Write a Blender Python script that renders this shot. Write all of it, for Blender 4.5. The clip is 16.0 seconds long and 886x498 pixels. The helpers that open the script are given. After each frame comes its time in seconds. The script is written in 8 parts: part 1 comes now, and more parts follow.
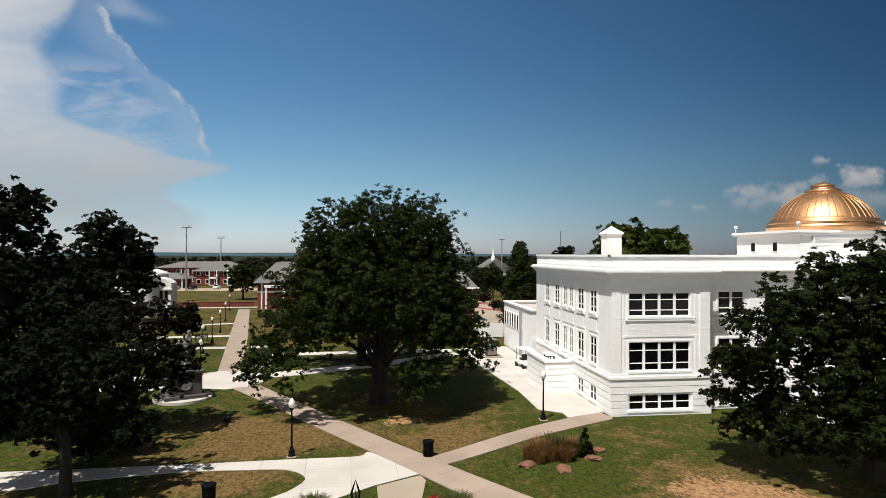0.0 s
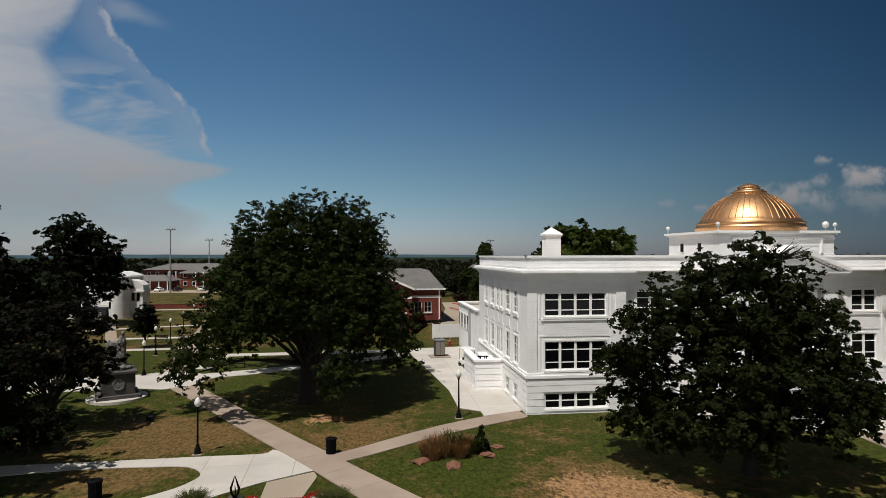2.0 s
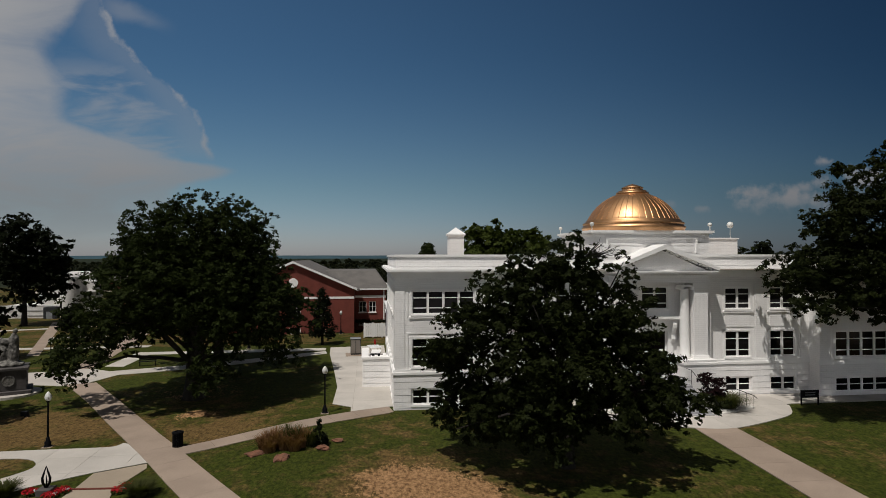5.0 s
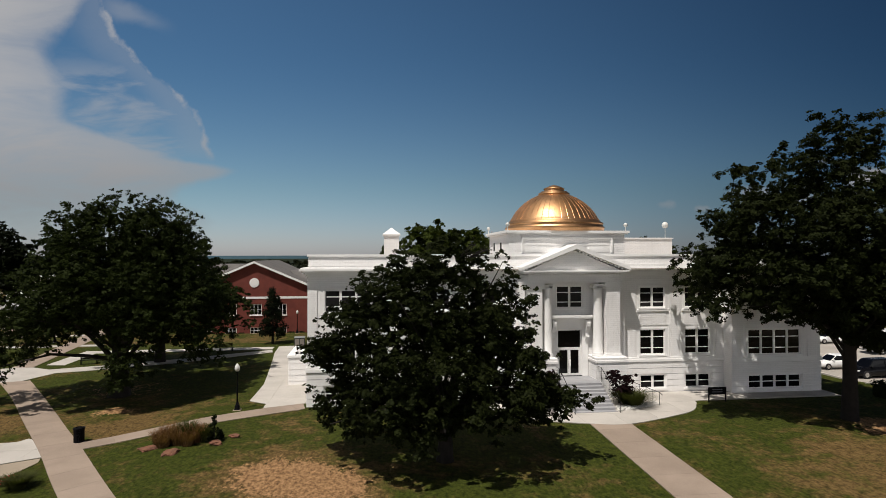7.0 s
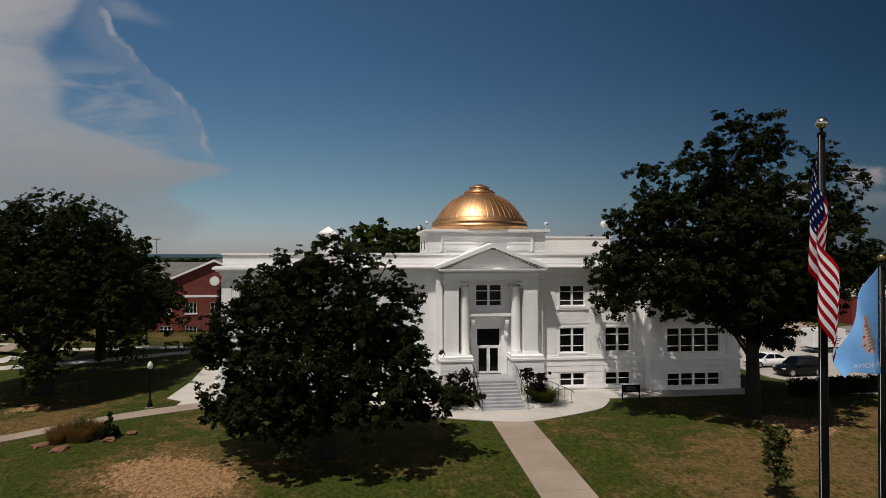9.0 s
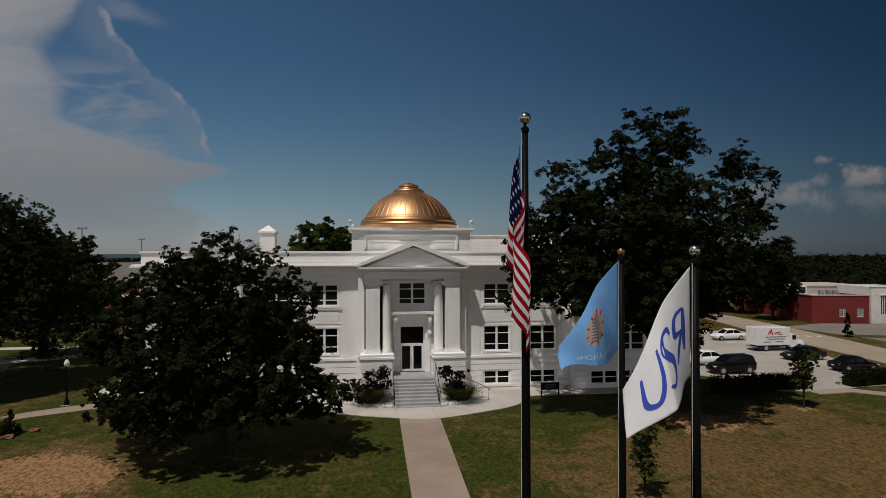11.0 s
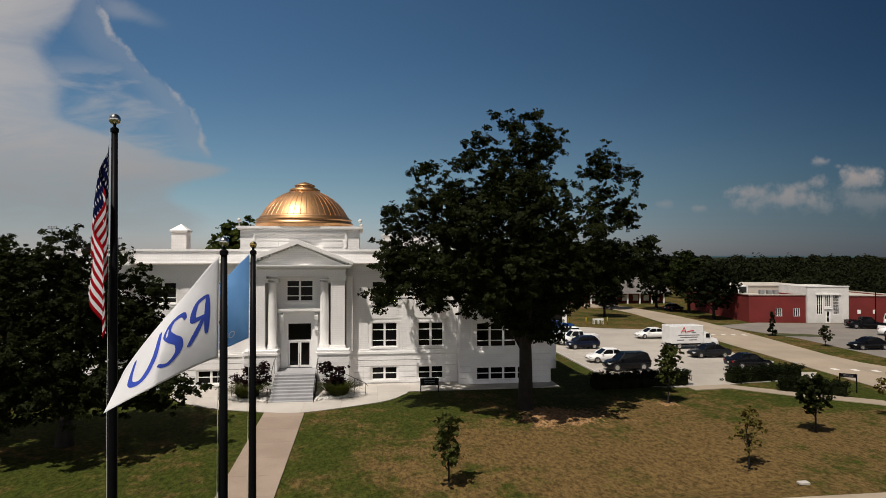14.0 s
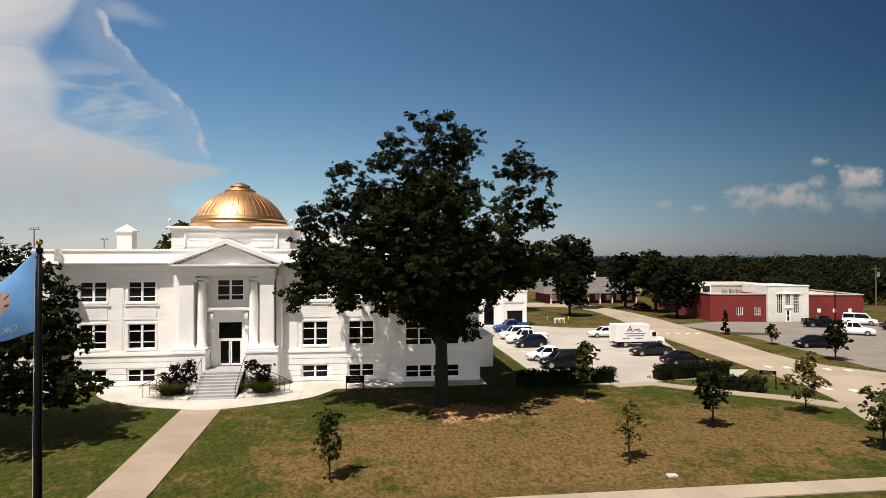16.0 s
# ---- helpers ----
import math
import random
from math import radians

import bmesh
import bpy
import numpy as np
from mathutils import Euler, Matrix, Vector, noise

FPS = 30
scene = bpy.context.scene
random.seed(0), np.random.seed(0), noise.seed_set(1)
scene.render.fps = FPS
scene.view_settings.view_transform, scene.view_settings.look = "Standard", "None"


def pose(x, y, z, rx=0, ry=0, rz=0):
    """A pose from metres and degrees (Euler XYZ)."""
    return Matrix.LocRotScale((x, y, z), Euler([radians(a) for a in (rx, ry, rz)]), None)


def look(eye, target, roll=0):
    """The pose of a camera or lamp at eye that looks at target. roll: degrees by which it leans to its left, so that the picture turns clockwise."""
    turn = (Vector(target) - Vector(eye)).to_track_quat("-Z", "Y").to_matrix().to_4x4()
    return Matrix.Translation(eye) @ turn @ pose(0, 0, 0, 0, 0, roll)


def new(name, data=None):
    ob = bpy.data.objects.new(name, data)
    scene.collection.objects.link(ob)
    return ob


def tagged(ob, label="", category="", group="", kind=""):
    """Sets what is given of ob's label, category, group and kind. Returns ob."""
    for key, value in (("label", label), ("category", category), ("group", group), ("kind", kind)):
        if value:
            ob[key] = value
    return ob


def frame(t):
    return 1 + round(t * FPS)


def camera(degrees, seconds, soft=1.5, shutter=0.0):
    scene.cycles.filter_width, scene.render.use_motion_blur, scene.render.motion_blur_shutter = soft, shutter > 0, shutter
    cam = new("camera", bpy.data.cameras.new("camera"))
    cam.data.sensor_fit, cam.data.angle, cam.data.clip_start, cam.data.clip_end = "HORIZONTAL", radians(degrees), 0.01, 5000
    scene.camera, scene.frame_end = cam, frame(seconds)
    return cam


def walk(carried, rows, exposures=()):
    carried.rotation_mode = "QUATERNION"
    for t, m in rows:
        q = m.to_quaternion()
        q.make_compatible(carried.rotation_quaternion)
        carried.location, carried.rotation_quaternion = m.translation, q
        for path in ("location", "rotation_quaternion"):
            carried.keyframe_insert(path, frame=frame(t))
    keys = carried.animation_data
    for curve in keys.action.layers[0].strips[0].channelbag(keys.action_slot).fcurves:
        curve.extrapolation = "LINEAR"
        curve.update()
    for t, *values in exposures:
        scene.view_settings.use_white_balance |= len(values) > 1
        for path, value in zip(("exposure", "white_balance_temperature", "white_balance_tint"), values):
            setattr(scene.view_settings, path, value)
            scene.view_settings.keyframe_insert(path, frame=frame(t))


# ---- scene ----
cam = camera(72.9, 16.0, soft=0.75)
PATH = [
    (0, (-3.228, 1.601, 11.112), (-2.976, 3.585, 11.13), 0.1),
    (0.5, (-1.8, 1.207, 11.138), (-1.553, 3.191, 11.157), 0.0),
    (1, (-0.431, 0.841, 11.173), (-0.184, 2.825, 11.192), -0.0),
    (1.5, (0.976, 0.527, 11.125), (1.223, 2.512, 11.146), -0.0),
    (2, (2.432, 0.124, 11.126), (2.678, 2.108, 11.148), -0.1),
    (2.5, (3.904, -0.248, 11.133), (4.15, 1.737, 11.154), -0.1),
    (3, (5.405, -0.567, 11.098), (5.651, 1.418, 11.121), -0.1),
    (3.5, (6.931, -0.89, 11.079), (7.176, 1.095, 11.102), -0.1),
    (4, (8.497, -1.209, 11.03), (8.741, 0.776, 11.054), -0.1),
    (6.5, (16.279, -3.217, 10.931), (16.523, -1.232, 10.958), -0.0),
    (7, (17.881, -3.598, 10.933), (18.124, -1.613, 10.959), -0.1),
    (7.5, (19.492, -3.905, 10.931), (19.734, -1.92, 10.956), -0.1),
    (8, (21.054, -4.165, 10.953), (21.297, -2.18, 10.976), -0.1),
    (10.3, (28.006, -5.176, 10.82), (28.253, -3.192, 10.841), -0.0),
    (10.5, (28.611, -5.257, 10.804), (28.857, -3.273, 10.826), -0.0),
    (11, (30.083, -5.541, 10.779), (30.329, -3.557, 10.8), -0.1),
    (11.5, (31.561, -5.874, 10.737), (31.808, -3.89, 10.758), -0.1),
    (12, (33.066, -6.16, 10.703), (33.313, -4.175, 10.724), -0.0),
    (12.5, (34.531, -6.474, 10.668), (34.779, -4.489, 10.689), -0.0),
    (13, (36.004, -6.82, 10.631), (36.253, -4.835, 10.652), -0.0),
    (13.5, (37.457, -7.173, 10.604), (37.708, -5.189, 10.626), -0.0),
    (14, (38.889, -7.552, 10.582), (39.141, -5.568, 10.605), -0.0),
    (14.5, (40.239, -7.916, 10.522), (40.491, -5.932, 10.547), -0.0),
    (15, (41.707, -8.262, 10.482), (41.959, -6.278, 10.507), -0.1),
    (15.5, (43.142, -8.572, 10.492), (43.396, -6.589, 10.517), -0.0),
    (16, (44.594, -8.941, 10.473), (44.847, -6.957, 10.498), -0.1),
]
EXPOSURES = [(0, 0.42, 6350, 10), (1.5, 0.04, 6350, 10), (2.5, -0.34, 6350, 11), (3.5, -0.68, 6400, 11), (4.2, -0.68, 6400, 11), (7, -0.16, 6500, 12), (8, -0.22, 6500, 12), (11, -0.80, 6500, 13), (12.5, -0.66, 6600, 13), (14.5, -0.04, 6750, 13), (15.3, 0.16, 6800, 13), (16, 0.46, 6850, 13)]
walk(cam, [(t, look(eye, target, roll)) for t, eye, target, roll in PATH], EXPOSURES)

# ---- light: high summer sun, hazy blue sky with a cirrus bank ----
SUN = Vector((-0.30, -0.33, 0.895)).normalized()
sun = new("sun", bpy.data.lights.new("sun", "SUN"))
sun.data.energy, sun.data.angle, sun.data.color = 5.0, radians(0.53), (1.0, 0.95, 0.87)
sun.matrix_world = look(SUN * 300, (0, 0, 0))


class Nodes:
    """Short hand for node trees: n('Type', socket=value or link)."""

    def __init__(self, tree):
        self.tree = tree
        tree.nodes.clear()

    def __call__(self, kind, props=None, **inputs):
        node = self.tree.nodes.new(kind)
        for key, value in (props or {}).items():
            setattr(node, key, value)
        for key, value in inputs.items():
            name = key.replace("_", " ")
            socket = node.inputs[int(key[1:])] if key[0] == "i" and key[1:].isdigit() else node.inputs[name]
            if isinstance(value, bpy.types.NodeSocket):
                self.tree.links.new(value, socket)
            else:
                socket.default_value = value
        return node

    def math(self, op, a, b=0.0, c=0.0, clamp=False):
        return self("ShaderNodeMath", {"operation": op, "use_clamp": clamp}, i0=a, i1=b, i2=c).outputs[0]

    def span(self, value, a, b, lo=0.0, hi=1.0):
        return self("ShaderNodeMapRange", {"interpolation_type": "SMOOTHSTEP"}, i0=value, i1=a, i2=b, i3=lo, i4=hi).outputs[0]

    def noise(self, vector, scale, detail=4.0, rough=0.55, warp=0.0):
        return self("ShaderNodeTexNoise", None, Vector=vector, Scale=scale, Detail=detail, Roughness=rough, Distortion=warp).outputs[0]

    def mix(self, fac, a, b, blend="MIX"):
        node = self.tree.nodes.new("ShaderNodeMix")
        node.data_type, node.blend_type = "RGBA", blend
        for socket, value in ((node.inputs[0], fac), (node.inputs[6], a), (node.inputs[7], b)):
            if isinstance(value, bpy.types.NodeSocket):
                self.tree.links.new(value, socket)
            else:
                socket.default_value = (*value, 1.0) if isinstance(value, tuple) and len(value) == 3 else value
        return node.outputs[2]


def make_world():
    world = bpy.data.worlds.new("sky")
    world.use_nodes = True
    scene.world = world
    n = Nodes(world.node_tree)
    sky = n("ShaderNodeTexSky", {"sky_type": "NISHITA", "sun_disc": False, "sun_elevation": math.asin(SUN.z),
                                 "sun_rotation": math.atan2(SUN.x, SUN.y), "altitude": 200.0, "air_density": 1.0,
                                 "dust_density": 0.6, "ozone_density": 3.0}).outputs[0]
    way = n("ShaderNodeTexCoord").outputs["Generated"]
    turned = n("ShaderNodeVectorRotate", {"rotation_type": "Z_AXIS"}, Vector=way, Angle=radians(7.1)).outputs[0]
    xyz = n("ShaderNodeSeparateXYZ", None, Vector=turned).outputs
    ahead = n.math("MAXIMUM", xyz[1], 0.05)
    u, v = n.math("DIVIDE", xyz[0], ahead), n.math("DIVIDE", xyz[2], ahead)
    flat = n("ShaderNodeCombineXYZ", None, X=u, Y=v, Z=0.0).outputs[0]
    def profile(stops):
        """A smooth curve of u over height, from rows (v, u)."""
        node = n("ShaderNodeValToRGB", None, Fac=n.math("MULTIPLY", v, 2.0))
        ramp = node.color_ramp
        ramp.interpolation = "CARDINAL"
        for k in range(len(stops) - 2):
            ramp.elements.new((k + 1) / len(stops))
        for e, (at, val) in zip(ramp.elements, stops):
            e.position, e.color = at * 2, ((val + 0.8) / 0.6,) * 3 + (1,)
        return n.math("MULTIPLY_ADD", node.outputs[0], 0.6, -0.8)

    # the cirrus bank: its ragged eastern edge over height, hollowed by a clear bay
    edge = profile([(0.0, -0.42), (0.055, -0.36), (0.095, -0.42), (0.12, -0.40), (0.144, -0.345), (0.162, -0.415), (0.178, -0.45), (0.20, -0.515), (0.222, -0.575), (0.243, -0.602), (0.285, -0.610), (0.31, -0.622), (0.338, -0.640), (0.36, -0.634), (0.385, -0.612), (0.41, -0.585), (0.44, -0.55), (0.5, -0.5)])
    stretch = n("ShaderNodeMapping", None, Vector=flat, Rotation=(0, 0, radians(38)), Scale=(2.0, 5.0, 1.0)).outputs[0]
    wisp = n.noise(stretch, 2.2, 6.0, 0.55, 0.6)
    fine = n.noise(flat, 9.0, 6.0, 0.6, 0.4)
    depth = n.math("SUBTRACT", edge, u)
    depth = n.math("MULTIPLY_ADD", n.math("SUBTRACT", wisp, 0.52), 0.07, depth)
    depth = n.math("MULTIPLY_ADD", n.math("SUBTRACT", fine, 0.5), 0.06, depth)
    bank = n.math("MULTIPLY", n.span(depth, 0.004, 0.06), n.span(v, -0.02, 0.14, 0.25, 0.95))
    bank = n.math("MULTIPLY", bank, n.span(depth, 0.0, 0.2, 0.72, 1.0))
    # a thin bright filament on the far side of the bay, with a veil drawn off behind it
    crest = profile([(0.0, -0.34), (0.155, -0.372), (0.182, -0.392), (0.205, -0.397), (0.232, -0.409), (0.25, -0.424), (0.275, -0.443), (0.30, -0.473), (0.325, -0.506), (0.352, -0.533), (0.385, -0.556), (0.42, -0.568), (0.5, -0.58)])
    line = n.math("SUBTRACT", crest, u)
    line = n.math("MULTIPLY_ADD", n.math("SUBTRACT", n.noise(flat, 16.0, 5.0, 0.6), 0.5), 0.042, line)
    patchy = n.span(n.noise(flat, 11.0, 5.0, 0.65), 0.40, 0.62, 0.12, 1.0)
    rim = n.math("MULTIPLY", n.math("MULTIPLY", n.span(line, -0.004, 0.005), n.span(line, 0.003, 0.024, 0.68, 0.0)), patchy)
    soft_rim = n.math("MULTIPLY", n.span(line, -0.002, 0.014), n.span(line, 0.012, 0.10, 0.20, 0.0))
    streaks = n.noise(n("ShaderNodeMapping", None, Vector=flat, Rotation=(0, 0, radians(14)), Scale=(2.2, 9.0, 1.0)).outputs[0], 2.6, 6.0, 0.55, 0.5)
    mist = n.math("MULTIPLY", n.math("MULTIPLY", n.span(line, 0.0, 0.05), n.span(streaks, 0.40, 0.64, 0.03, 0.46)), n.span(v, 0.35, 0.28, 0.12, 1.0))
    trail = n.math("MULTIPLY", n.math("MAXIMUM", n.math("MAXIMUM", rim, soft_rim), mist), n.span(v, 0.150, 0.185))
    # a faint plume over the bay
    plume = n.math("ABSOLUTE", n.math("SUBTRACT", n.math("MULTIPLY_ADD", u, -0.33, 0.235), v))
    plume = n.math("MULTIPLY", n.span(n.math("MULTIPLY_ADD", n.math("SUBTRACT", fine, 0.5), 0.05, plume), 0.003, 0.026, 0.30, 0.0), n.math("MULTIPLY", n.span(u, -0.60, -0.54), n.span(u, -0.44, -0.53)))
    trail = n.math("MAXIMUM", trail, plume)

    # small cumulus low in the east: crisp crowns that dissolve downwards
    def puff(cu, cv, ru, rv, seed, scale=30.0):
        a = n.math("DIVIDE", n.math("SUBTRACT", u, cu), ru)
        b = n.math("DIVIDE", n.math("SUBTRACT", v, cv), rv)
        d = n.math("SQRT", n.math("ADD", n.math("MULTIPLY", a, a), n.math("MULTIPLY", b, b)))
        lump = n.noise(n("ShaderNodeMapping", None, Vector=flat, Location=(seed, seed, 0)).outputs[0], scale, 6.0, 0.6)
        body = n.span(n.math("MULTIPLY_ADD", n.math("SUBTRACT", lump, 0.5), 2.8, n.math("SUBTRACT", 1.0, d)), -0.1, 0.95)
        return n.math("MULTIPLY", body, n.span(b, -1.2, 0.5, 0.22, 1.0))
    puffs = n.math("MULTIPLY", puff(0.698, 0.126, 0.046, 0.026, 1.0, 26.0), 0.95)
    for cu, cv, ru, rv, seed, k in ((0.520, 0.104, 0.036, 0.022, 2.0, 0.8), (0.575, 0.092, 0.105, 0.024, 3.0, 0.72), (0.632, 0.122, 0.022, 0.015, 4.0, 0.7), (0.600, 0.114, 0.02, 0.014, 5.0, 0.6), (0.634, 0.158, 0.018, 0.009, 6.0, 0.7), (0.664, 0.150, 0.010, 0.006, 7.0, 0.4), (0.373, 0.086, 0.020, 0.008, 8.0, 0.35), (0.43, 0.078, 0.014, 0.008, 9.0, 0.4), (0.72, 0.092, 0.09, 0.03, 10.0, 0.42)):
        puffs = n.math("MAXIMUM", puffs, n.math("MULTIPLY", puff(cu, cv, ru, rv, seed), k))
    bank = n.math("MULTIPLY", bank, n.span(n.noise(n("ShaderNodeMapping", None, Vector=flat, Rotation=(0, 0, radians(-14)), Scale=(1.6, 6.0, 1.0)).outputs[0], 3.0, 6.0, 0.6, 0.5), 0.28, 0.62, 0.70, 1.0))
    clouds = n.math("MULTIPLY", n.math("MAXIMUM", n.math("MAXIMUM", bank, trail), puffs), n.span(xyz[1], 0.05, 0.2), clamp=True)
    haze = n.mix(n.span(v, -0.02, 0.36, 1.0, 0.0), sky, n.mix(1.0, sky, (1.72, 1.27, 1.08), "MULTIPLY"))
    side = [n.span(u, -0.5, 0.95, 1.20, low) for low in (0.24, 0.305, 0.37)]
    low_air = n.span(v, -0.02, 0.13, 1.0, 0.0)
    haze = n.mix(low_air, haze, n.mix(1.0, haze, (1.12, 1.02, 1.34), "MULTIPLY"))
    tint = n.mix(1.0, n.mix(1.0, haze, (0.66, 0.98, 1.08), "MULTIPLY"), n("ShaderNodeCombineColor", None, Red=side[0], Green=side[1], Blue=side[2]).outputs[0], "MULTIPLY")
    dim = n.math("SUBTRACT", 1.0, n.math("MULTIPLY", n.math("MULTIPLY", n.span(u, -0.1, 0.6), n.span(v, 0.18, 0.02)), 0.20))
    tint = n.mix(1.0, tint, n("ShaderNodeCombineColor", None, Red=dim, Green=dim, Blue=dim).outputs[0], "MULTIPLY")
    high = n.span(xyz[2], 0.36, 0.85, 1.0, 0.40)
    tint = n.mix(1.0, tint, n("ShaderNodeCombineColor", None, Red=high, Green=high, Blue=high).outputs[0], "MULTIPLY")
    white = n.mix(n.span(v, 0.05, 0.3), (5.2, 5.35, 5.5), (8.0, 8.05, 8.1))
    white = n.mix(n.math("MULTIPLY", puffs, 1.0, clamp=True), white, (6.0, 5.5, 5.35))
    # unseen bright band, sun's side, behind the viewer, added to light the facade
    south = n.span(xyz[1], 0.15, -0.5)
    south_fill = n.mix(n.span(xyz[2], 0.02, 0.42), (24.0, 24.2, 24.6), (1.0, 1.1, 1.3))
    tint = n.mix(n.math("MULTIPLY", south, 0.85), tint, south_fill)
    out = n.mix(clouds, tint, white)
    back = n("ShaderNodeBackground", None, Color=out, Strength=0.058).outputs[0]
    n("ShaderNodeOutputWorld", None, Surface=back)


make_world()


# ---- materials ----
def mat(name, base, other=None, rough=0.8, metal=0.0, scale=1.2, fine=24.0, bump=0.15, spec=0.4, piece=0.0, island=0.0, where="Object", grime=0.25, depth=0.02):
    """A weathered surface: base and other mixed by broad noise, darkened by fine noise, with relief."""
    m = bpy.data.materials.new(name)
    m.use_nodes = True
    n = Nodes(m.node_tree)
    other = other or tuple(c * 0.78 for c in base)
    at = n("ShaderNodeNewGeometry").outputs["Position"] if where == "World" else n("ShaderNodeTexCoord").outputs["Object"]
    broad, small = n.noise(at, scale, 5.0), n.noise(at, fine, 4.0, 0.65)
    colour = n.mix(n.span(broad, 0.35, 0.68), base, other)
    colour = n.mix(n.span(small, 0.3, 0.75, 0.0, grime), colour, tuple(c * 0.55 for c in base))
    if piece:
        r = n("ShaderNodeObjectInfo").outputs["Random"]
        colour = n.mix(1.0, colour, n("ShaderNodeCombineColor", None, Red=n.span(r, 0, 1, 1 - piece, 1 + piece), Green=n.span(r, 0, 1, 1 - piece, 1 + piece), Blue=n.span(r, 0, 1, 1 - piece, 1 + piece)).outputs[0], "MULTIPLY")
    if island:
        r = n("ShaderNodeNewGeometry").outputs["Random Per Island"]
        k = n.math("MULTIPLY_ADD", r, 2 * island, 1 - island)
        colour = n.mix(1.0, colour, n("ShaderNodeCombineColor", None, Red=k, Green=k, Blue=k).outputs[0], "MULTIPLY")
    relief = n("ShaderNodeBump", None, Height=small, Strength=bump, Distance=depth).outputs[0]
    rr = n.span(small, 0.2, 0.8, max(rough - 0.08, 0.02), min(rough + 0.08, 1.0))
    s = n("ShaderNodeBsdfPrincipled", None, Base_Color=colour, Roughness=rr, Metallic=metal, Normal=relief).outputs[0]
    s.node.inputs["Specular IOR Level"].default_value = spec
    n("ShaderNodeOutputMaterial", None, Surface=s)
    return m


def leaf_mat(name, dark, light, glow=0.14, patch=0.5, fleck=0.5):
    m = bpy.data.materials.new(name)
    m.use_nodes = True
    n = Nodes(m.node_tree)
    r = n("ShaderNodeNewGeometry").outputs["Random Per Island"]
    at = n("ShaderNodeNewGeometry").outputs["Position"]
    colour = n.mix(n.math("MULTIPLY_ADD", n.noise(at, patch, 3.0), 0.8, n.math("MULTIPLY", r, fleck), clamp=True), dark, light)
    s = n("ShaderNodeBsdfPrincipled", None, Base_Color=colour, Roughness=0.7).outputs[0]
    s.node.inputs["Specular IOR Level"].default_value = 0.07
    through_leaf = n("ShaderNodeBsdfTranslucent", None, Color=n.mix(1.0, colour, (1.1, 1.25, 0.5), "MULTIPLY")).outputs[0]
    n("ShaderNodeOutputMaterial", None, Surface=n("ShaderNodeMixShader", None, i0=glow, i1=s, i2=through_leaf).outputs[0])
    return m


def ground_mat():
    m = bpy.data.materials.new("lawn")
    m.use_nodes = True
    n = Nodes(m.node_tree)
    at = n("ShaderNodeNewGeometry").outputs["Position"]
    dry = n("ShaderNodeAttribute", {"attribute_name": "dry"}).outputs["Fac"]
    stretched = n("ShaderNodeMapping", None, Vector=at, Scale=(1.35, 0.8, 1.0)).outputs[0]
    broad, mid, fine = n.noise(at, 0.2, 5.0, 0.6), n.noise(at, 0.9, 7.0, 0.72), n.noise(stretched, 3.6, 6.0, 0.78)
    k = n.math("MULTIPLY_ADD", n.math("SUBTRACT", broad, 0.5), 1.9, dry)
    k = n.math("MULTIPLY_ADD", n.math("SUBTRACT", mid, 0.5), 2.4, k)
    blade = n.noise(at, 15.0, 4.0, 0.75)
    tone = n.math("MULTIPLY_ADD", n.math("SUBTRACT", blade, 0.5), 0.45, fine)
    green = n.mix(n.span(tone, 0.28, 0.74), (0.010, 0.0155, 0.0015), (0.062, 0.0735, 0.0105))
    straw = n.mix(n.span(tone, 0.26, 0.76), (0.030, 0.019, 0.006), (0.200, 0.128, 0.048))
    soil = n.mix(n.span(tone, 0.30, 0.70), (0.085, 0.044, 0.018), (0.40, 0.235, 0.115))
    colour = n.mix(n.span(k, 0.15, 0.85), green, straw)
    # rough pasture and scrub beyond the campus
    north = n("ShaderNodeSeparateXYZ", None, Vector=at).outputs[1]
    colour = n.mix(n.span(n.math("MULTIPLY_ADD", broad, 60.0, north), 235, 275), colour, n.mix(mid, (0.006, 0.009, 0.004), (0.022, 0.028, 0.012)))
    bare = n("ShaderNodeAttribute", {"attribute_name": "bare"}).outputs["Fac"]
    colour = n.mix(n.span(n.math("MULTIPLY_ADD", n.math("SUBTRACT", tone, 0.5), 1.3, n.math("MULTIPLY_ADD", n.math("SUBTRACT", mid, 0.5), 1.2, bare)), 0.42, 0.66), colour, soil)
    relief = n("ShaderNodeBump", None, Height=n.math("MULTIPLY_ADD", mid, 0.6, fine), Strength=0.7, Distance=0.06).outputs[0]
    s = n("ShaderNodeBsdfPrincipled", None, Base_Color=colour, Roughness=0.95, Normal=relief).outputs[0]
    s.node.inputs["Specular IOR Level"].default_value = 0.1
    n("ShaderNodeOutputMaterial", None, Surface=s)
    return m


def cloth_mat(name, base, other):
    m = bpy.data.materials.new(name)
    m.use_nodes = True
    n = Nodes(m.node_tree)
    at = n("ShaderNodeTexCoord").outputs["Object"]
    colour = n.mix(n.span(n.noise(at, 1.6, 4.0), 0.35, 0.65), base, other)
    weave = n("ShaderNodeBump", None, Height=n.noise(at, 160.0, 2.0), Strength=0.15, Distance=0.004).outputs[0]
    front = n("ShaderNodeBsdfDiffuse", None, Color=colour, Normal=weave).outputs[0]
    back = n("ShaderNodeBsdfTranslucent", None, Color=colour, Normal=weave).outputs[0]
    n("ShaderNodeOutputMaterial", None, Surface=n("ShaderNodeMixShader", None, i0=0.42, i1=front, i2=back).outputs[0])
    return m


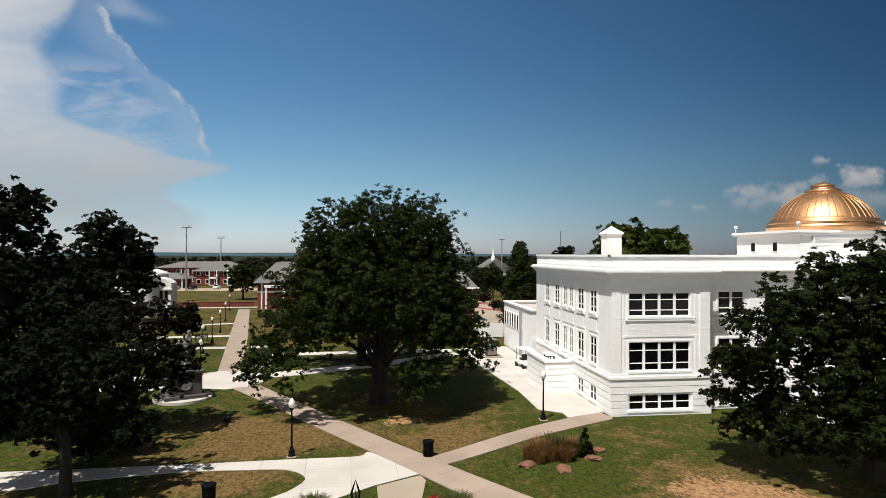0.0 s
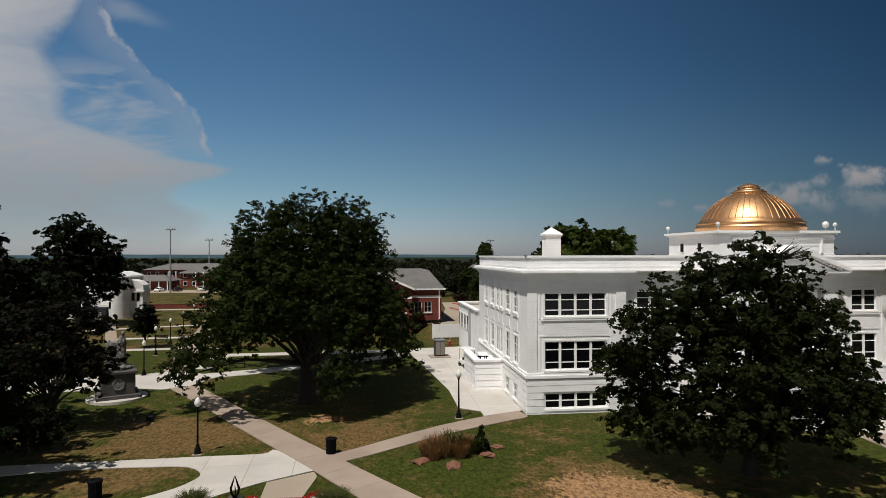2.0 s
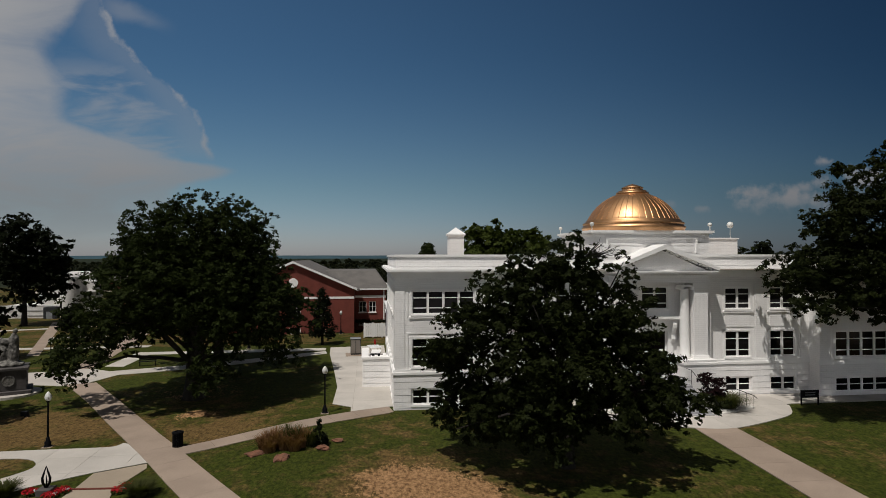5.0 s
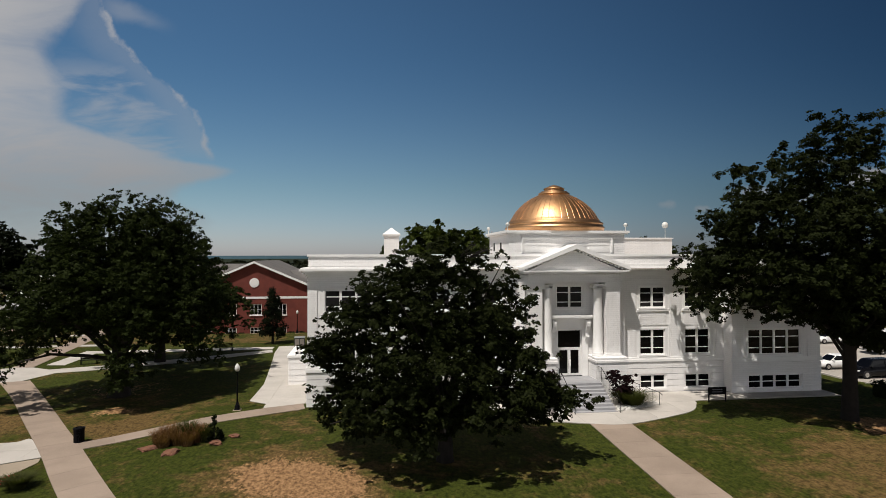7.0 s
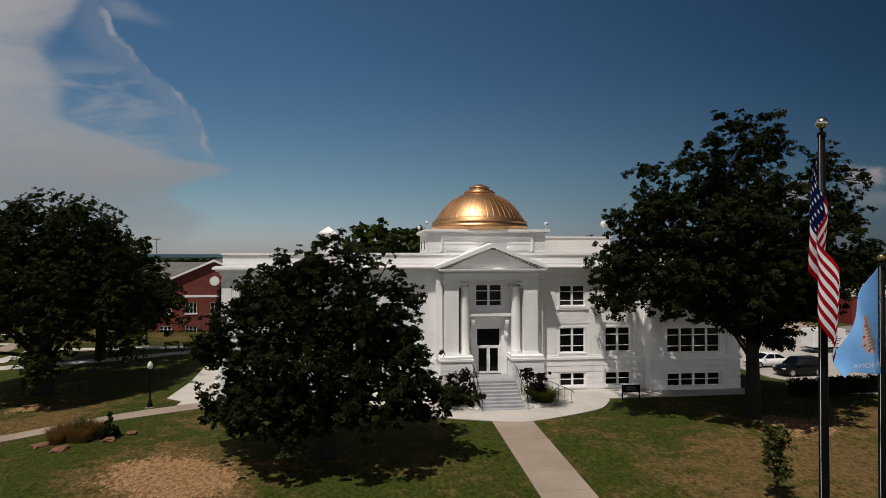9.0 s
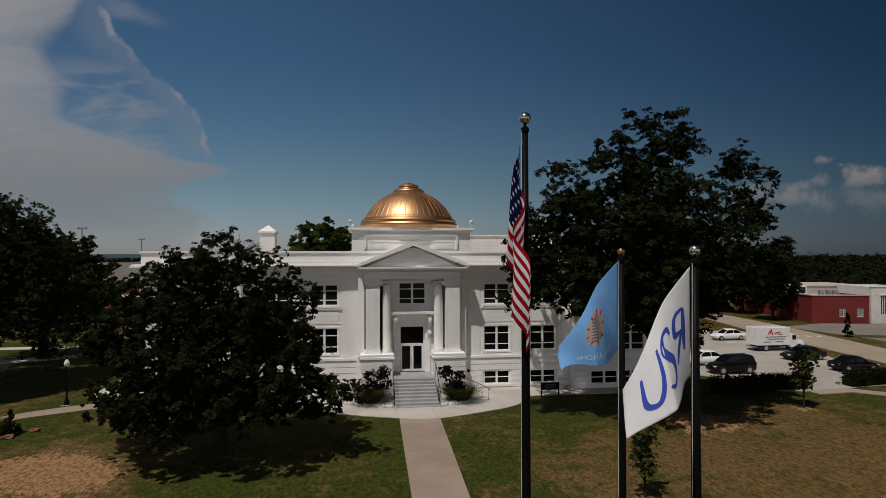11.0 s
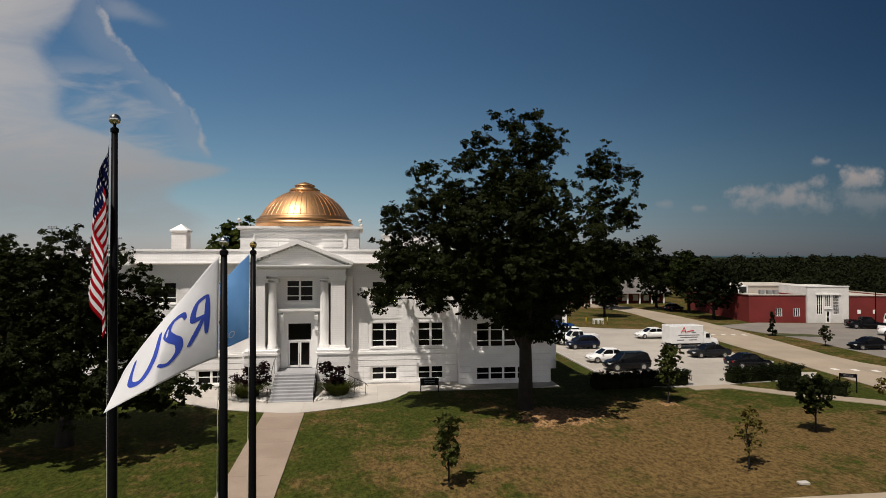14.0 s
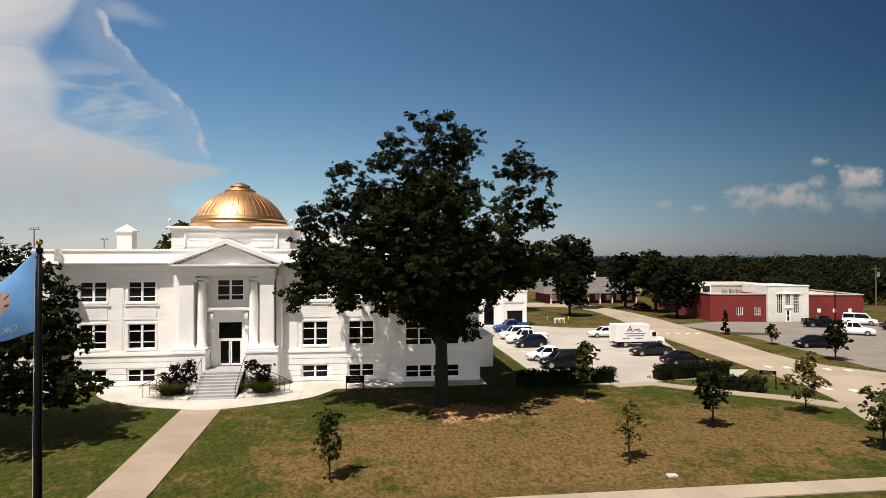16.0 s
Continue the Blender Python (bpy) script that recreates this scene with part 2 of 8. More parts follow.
def masonry_mat(name, base, other):
    """White-painted brickwork: soft coursing, rain streaks and worn patches."""
    m = bpy.data.materials.new(name)
    m.use_nodes = True
    n = Nodes(m.node_tree)
    at = n("ShaderNodeNewGeometry").outputs["Position"]
    xyz = n("ShaderNodeSeparateXYZ", None, Vector=at).outputs
    run = n("ShaderNodeCombineXYZ", None, X=n.math("ADD", xyz[0], xyz[1]), Y=xyz[2], Z=0.0).outputs[0]
    bricks = n("ShaderNodeTexBrick", None, Vector=run, Scale=1.0, Mortar_Size=0.012, Mortar_Smooth=0.4, Brick_Width=0.42, Row_Height=0.155).outputs["Fac"]
    streak = n.noise(n("ShaderNodeMapping", None, Vector=run, Scale=(2.6, 0.22, 1.0)).outputs[0], 1.0, 5.0, 0.65)
    broad, small = n.noise(at, 0.5, 5.0), n.noise(at, 16.0, 4.0, 0.65)
    colour = n.mix(n.span(broad, 0.35, 0.68), base, other)
    colour = n.mix(n.span(streak, 0.52, 0.78, 0.0, 0.22), colour, tuple(c * 0.62 for c in base))
    colour = n.mix(n.span(small, 0.35, 0.8, 0.0, 0.12), colour, tuple(c * 0.6 for c in base))
    colour = n.mix(n.math("MULTIPLY", bricks, 0.20), colour, tuple(c * 0.5 for c in base))
    relief = n("ShaderNodeBump", None, Height=n.math("MULTIPLY_ADD", bricks, -0.7, small), Strength=0.55, Distance=0.016).outputs[0]
    s = n("ShaderNodeBsdfPrincipled", None, Base_Color=colour, Roughness=0.72, Normal=relief).outputs[0]
    s.node.inputs["Specular IOR Level"].default_value = 0.35
    n("ShaderNodeOutputMaterial", None, Surface=s)
    return m


def glass_mat(name, base, rough=0.04):
    return mat(name, base, rough=rough, bump=0.02, spec=0.2, grime=0.1, fine=3.0, scale=0.6, piece=0.3)


M = {
    "lawn": ground_mat(),
    "white": masonry_mat("white_painted_masonry", (0.88, 0.865, 0.85), (0.82, 0.805, 0.79)),
    "trim": mat("white_trim", (0.88, 0.87, 0.85), (0.82, 0.81, 0.79), 0.55, scale=0.8, bump=0.06, where="World", grime=0.1),
    "concrete": mat("pale_concrete", (0.50, 0.465, 0.42), (0.42, 0.39, 0.35), 0.9, piece=0.05, scale=0.35, fine=12.0, bump=0.2, where="World", grime=0.18),
    "tan": mat("tan_concrete", (0.320, 0.250, 0.195), (0.268, 0.208, 0.161), 0.92, piece=0.05, scale=0.4, fine=14.0, bump=0.2, where="World", grime=0.22),
    "road": mat("road_concrete", (0.345, 0.282, 0.212), (0.29, 0.238, 0.178), 0.9, piece=0.06, scale=0.22, fine=9.0, bump=0.15, where="World", grime=0.2),
    "lot": mat("car_park_concrete", (0.40, 0.365, 0.32), (0.34, 0.31, 0.27), 0.9, piece=0.06, scale=0.22, fine=9.0, bump=0.15, where="World", grime=0.2),
    "asphalt": mat("asphalt", (0.215, 0.19, 0.165), (0.17, 0.152, 0.135), 0.9, scale=0.3, fine=20.0, where="World"),
    "joint": mat("joint_filler", (0.33, 0.285, 0.235), rough=0.95, where="World"),
    "stripe": mat("road_paint", (0.7, 0.68, 0.62), rough=0.8),
    "gold": mat("gilded_copper", (0.62, 0.36, 0.185), (0.50, 0.275, 0.125), 0.44, 1.0, scale=0.7, fine=7.0, bump=0.2, where="World", grime=0.18),
    "gilt": mat("gilded_metal", (0.62, 0.42, 0.16), (0.5, 0.33, 0.12), 0.25, 1.0, bump=0.03),
    "silver": mat("silver_metal", (0.7, 0.68, 0.64), rough=0.22, metal=1.0, bump=0.02),
    "black": mat("black_metal", (0.006, 0.006, 0.007), rough=0.4, bump=0.03, spec=0.04),
    "steel": mat("grey_steel", (0.32, 0.33, 0.34), rough=0.5, metal=0.6, bump=0.05),
    "globe": mat("frosted_globe", (0.78, 0.78, 0.74), rough=0.35, bump=0.02, grime=0.08),
    "glass": glass_mat("window_glass", (0.004, 0.004, 0.005)),
    "blind": glass_mat("blinded_window_glass", (0.020, 0.019, 0.020), 0.15),
    "brick": mat("red_brick", (0.175, 0.042, 0.029), (0.14, 0.033, 0.023), 0.85, scale=0.9, fine=30.0, where="World"),
    "redwall": mat("red_cladding", (0.19, 0.022, 0.019), (0.15, 0.017, 0.015), 0.8, scale=0.3, fine=8.0, where="World", grime=0.2),
    "shingle": mat("grey_shingle", (0.145, 0.135, 0.125), (0.11, 0.103, 0.097), 0.92, scale=0.6, fine=14.0, where="World", bump=0.3),
    "flat_roof": mat("pale_roofing", (0.5, 0.45, 0.40), (0.42, 0.38, 0.33), 0.9, scale=0.3, where="World"),
    "bark": mat("bark", (0.020, 0.016, 0.013), (0.012, 0.0095, 0.008), 0.95, scale=2.5, fine=22.0, bump=0.7, depth=0.05),
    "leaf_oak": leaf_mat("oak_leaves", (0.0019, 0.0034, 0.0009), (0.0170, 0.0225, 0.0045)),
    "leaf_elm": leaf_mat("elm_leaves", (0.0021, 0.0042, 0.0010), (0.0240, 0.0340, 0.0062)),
    # lighter leaf colour stands for full sun on the tree behind the hall
    "leaf_sun_tint": leaf_mat("sun_tinted_leaves", (0.010, 0.018, 0.003), (0.052, 0.068, 0.012), 0.2),
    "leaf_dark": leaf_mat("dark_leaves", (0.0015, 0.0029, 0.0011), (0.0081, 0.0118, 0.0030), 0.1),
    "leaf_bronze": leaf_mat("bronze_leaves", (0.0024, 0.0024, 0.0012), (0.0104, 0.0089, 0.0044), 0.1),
    "leaf_young": leaf_mat("young_leaves", (0.020, 0.029, 0.006), (0.062, 0.070, 0.017)),
    "leaf_yellow": leaf_mat("yellowing_leaves", (0.05, 0.045, 0.010), (0.11, 0.088, 0.02)),
    "leaf_plum": leaf_mat("plum_leaves", (0.007, 0.004, 0.004), (0.022, 0.008, 0.009), 0.2),
    "leaf_hedge": leaf_mat("hedge_leaves", (0.0018, 0.0036, 0.0012), (0.0104, 0.0141, 0.0037), 0.12),
    "leaf_far": leaf_mat("distant_leaves", (0.0016, 0.0032, 0.0014), (0.0185, 0.0215, 0.0066), 0.1, 0.34, 0.24),
    "turf": mat("island_turf", (0.048, 0.052, 0.012), (0.034, 0.040, 0.010), 0.95, scale=1.2, fine=30.0, bump=0.4, where="World"),
    "reed": leaf_mat("dry_reeds", (0.095, 0.045, 0.022), (0.26, 0.145, 0.072), 0.3),
    "tuft": leaf_mat("green_reeds", (0.028, 0.034, 0.009), (0.075, 0.08, 0.026), 0.3),
    "red_kerb": mat("red_kerb_paint", (0.42, 0.07, 0.065), (0.30, 0.06, 0.055), 0.7),
    "petal": leaf_mat("red_petals", (0.30, 0.010, 0.012), (0.45, 0.02, 0.03), 0.2),
    "rock": mat("sandstone", (0.20, 0.088, 0.05), (0.11, 0.05, 0.032), 0.9, scale=2.0, fine=16.0, bump=0.5, depth=0.05),
    "pebble": mat("white_pebbles", (0.62, 0.60, 0.56), (0.48, 0.46, 0.43), 0.85, island=0.25),
    "limestone": mat("pale_limestone", (0.70, 0.68, 0.65), (0.60, 0.585, 0.56), 0.85, scale=0.8, fine=9.0, bump=0.2, where="World"),
    "stone": mat("grey_granite", (0.085, 0.076, 0.073), (0.055, 0.050, 0.049), 0.8, scale=1.5, fine=40.0, bump=0.2),
    "statue": mat("pale_statue_stone", (0.22, 0.21, 0.19), (0.03, 0.028, 0.026), 0.75, scale=4.5, fine=14.0, bump=0.6, grime=0.5),
    # aerial haze over the far hills is put into this blue colour
    "hill": mat("haze_tinted_hills", (0.048, 0.085, 0.104), (0.038, 0.068, 0.084), 1.0, scale=0.004, fine=0.03, bump=0.0, spec=0.0, where="World"),
    "step": mat("grey_step_concrete", (0.36, 0.36, 0.37), (0.30, 0.30, 0.31), 0.9, scale=1.0, where="World"),
    "wood": mat("weathered_wood", (0.16, 0.10, 0.06), rough=0.8, scale=3.0),
    "rubber": mat("tyre_rubber", (0.015, 0.015, 0.016), rough=0.85),
    "chrome": mat("bright_metal", (0.6, 0.6, 0.6), rough=0.25, metal=1.0, bump=0.02),
    "lamp_red": mat("red_lens", (0.30, 0.01, 0.01), rough=0.2, bump=0.02),
    "lamp_clear": mat("clear_lens", (0.6, 0.6, 0.6), rough=0.15, bump=0.02),
    "flag_blue": cloth_mat("sky_blue_cloth", (0.26, 0.54, 0.88), (0.22, 0.48, 0.83)),
    "flag_white": cloth_mat("white_cloth", (0.86, 0.86, 0.87), (0.80, 0.80, 0.82)),
    "flag_red": cloth_mat("red_cloth", (0.42, 0.010, 0.018), (0.36, 0.008, 0.015)),
    "flag_navy": cloth_mat("navy_cloth", (0.008, 0.012, 0.06), (0.007, 0.010, 0.05)),
    "ink_blue": mat("royal_blue_print", (0.025, 0.06, 0.38), rough=0.9, bump=0.05),
    "ink_red": mat("red_print", (0.5, 0.015, 0.02), rough=0.8, bump=0.02),
    "ink_grey": mat("grey_print", (0.16, 0.16, 0.17), rough=0.8, bump=0.02),
    "tawny": cloth_mat("tawny_cloth", (0.56, 0.43, 0.40), (0.60, 0.49, 0.45)),
    "yellow": mat("yellow_paint", (0.55, 0.40, 0.03), rough=0.6),
    "awning": mat("dark_awning", (0.02, 0.022, 0.024), rough=0.8),
}


# ---- building blocks ----
def box(bm, x0, y0, z0, x1, y1, z1):
    v = [bm.verts.new(p) for p in ((x0, y0, z0), (x1, y0, z0), (x1, y1, z0), (x0, y1, z0), (x0, y0, z1), (x1, y0, z1), (x1, y1, z1), (x0, y1, z1))]
    for f in ((3, 2, 1, 0), (4, 5, 6, 7), (0, 1, 5, 4), (1, 2, 6, 5), (2, 3, 7, 6), (3, 0, 4, 7)):
        bm.faces.new([v[i] for i in f])
    return bm


def boxes(*rows):
    bm = bmesh.new()
    for row in rows:
        box(bm, *row)
    return bm


def soft(bm, width=0.02, segments=1):
    bmesh.ops.bevel(bm, geom=bm.edges[:], offset=width, segments=segments, affect="EDGES", clamp_overlap=True)
    return bm


def prism(bm, outline, y0, y1):
    """An outline in x and z, from y0 to y1."""
    a, b = [[bm.verts.new((x, y, z)) for x, z in outline] for y in (y0, y1)]
    bm.faces.new(a)
    bm.faces.new(b[::-1])
    for i in range(len(a)):
        j = (i + 1) % len(a)
        bm.faces.new((a[j], a[i], b[i], b[j]))
    bmesh.ops.recalc_face_normals(bm, faces=bm.faces)
    return bm


def lathe(bm, profile, segments=24, centre=(0, 0, 0)):
    """Radii and heights turned about the z axis."""
    rings = []
    for r, z in profile:
        if r < 1e-4:
            rings.append([bm.verts.new((centre[0], centre[1], centre[2] + z))])
        else:
            rings.append([bm.verts.new((centre[0] + r * math.cos(2 * math.pi * k / segments), centre[1] + r * math.sin(2 * math.pi * k / segments), centre[2] + z)) for k in range(segments)])
    for a, b in zip(rings, rings[1:]):
        for k in range(segments):
            q = [a[k % len(a)], a[(k + 1) % len(a)], b[(k + 1) % len(b)], b[k % len(b)]]
            q = [v for i, v in enumerate(q) if v not in q[:i]]
            if len(q) > 2:
                bm.faces.new(q)
    if len(rings[0]) > 1:
        bm.faces.new(rings[0][::-1])
    if len(rings[-1]) > 1:
        bm.faces.new(rings[-1])
    return bm


def tube(bm, points, radii, sides=6):
    """A tapered tube along points."""
    rings = []
    for i, p in enumerate(points):
        p = Vector(p)
        d = (Vector(points[min(i + 1, len(points) - 1)]) - Vector(points[max(i - 1, 0)])).normalized()
        a = d.cross(Vector((0.31, 0.9, 0.17))).normalized()
        b = d.cross(a)
        r = radii[i] if isinstance(radii, (list, tuple)) else radii
        rings.append([bm.verts.new(p + (a * math.cos(2 * math.pi * k / sides) + b * math.sin(2 * math.pi * k / sides)) * r) for k in range(sides)])
    for a, b in zip(rings, rings[1:]):
        for k in range(sides):
            bm.faces.new((a[k], a[(k + 1) % sides], b[(k + 1) % sides], b[k]))
    bm.faces.new(rings[0][::-1])
    bm.faces.new(rings[-1])
    return bm


def mesh_of(name, bm, material, smooth=False):
    me = bpy.data.meshes.new(name)
    bm.normal_update()
    bm.to_mesh(me)
    bm.free()
    me.materials.append(M[material] if isinstance(material, str) else material)
    if smooth:
        me.polygons.foreach_set("use_smooth", [True] * len(me.polygons))
    return me


def thing(name, x=0, y=0, z=0, turn=0, label="", category="", group="", kind=""):
    ob = new(name)
    ob.empty_display_size = 0.3
    ob.matrix_basis = pose(x, y, z, 0, 0, turn)
    return tagged(ob, label, category, group, kind)


def part(name, bm, material, parent, label="", smooth=False, at=None):
    """One mesh object under a thing or a part; at: its pose within it."""
    ob = new(name, bm if isinstance(bm, bpy.types.Mesh) else mesh_of(name, bm, material, smooth))
    ob.parent = parent
    if at is not None:
        ob.matrix_basis = at
    if label:
        ob["label"] = label
    return ob


def parts(name, bm, material, parent):
    """Each loose piece of bm becomes a part of its own."""
    left = set(bm.verts)
    while left:
        heap, island = [left.pop()], []
        while heap:
            v = heap.pop()
            island.append(v)
            for e in v.link_edges:
                o = e.other_vert(v)
                if o in left:
                    left.remove(o)
                    heap.append(o)
        copy, at = bmesh.new(), {}
        for v in island:
            at[v] = copy.verts.new(v.co)
        for f in {f for v in island for f in v.link_faces}:
            copy.faces.new([at[v] for v in f.verts])
        part(name, copy, material, parent)
    bm.free()


def solid(name, bm, material, label, category, group="", kind="", smooth=False):
    return tagged(new(name, mesh_of(name, bm, material, smooth)), label, category, group, kind)


def curve_through(points, steps=6):
    """A smooth line through points."""
    out, p = [], [Vector(q) for q in points]
    for i in range(len(p) - 1):
        a, b, c, d = p[max(i - 1, 0)], p[i], p[i + 1], p[min(i + 2, len(p) - 1)]
        for k in range(steps):
            t = k / steps
            out.append(0.5 * ((2 * b) + (c - a) * t + (2 * a - 5 * b + 4 * c - d) * t * t + (3 * b - a - 3 * c + d) * t ** 3))
    return out + [p[-1]]


def smooth_step(v):
    v = min(1.0, max(0.0, v))
    return v * v * (3 - 2 * v)


def ground_z(x, y):
    """The lawn dips a little in the west, in a swale before the hall and before the brick hall."""
    west = 0.42 * (1 - smooth_step((x - 0.5) / 8)) * (1 - smooth_step((y - 42) / 20))
    swale = 0.6 * min(1, max(0, (34 - y) / 16)) * smooth_step((y - 16.6) / 2.6) * smooth_step((x - 12) / 12) * (1 - smooth_step((x - 55) / 5))
    dip = 1.75 * smooth_step((y - 84.5) / 8) * (1 - smooth_step((y - 99) / 5)) * smooth_step((x + 15) / 4) * (1 - smooth_step((x - 9.2) / 3.5))
    return 0.05 - west - swale - dip


# ---- ground ----
DRY = ((13.4, 27.5, 3.6, 0.9), (16.0, 25.2, 2.6, 0.8), (-12, 40.5, 5, 0.68), (-8, 39.5, 3.6, 0.55), (0, 41, 5, 0.5), (3, 38, 3, 0.4), (46, 27, 6, 0.25), (53, 25, 8, 0.36),
       (60, 27, 8, 0.4), (66, 23, 7, 0.36), (55, 20, 6, 0.36), (70, 24, 5, 0.3), (45, 21, 6, 0.3), (-10, 32.5, 3, 0.5), (40, 24, 4, 0.25), (12, 37.5, 3, 0.2))
BARE = ((13.3, 27.3, 2.9, 0.95), (16.0, 25.3, 2.2, 0.9), (51, 31.2, 2.6, 0.9), (-0.9, 43.2, 1.4, 0.9), (-2.5, 50, 4.0, 0.5), (55, 31, 2, 0.45), (60.3, 33.0, 0.9, 0.9), (-12.5, 43.9, 0.6, 0.9), (62, 82, 3, 0.2))


def blobs_at(x, y, rows):
    return min(1.0, sum(k * math.exp(-(((x - a) ** 2 + (y - b) ** 2) / (r * r))) for a, b, r, k in rows))


def make_ground():
    xs = sorted({*[-45 + 0.75 * i for i in range(213)], -4000, -2000, -900, -400, -200, -120, -80, -60, 120, 130, 150, 180, 240, 400, 900, 2000, 4000})
    ys = sorted({*[10 + 0.75 * i for i in range(121)], -800, -300, -100, -50, -20, -5, 4, 105, 115, 130, 160, 200, 260, 360, 600, 1200, 2400, 4600})
    verts = [(x, y, ground_z(x, y)) for y in ys for x in xs]
    w = len(xs)
    faces = [(j * w + i, j * w + i + 1, (j + 1) * w + i + 1, (j + 1) * w + i) for j in range(len(ys) - 1) for i in range(w - 1)]
    me = bpy.data.meshes.new("ground")
    me.from_pydata(verts, [], faces)
    for name, rows, base in (("dry", DRY, 0.16), ("bare", BARE, 0.0)):
        layer = me.attributes.new(name, "FLOAT", "POINT")
        layer.data.foreach_set("value", [base + blobs_at(x, y, rows) + (0.3 if name == "dry" and (x < -25 or y > 75 or x > 78) else 0.0) for x, y, _ in verts])
    me.materials.append(M["lawn"])
    tagged(new("ground", me), "mown summer lawn, green with straw-coloured dry patches", "lawn", kind="structure")


make_ground()


def paving(outline, lift, fall, keep=None, step=3.0):
    """Paving laid on the lawn, with an edge that goes down into it; keep: (point, normal) planes that cut a panel out of it."""
    bm = bmesh.new()
    bm.faces.new([bm.verts.new((x, y, 0)) for x, y in [tuple(p)[:2] for p in outline]])
    bmesh.ops.triangulate(bm, faces=bm.faces[:])
    for co, no in keep or ():
        bmesh.ops.bisect_plane(bm, geom=bm.verts[:] + bm.edges[:] + bm.faces[:], plane_co=co, plane_no=no, clear_outer=True)
    if not bm.faces:
        bm.free()
        return None
    if keep is None and min(p[0] for p in outline) < 60:
        for axis, lo, hi in ((0, -30, 60), (1, 10, 63)):
            for k in range(int((hi - lo) / step) + 1):
                co, no = [0, 0, 0], [0, 0, 0]
                co[axis], no[axis] = lo + k * step, 1
                bmesh.ops.bisect_plane(bm, geom=bm.verts[:] + bm.edges[:] + bm.faces[:], plane_co=co, plane_no=no)
    for v in bm.verts:
        v.co.z = ground_z(v.co.x, v.co.y) + lift
    bm.normal_update()
    for f in bm.faces:
        if f.normal.z < 0:
            f.normal_flip()
    rim = [e for e in bm.edges if e.is_boundary]
    made = bmesh.ops.extrude_edge_only(bm, edges=rim)["geom"]
    for v in [g for g in made if isinstance(g, bmesh.types.BMVert)]:
        v.co.z -= fall
    return bm


def slab(name, outline, material, label, lift=0.05, category="path", fall=0.25, panels=None):
    """panels: (turn in degrees, length, width) of the cast panels, parted by narrow sunk joints."""
    ob = solid(name, paving(outline, lift - (0.03 if panels else 0), fall), "joint" if panels else material, label, category, kind="structure")
    if panels:
        turn, long, wide = panels
        d, e = Vector((math.cos(radians(turn)), math.sin(radians(turn)), 0)), Vector((-math.sin(radians(turn)), math.cos(radians(turn)), 0))
        pts = [Vector((p[0], p[1], 0)) for p in outline]
        a0, a1, b0, b1 = min(p @ d for p in pts), max(p @ d for p in pts), min(p @ e for p in pts), max(p @ e for p in pts)
        g = 0.007
        for i in range(math.ceil((a1 - a0) / long)):
            for j in range(math.ceil((b1 - b0) / wide)):
                u0, u1, v0, v1 = a0 + i * long + g, a0 + (i + 1) * long - g, b0 + j * wide + g, b0 + (j + 1) * wide - g
                bm = paving(outline, lift, 0.06, [(d * u1, d), (d * u0, -d), (e * v1, e), (e * v0, -e)])
                if bm:
                    part("paving_panel", bm, material, ob)
    return ob


def ribbon(left, right, steps=6):
    return [tuple(p) for p in curve_through([(*p, 0) for p in left], steps)] + [tuple(p) for p in curve_through([(*p, 0) for p in right], steps)][::-1]


slab("path_main", ribbon([(8.8, 18), (3.1, 27.0), (-0.45, 32.8), (-3.1, 36.9), (-6.1, 41.5), (-10.2, 47.8), (-14.4, 53.6)],
                         [(11.2, 18), (6.05, 26.0), (1.0, 34.35), (-1.6, 38.3), (-4.5, 42.8), (-8.0, 48.1), (-12.2, 54.2)], 3), "tan", "broad tan concrete footpath across the lawn", 0.05, panels=(122.5, 3.0, 40))
slab("path_branch", [(0.0, 36.0), (0.73, 35.67), (3.6, 37.35), (10.35, 40.8), (10.4, 42.0), (12.9, 42.4), (13.3, 40.4), (12.94, 40.06), (11.99, 39.63), (5.04, 36.07), (1.11, 34.12)], "tan", "narrow tan concrete path that leads to the hall", 0.045, panels=(26, 1.9, 40))
slab("plaza_west", ribbon([(-40, 36.6), (-30, 36.2), (-22.26, 35.8), (-13.8, 35.8), (-7.85, 35.96), (-4.1, 35.98), (-3.4, 36.2), (-2.9, 36.55), (-0.45, 32.9)],
                          [(-40, 32.5), (-30, 32.3), (-20.7, 33.0), (-18.5, 33.8), (-13.4, 34.65), (-9.4, 34.57), (-7.34, 34.31), (-6.35, 33.14), (-6.6, 31.97), (-7.66, 30.7), (-11, 28.4), (-16, 25.5), (-15, 23.5), (-9, 26.6), (-4.5, 30.3), (-2.8, 31.6)], 3), "concrete", "pale new concrete walk that widens at the crossing", 0.04, panels=(2, 2.4, 2.6))
slab("pad", [(-0.45, 32.7), (-2.7, 31.5), (-2.66, 29.4), (-3.0, 24.0), (0.3, 24.0), (-0.72, 29.2), (-0.22, 32.0)], "road", "tan concrete pad before the flame sculpture", 0.035)
slab("plaza_cross", [(-32, 57.5), (-18.5, 59.3), (-17.1, 60.4), (-15.0, 60.2), (-13.0, 58.9), (-8.9, 60.4), (-2.3, 63.4), (6.6, 68.6), (6.9, 66.8), (-2.0, 61.0), (-8.9, 58.0), (-11.5, 57.2), (-12.9, 54.0), (-14.8, 53.25), (-17.1, 53.85), (-32, 52.5)], "concrete", "pale concrete crossing of several walks", 0.042)
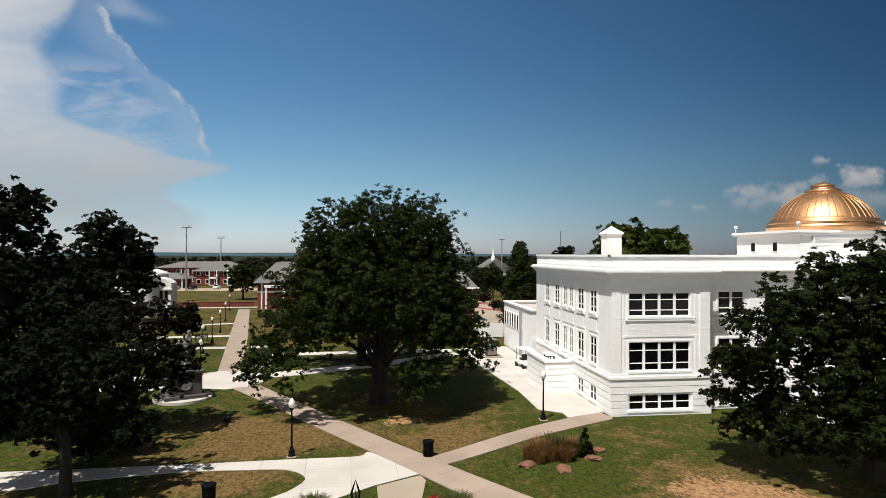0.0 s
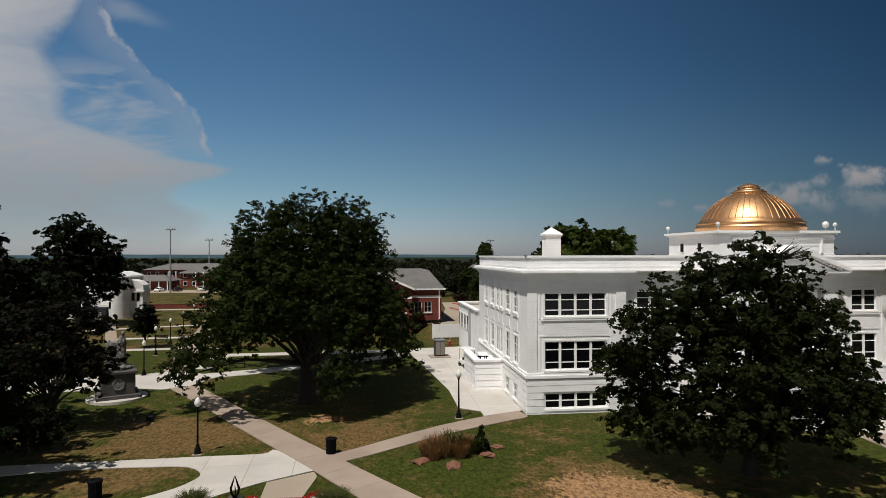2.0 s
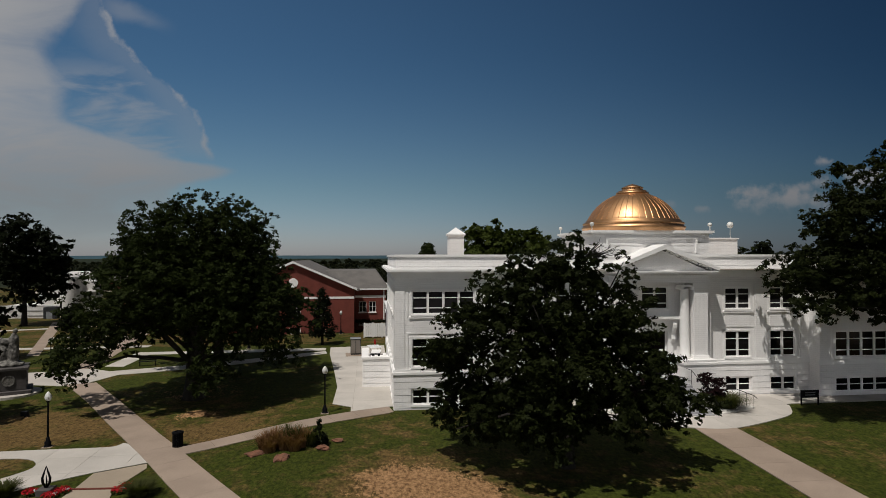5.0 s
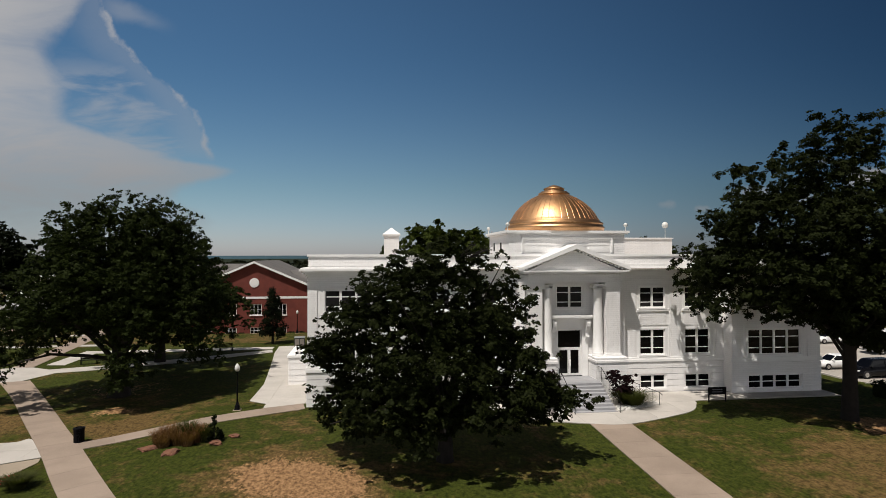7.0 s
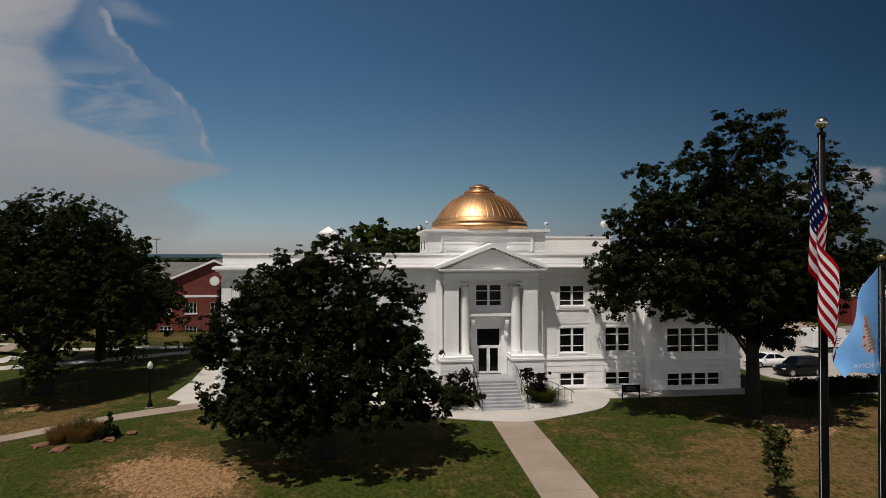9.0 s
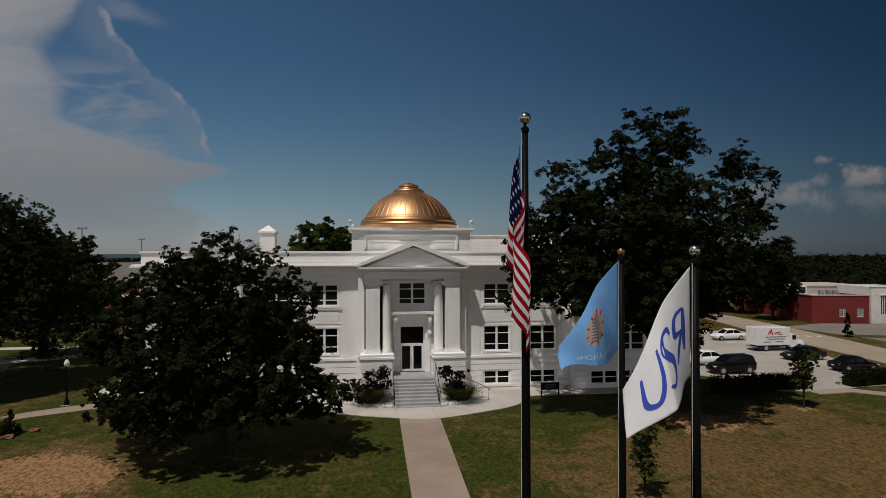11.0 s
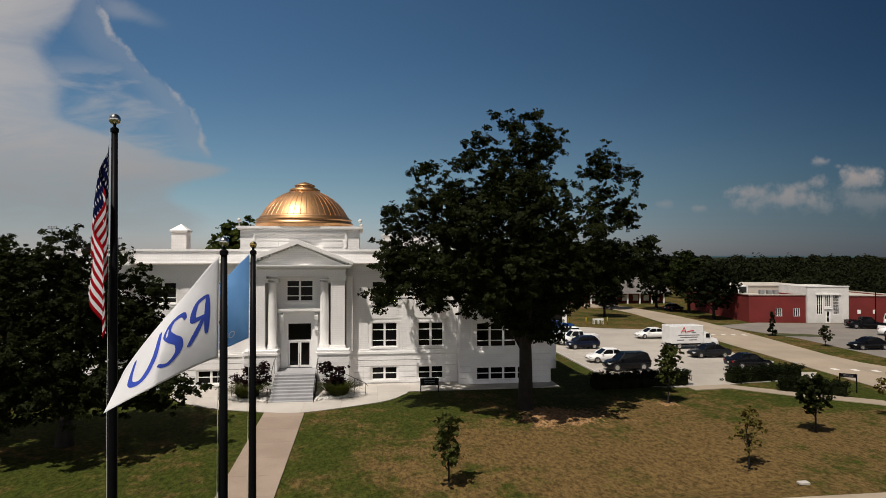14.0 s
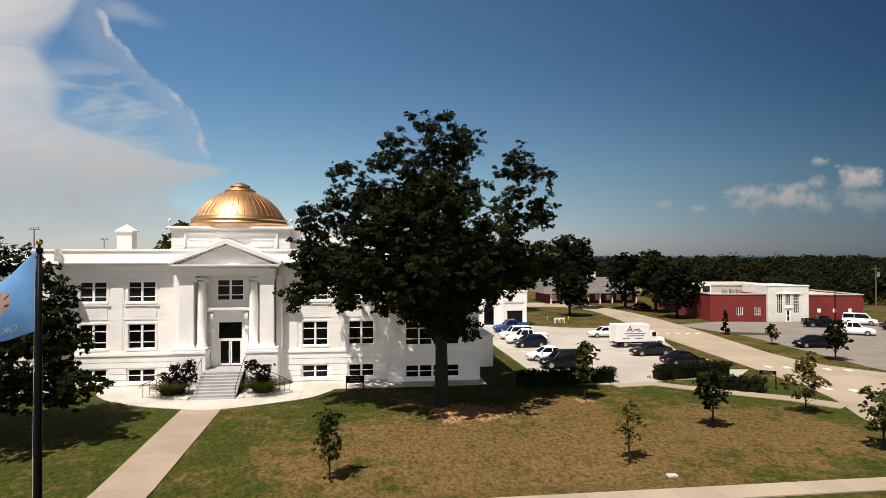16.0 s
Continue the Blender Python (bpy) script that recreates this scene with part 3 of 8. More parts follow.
slab("path_north", ribbon([(-17.1, 60.4), (-21.1, 83), (-28.6, 125.6)], [(-15.1, 60.2), (-18.7, 83), (-26.4, 125.4)], 3), "tan", "tan concrete walk to the far halls", 0.045)
slab("path_back", [(-14.5, 61.5), (-12.6, 61.2), (-12.8, 68.6), (6.5, 69.2), (6.5, 71.0), (-14.6, 70.4)], "concrete", "thin pale concrete walk on the lawn", 0.036)
slab("path_house", [(-25.9, 69.4), (-24.6, 69.3), (-39.0, 105.2), (-40.8, 105.4)], "tan", "tan walk to the castle-like hall", 0.04)
for n_, (a, b) in enumerate((((-32, 74.0), (-15, 74.5)), ((-31, 84.2), (-20, 84.9)), ((-46, 92), (-24, 100)), ((-60, 128), (-18, 130)))):
    slab("path_cross_%d" % (n_ + 1), [(a[0], a[1]), (b[0], b[1]), (b[0], b[1] + 1.5), (a[0], a[1] + 1.5)], "concrete", "thin pale concrete walk across the lawn", 0.034)
slab("terrace_paving", [(10.3, 40.85), (13.4, 42.0), (13.4, 72.2), (7.0, 71.2), (7.2, 66.4), (8.3, 56.0), (8.95, 49.0), (8.9, 43.2), (10.3, 42.1)], "concrete", "bright pale concrete yard beside the hall", 0.055, panels=(90, 3.0, 3.0))
slab("front_walk", [(32.08, 34.6), (32.08, 33.8), (32.06, 28.0), (32.05, 22), (32.0, -20), (34.7, -20), (34.72, 22), (34.74, 28), (34.75, 33.75), (34.75, 34.6)], "tan", "straight tan concrete walk to the entrance steps", 0.05, panels=(90, 2.4, 40))
slab("front_apron", ribbon([(24.2, 42.6), (24.4, 39.3), (27.5, 36.0), (32.1, 34.0), (34.75, 33.68), (38.6, 35.2), (40.6, 36.4), (41.9, 38.3), (42.6, 39.0), (48, 39.05), (54.3, 39.1)], [(24.3, 42.6), (34, 42.6), (54.3, 42.6)], 4), "concrete", "curved pale concrete apron along the front", 0.06, panels=(0, 2.6, 2.6))
slab("street_walk", [(-80, 15.3), (130, 15.0), (130, 16.35), (-80, 16.7)], "road", "pale concrete pavement along the street", 0.058, panels=(0, 2.0, 40))
slab("parking_lot", [(59.5, 44.5), (60.2, 43.3), (60.8, 38.4), (64.3, 37.7), (67.5, 38.0), (70.0, 38.6), (76.5, 39.3), (79.3, 42.1), (75.2, 42.9), (81.4, 62.7), (82.6, 68.1), (82.0, 72.5), (73, 76), (69, 79), (61, 78.5), (56, 84), (54.5, 84), (54.5, 78), (59.4, 74)], "lot", "sunlit concrete car park", 0.035, "car park", panels=(88, 5.2, 5.2))
slab("lot_walk", [(64.4, 36.6), (67.5, 36.9), (70.7, 33.9), (74.7, 30.8), (76.6, 28.2), (78.2, 29.2), (75.8, 31.9), (71.4, 35.2), (68.0, 38.2), (64.3, 37.9)], "road", "narrow concrete walk by the hedges", 0.06)
slab("road", ribbon([(70, -30), (72, 5), (75.4, 23.6), (78.6, 32), (80.05, 42.8), (82.6, 68.1), (85.5, 85), (87.0, 101), (84.5, 110), (74, 112), (58, 112)], [(86, -30), (87, 5), (89, 23), (91.5, 36), (87.2, 46.2), (90.2, 67), (92.4, 85), (92.8, 101), (90.5, 115), (82, 122), (58, 122)], 4), "road", "pale concrete campus road curving away", 0.045, "road", panels=(82, 5.0, 4.0))
slab("service_lot", [(13.0, 84.0), (24.0, 84.0), (25.5, 141.0), (19.6, 141.0), (18.4, 125.0), (14.2, 100.0)], "road", "pale concrete service lot behind the annex", 0.035, "car park", panels=(88, 6.0, 5.2))
slab("east_lot", [(91.4, 36), (150, 30), (150, 76), (118, 75.5), (100, 80), (91, 77), (93.5, 63), (92.4, 52), (91.2, 42)], "asphalt", "grey car park before the red building", 0.038, "car park")


# ---- trees ----
def leaves(name, centres, spread, count, size, material, parent, rng, flat=0.75, label="", sprays=0, ruffle=0.55):
    """Many small folded leaves in clumps round the given centres; with sprays, each clump is a handful of flat twig ends that share a tilt."""
    centres, spread = np.asarray(centres, float), np.asarray(spread, float)
    tilt = None
    if sprays:
        n_ = len(centres)
        d = rng.normal(0, 1, (n_ * sprays, 3))
        d /= np.linalg.norm(d, axis=1, keepdims=True)
        home, wide = np.repeat(centres, sprays, 0), np.repeat(spread, sprays)
        centres = home + d * (wide * rng.uniform(0.3, 1.2, n_ * sprays))[:, None] * np.array([1, 1, flat])
        spread = wide * rng.uniform(0.22, 0.52, n_ * sprays)
        tilt = d * 0.6 + np.array([0, 0, 0.7]) + rng.normal(0, 0.35, d.shape)
        tilt /= np.linalg.norm(tilt, axis=1, keepdims=True)
    pick = rng.choice(len(centres), count, p=spread ** 2 / (spread ** 2).sum()) if sprays else rng.integers(0, len(centres), count)
    off = rng.normal(0, 1, (count, 3))
    off /= np.linalg.norm(off, axis=1, keepdims=True) + 1e-9
    off *= (rng.random((count, 1)) ** (0.6 if sprays else 0.45)) * spread[pick][:, None] * np.array([1, 1, flat])
    if sprays:
        off -= tilt[pick] * (off * tilt[pick]).sum(1, keepdims=True) * 0.45
        up = tilt[pick] + rng.normal(0, 0.4, (count, 3))
    else:
        up = off / (np.linalg.norm(off, axis=1, keepdims=True) + 1e-9) * 0.7 + rng.normal(0, ruffle, (count, 3)) + np.array([0, 0, 0.55])
    p = centres[pick] + off
    up /= np.linalg.norm(up, axis=1, keepdims=True)
    a = np.cross(up, rng.normal(0, 1, (count, 3)))
    a /= np.linalg.norm(a, axis=1, keepdims=True) + 1e-9
    b = np.cross(up, a)
    s = size * rng.uniform(0.6, 1.35, (count, 1))
    quad = np.stack([p - a * s, p - b * s * 0.55 + up * s * 0.12, p + a * s, p + b * s * 0.55 + up * s * 0.12], 1).reshape(-1, 3)
    me = bpy.data.meshes.new(name)
    me.vertices.add(len(quad))
    me.vertices.foreach_set("co", quad.astype(np.float32).ravel())
    me.loops.add(len(quad))
    me.loops.foreach_set("vertex_index", np.arange(len(quad), dtype=np.int32))
    me.polygons.add(count)
    me.polygons.foreach_set("loop_start", np.arange(0, 4 * count, 4, dtype=np.int32))
    me.update(calc_edges=True)
    me.materials.append(M[material])
    ob = new(name, me)
    if parent:
        ob.parent = parent
    if label:
        ob["label"] = label
    return ob


def clump_centres(lobes, count, rng, hollow=0.35):
    """Clump centres spread through egg-shaped lobes (x, y, z, rx, ry, rz), mostly near their skins."""
    lobes = np.asarray(lobes, float)
    weight = (lobes[:, 3] * lobes[:, 4] + lobes[:, 3] * lobes[:, 5] + lobes[:, 4] * lobes[:, 5])
    pick = rng.choice(len(lobes), count, p=weight / weight.sum())
    d = rng.normal(0, 1, (count, 3))
    d /= np.linalg.norm(d, axis=1, keepdims=True)
    r = hollow + (1 - hollow) * rng.random((count, 1)) ** 0.6
    r *= 1 + 0.10 * np.clip(rng.normal(0, 1, (count, 1)), -2, 1.35)
    return lobes[pick, :3] + d * r * lobes[pick, 3:]


def tree(name, x, y, lobes, trunk, clumps, count, leaf, leaf_size, label, spread=0.8, seed=1, limbs=22, group="", turn=0, category="tree", fork=0.45, lean=(0, 0), z=None, flat=0.75, sprays=6, twigs=()):
    """trunk: radius and the height at which it ends in limbs."""
    rng = np.random.default_rng(seed)
    ob = thing(name, x, y, ground_z(x, y) - 0.05 if z is None else z, turn, label, category, group)
    radius, top = trunk
    c = clump_centres(lobes, clumps, rng)
    c[:, 2] = np.maximum(c[:, 2], 0.7)
    bm = bmesh.new()
    line = [(0, 0, -0.2), (0, 0, 0.15), (0.08 * radius + lean[0] * 0.3, 0, top * 0.35), (lean[0] * 0.7, lean[1] * 0.7, top * 0.7), (lean[0], lean[1], top)]
    tube(bm, line, [radius * 1.5, radius * 1.15, radius * 0.92, radius * 0.82, radius * 0.62], 10)
    far = c[rng.permutation(len(c))[:limbs]]
    for q in far:
        h = top * rng.uniform(fork, 1.0)
        s = Vector((lean[0] * h / top, lean[1] * h / top, h))
        e = Vector(q) * 0.98
        mid = s.lerp(e, 0.5) + Vector((rng.normal(0, 0.3), rng.normal(0, 0.3), (e - s).length * 0.10))
        r = radius * rng.uniform(0.22, 0.42)
        tube(bm, [s, s.lerp(mid, 0.5) + Vector((0, 0, 0.1)), mid, mid.lerp(e, 0.6), e], [r, r * 0.75, r * 0.5, r * 0.28, 0.02], 5)
    for tx, ty, tz, reach in twigs:
        q = Vector((tx, ty, tz))
        out = Vector((tx, ty, 1.0)).normalized()
        for k in range(9):
            d = (out + Vector((rng.normal(0, 0.45), rng.normal(0, 0.5), rng.normal(0.1, 0.55)))).normalized() * reach * rng.uniform(0.35, 1.0)
            kink = Vector((rng.normal(0, 0.1), rng.normal(0, 0.1), rng.normal(0, 0.12))) * reach
            tube(bm, [q - out * 0.8, q + d * 0.4 + kink, q + d * 0.75 - kink * 0.4, q + d], [0.03, 0.016, 0.01, 0.005], 4)
    part("trunk", bm, "bark", ob, smooth=True)
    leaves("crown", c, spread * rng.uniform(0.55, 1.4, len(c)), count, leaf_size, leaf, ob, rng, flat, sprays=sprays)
    return ob


def conifer(name, x, y, height, radius, count, leaf, label, seed=1, group="", foot=0.3, size=0.12):
    rng = np.random.default_rng(seed)
    ob = thing(name, x, y, ground_z(x, y) - 0.03, 0, label, "tree", group)
    part("trunk", tube(bmesh.new(), [(0, 0, -0.1), (0, 0, height * 0.9)], [radius * 0.12, 0.02], 6), "bark", ob)
    n_ = max(40, count // 60)
    h = rng.random(n_) ** 1.2
    a = rng.uniform(0, 6.283, n_)
    r = radius * np.minimum(1.0, (1 - h) ** 0.7 * 1.05) * rng.uniform(0.45, 1.0, n_)
    c = np.stack([r * np.cos(a), r * np.sin(a), foot + h * (height - foot)], 1)
    leaves("crown", c, np.full(n_, radius * 0.28), count, size, leaf, ob, rng, 0.9)
    return ob


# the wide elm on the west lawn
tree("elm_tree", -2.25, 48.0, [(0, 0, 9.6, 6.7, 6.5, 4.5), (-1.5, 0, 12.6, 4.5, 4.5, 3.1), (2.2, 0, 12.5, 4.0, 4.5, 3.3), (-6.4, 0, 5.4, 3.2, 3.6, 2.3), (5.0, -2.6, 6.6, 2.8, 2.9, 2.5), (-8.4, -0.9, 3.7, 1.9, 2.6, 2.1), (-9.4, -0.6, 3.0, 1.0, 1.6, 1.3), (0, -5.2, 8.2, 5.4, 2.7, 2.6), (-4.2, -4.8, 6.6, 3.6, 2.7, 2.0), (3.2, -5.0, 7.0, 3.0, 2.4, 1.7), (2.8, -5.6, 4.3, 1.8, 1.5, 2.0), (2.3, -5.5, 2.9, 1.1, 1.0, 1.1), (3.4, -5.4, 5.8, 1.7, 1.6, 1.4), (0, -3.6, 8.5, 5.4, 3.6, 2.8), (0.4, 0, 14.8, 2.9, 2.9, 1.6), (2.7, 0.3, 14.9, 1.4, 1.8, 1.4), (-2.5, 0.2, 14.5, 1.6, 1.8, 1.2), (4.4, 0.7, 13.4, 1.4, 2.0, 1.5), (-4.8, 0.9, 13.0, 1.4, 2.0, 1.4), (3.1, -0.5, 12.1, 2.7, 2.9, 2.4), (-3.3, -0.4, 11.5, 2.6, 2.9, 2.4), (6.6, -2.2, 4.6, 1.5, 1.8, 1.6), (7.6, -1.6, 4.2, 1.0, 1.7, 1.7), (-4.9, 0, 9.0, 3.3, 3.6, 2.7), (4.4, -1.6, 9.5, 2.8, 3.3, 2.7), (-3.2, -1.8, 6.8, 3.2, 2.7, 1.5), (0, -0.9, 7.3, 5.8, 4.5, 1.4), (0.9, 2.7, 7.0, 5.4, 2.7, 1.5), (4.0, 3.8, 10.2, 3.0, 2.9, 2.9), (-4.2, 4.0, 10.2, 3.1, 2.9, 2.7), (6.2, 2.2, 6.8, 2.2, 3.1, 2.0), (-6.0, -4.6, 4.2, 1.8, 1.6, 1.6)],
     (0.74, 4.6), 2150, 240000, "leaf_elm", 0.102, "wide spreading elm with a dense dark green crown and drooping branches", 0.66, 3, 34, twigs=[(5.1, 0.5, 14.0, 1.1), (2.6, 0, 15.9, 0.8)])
# a second elm behind it
tree("elm_tree", -3.75, 62.0, [(0, 0, 7.4, 6.6, 6.4, 4.6), (-1, 0, 11.0, 4.4, 4.4, 2.8), (2.2, 0, 10.8, 3.6, 3.8, 2.6), (5.2, -0.5, 7.6, 2.4, 3.0, 2.4), (-5.4, 0, 6.8, 2.6, 3.2, 2.6), (4.4, -2.4, 4.6, 3.0, 3.0, 1.9), (-3, -3, 4.8, 3.4, 3.0, 2.0), (0, -4.2, 6.0, 4.0, 2.4, 2.4), (3.5, 3.5, 6.5, 3.2, 3.0, 2.6), (9.1, -6.4, 5.6, 1.6, 1.8, 2.3), (6.8, -4.8, 6.6, 2.4, 2.6, 2.5)],
     (0.5, 4.6), 620, 62000, "leaf_elm", 0.165, "broad dark green elm behind the wide spreading one", 0.85, 203, 24)
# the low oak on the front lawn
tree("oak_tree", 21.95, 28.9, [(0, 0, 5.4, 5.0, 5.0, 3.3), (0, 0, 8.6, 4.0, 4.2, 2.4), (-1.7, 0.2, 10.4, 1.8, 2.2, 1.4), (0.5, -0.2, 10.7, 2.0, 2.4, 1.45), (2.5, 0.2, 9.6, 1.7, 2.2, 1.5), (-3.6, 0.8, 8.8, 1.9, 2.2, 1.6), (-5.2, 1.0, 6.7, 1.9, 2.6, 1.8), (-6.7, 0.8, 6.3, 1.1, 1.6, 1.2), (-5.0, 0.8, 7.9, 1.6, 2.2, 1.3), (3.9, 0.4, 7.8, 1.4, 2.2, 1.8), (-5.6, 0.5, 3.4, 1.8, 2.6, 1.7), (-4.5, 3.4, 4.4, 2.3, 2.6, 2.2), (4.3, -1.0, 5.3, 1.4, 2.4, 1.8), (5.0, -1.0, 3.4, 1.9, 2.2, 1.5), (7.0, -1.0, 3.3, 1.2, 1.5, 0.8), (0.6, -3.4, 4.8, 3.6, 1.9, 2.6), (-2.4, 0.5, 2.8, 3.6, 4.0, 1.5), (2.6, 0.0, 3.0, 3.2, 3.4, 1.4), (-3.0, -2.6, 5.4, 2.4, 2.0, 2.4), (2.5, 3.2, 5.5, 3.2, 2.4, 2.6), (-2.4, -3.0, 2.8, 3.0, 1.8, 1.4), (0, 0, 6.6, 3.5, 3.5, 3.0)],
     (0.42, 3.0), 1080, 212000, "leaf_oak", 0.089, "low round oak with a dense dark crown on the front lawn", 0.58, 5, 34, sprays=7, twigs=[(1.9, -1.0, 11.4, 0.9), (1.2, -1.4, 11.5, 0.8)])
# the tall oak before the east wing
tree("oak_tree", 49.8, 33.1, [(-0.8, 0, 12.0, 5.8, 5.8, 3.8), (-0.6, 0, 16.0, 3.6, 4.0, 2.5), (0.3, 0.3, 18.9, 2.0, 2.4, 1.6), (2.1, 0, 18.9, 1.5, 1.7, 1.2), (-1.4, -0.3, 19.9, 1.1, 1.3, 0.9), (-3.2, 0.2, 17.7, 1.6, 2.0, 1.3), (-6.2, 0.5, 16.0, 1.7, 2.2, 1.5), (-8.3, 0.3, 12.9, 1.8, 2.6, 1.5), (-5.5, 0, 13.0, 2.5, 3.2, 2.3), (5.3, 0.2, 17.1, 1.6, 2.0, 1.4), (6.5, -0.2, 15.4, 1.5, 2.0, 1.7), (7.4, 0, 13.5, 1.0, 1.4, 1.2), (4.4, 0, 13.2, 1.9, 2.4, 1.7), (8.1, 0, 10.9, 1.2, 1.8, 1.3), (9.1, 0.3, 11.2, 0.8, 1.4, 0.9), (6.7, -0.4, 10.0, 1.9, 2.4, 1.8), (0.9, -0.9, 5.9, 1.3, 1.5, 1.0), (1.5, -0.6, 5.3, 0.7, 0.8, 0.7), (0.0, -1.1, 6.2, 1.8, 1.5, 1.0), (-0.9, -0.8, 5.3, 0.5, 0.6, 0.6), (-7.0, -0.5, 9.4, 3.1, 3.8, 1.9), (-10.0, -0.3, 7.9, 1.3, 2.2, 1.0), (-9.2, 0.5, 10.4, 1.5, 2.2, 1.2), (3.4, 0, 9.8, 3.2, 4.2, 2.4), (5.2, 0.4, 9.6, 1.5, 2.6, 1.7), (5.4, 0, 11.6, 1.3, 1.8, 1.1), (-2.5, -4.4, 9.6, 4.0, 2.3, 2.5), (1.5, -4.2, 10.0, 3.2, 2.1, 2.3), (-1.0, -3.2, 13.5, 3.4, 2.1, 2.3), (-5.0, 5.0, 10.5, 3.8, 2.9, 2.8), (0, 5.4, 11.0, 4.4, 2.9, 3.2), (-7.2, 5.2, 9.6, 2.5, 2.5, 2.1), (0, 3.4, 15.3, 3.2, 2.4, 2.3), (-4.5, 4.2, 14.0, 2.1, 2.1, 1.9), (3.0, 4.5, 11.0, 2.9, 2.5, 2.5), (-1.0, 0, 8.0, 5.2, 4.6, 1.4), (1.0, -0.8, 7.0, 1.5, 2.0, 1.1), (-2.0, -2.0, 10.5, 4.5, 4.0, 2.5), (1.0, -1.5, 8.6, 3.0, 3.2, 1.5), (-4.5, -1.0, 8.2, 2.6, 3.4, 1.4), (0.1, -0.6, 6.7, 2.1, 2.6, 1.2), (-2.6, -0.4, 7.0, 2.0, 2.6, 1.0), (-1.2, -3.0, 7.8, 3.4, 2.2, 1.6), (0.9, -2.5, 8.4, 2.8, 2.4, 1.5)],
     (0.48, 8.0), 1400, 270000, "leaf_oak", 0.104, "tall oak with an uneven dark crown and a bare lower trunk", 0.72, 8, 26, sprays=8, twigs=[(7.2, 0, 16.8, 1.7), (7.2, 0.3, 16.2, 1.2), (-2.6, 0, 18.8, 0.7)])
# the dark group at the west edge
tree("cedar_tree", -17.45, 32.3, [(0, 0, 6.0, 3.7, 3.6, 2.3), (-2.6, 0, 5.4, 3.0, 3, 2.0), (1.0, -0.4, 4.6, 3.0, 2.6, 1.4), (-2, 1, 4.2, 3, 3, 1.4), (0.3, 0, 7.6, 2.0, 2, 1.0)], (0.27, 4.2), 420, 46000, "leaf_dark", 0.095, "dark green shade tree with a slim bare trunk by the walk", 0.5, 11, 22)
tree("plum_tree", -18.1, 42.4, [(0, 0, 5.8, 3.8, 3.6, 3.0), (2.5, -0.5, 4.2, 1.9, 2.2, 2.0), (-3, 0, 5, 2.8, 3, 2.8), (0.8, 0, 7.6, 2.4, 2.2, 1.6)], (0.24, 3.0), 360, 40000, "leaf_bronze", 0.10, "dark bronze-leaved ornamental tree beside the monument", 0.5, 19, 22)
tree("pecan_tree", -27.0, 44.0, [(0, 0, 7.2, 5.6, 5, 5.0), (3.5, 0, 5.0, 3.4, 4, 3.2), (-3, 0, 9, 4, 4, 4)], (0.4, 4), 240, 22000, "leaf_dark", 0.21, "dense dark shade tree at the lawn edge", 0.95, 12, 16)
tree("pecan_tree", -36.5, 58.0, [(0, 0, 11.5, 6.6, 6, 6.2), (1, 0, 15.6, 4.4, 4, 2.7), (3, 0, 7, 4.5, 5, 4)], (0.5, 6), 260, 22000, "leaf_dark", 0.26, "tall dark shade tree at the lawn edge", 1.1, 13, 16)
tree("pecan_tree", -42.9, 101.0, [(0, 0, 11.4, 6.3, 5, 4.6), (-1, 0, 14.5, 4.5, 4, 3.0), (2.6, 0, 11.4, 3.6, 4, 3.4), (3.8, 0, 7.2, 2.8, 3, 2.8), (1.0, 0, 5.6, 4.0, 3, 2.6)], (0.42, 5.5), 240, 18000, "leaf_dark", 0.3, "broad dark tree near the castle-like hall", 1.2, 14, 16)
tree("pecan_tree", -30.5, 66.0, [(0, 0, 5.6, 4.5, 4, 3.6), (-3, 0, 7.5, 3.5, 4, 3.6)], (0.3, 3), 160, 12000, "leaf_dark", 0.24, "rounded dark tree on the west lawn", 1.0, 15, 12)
tree("crape_myrtle", -19.5, 36.4, [(0, 0, 2.3, 1.9, 1.8, 1.5), (1.6, 0, 1.8, 1.4, 1.4, 1.2)], (0.07, 1.2), 80, 6000, "leaf_bronze", 0.12, "low multi-stemmed dark shrub at the walk", 0.5, 16, 16, category="shrub")
tree("crape_myrtle", -17.4, 38.4, [(0, 0, 1.7, 1.9, 1.6, 1.5), (1.0, 0, 1.4, 1.4, 1.3, 1.2)], (0.07, 0.9), 80, 6500, "leaf_dark", 0.11, "dense dark green shrub under the trees", 0.5, 17, 10, category="shrub")
# trees behind
tree("shade_tree", 26.2, 63.4, [(0, 0, 10.0, 5.1, 4.0, 4.4), (2.5, 0, 12.0, 3.0, 3, 2.2), (-2.2, 0, 12.2, 3.0, 3, 2.4)], (0.4, 5), 220, 30000, "leaf_sun_tint", 0.19, "leafy green tree behind the hall", 0.95, 21, 12)
tree("shade_tree", 53.0, 66.0, [(0, 0, 9.0, 5, 5, 4.0)], (0.35, 4), 150, 12000, "leaf_elm", 0.24, "leafy green tree behind the hall", 0.95, 22, 10)
tree("shade_tree", 79.6, 91.8, [(0, 0, 5.4, 3.0, 3.0, 3.0), (0.3, 0, 7.4, 1.9, 1.9, 1.5)], (0.22, 2.6), 170, 15000, "leaf_dark", 0.19, "dark rounded shade tree on the road verge", 0.8, 23, 10, group="verge trees")
tree("shade_tree", 86.3, 104.9, [(0, 0, 8.4, 3.2, 3.2, 4.2), (0.4, 0, 12.2, 2.2, 2.2, 2.0), (-1.8, 0, 10.4, 1.6, 1.8, 1.6)], (0.26, 3.4), 160, 12000, "leaf_dark", 0.25, "tall dark shade tree by the far road", 0.95, 123, 10, group="verge trees")
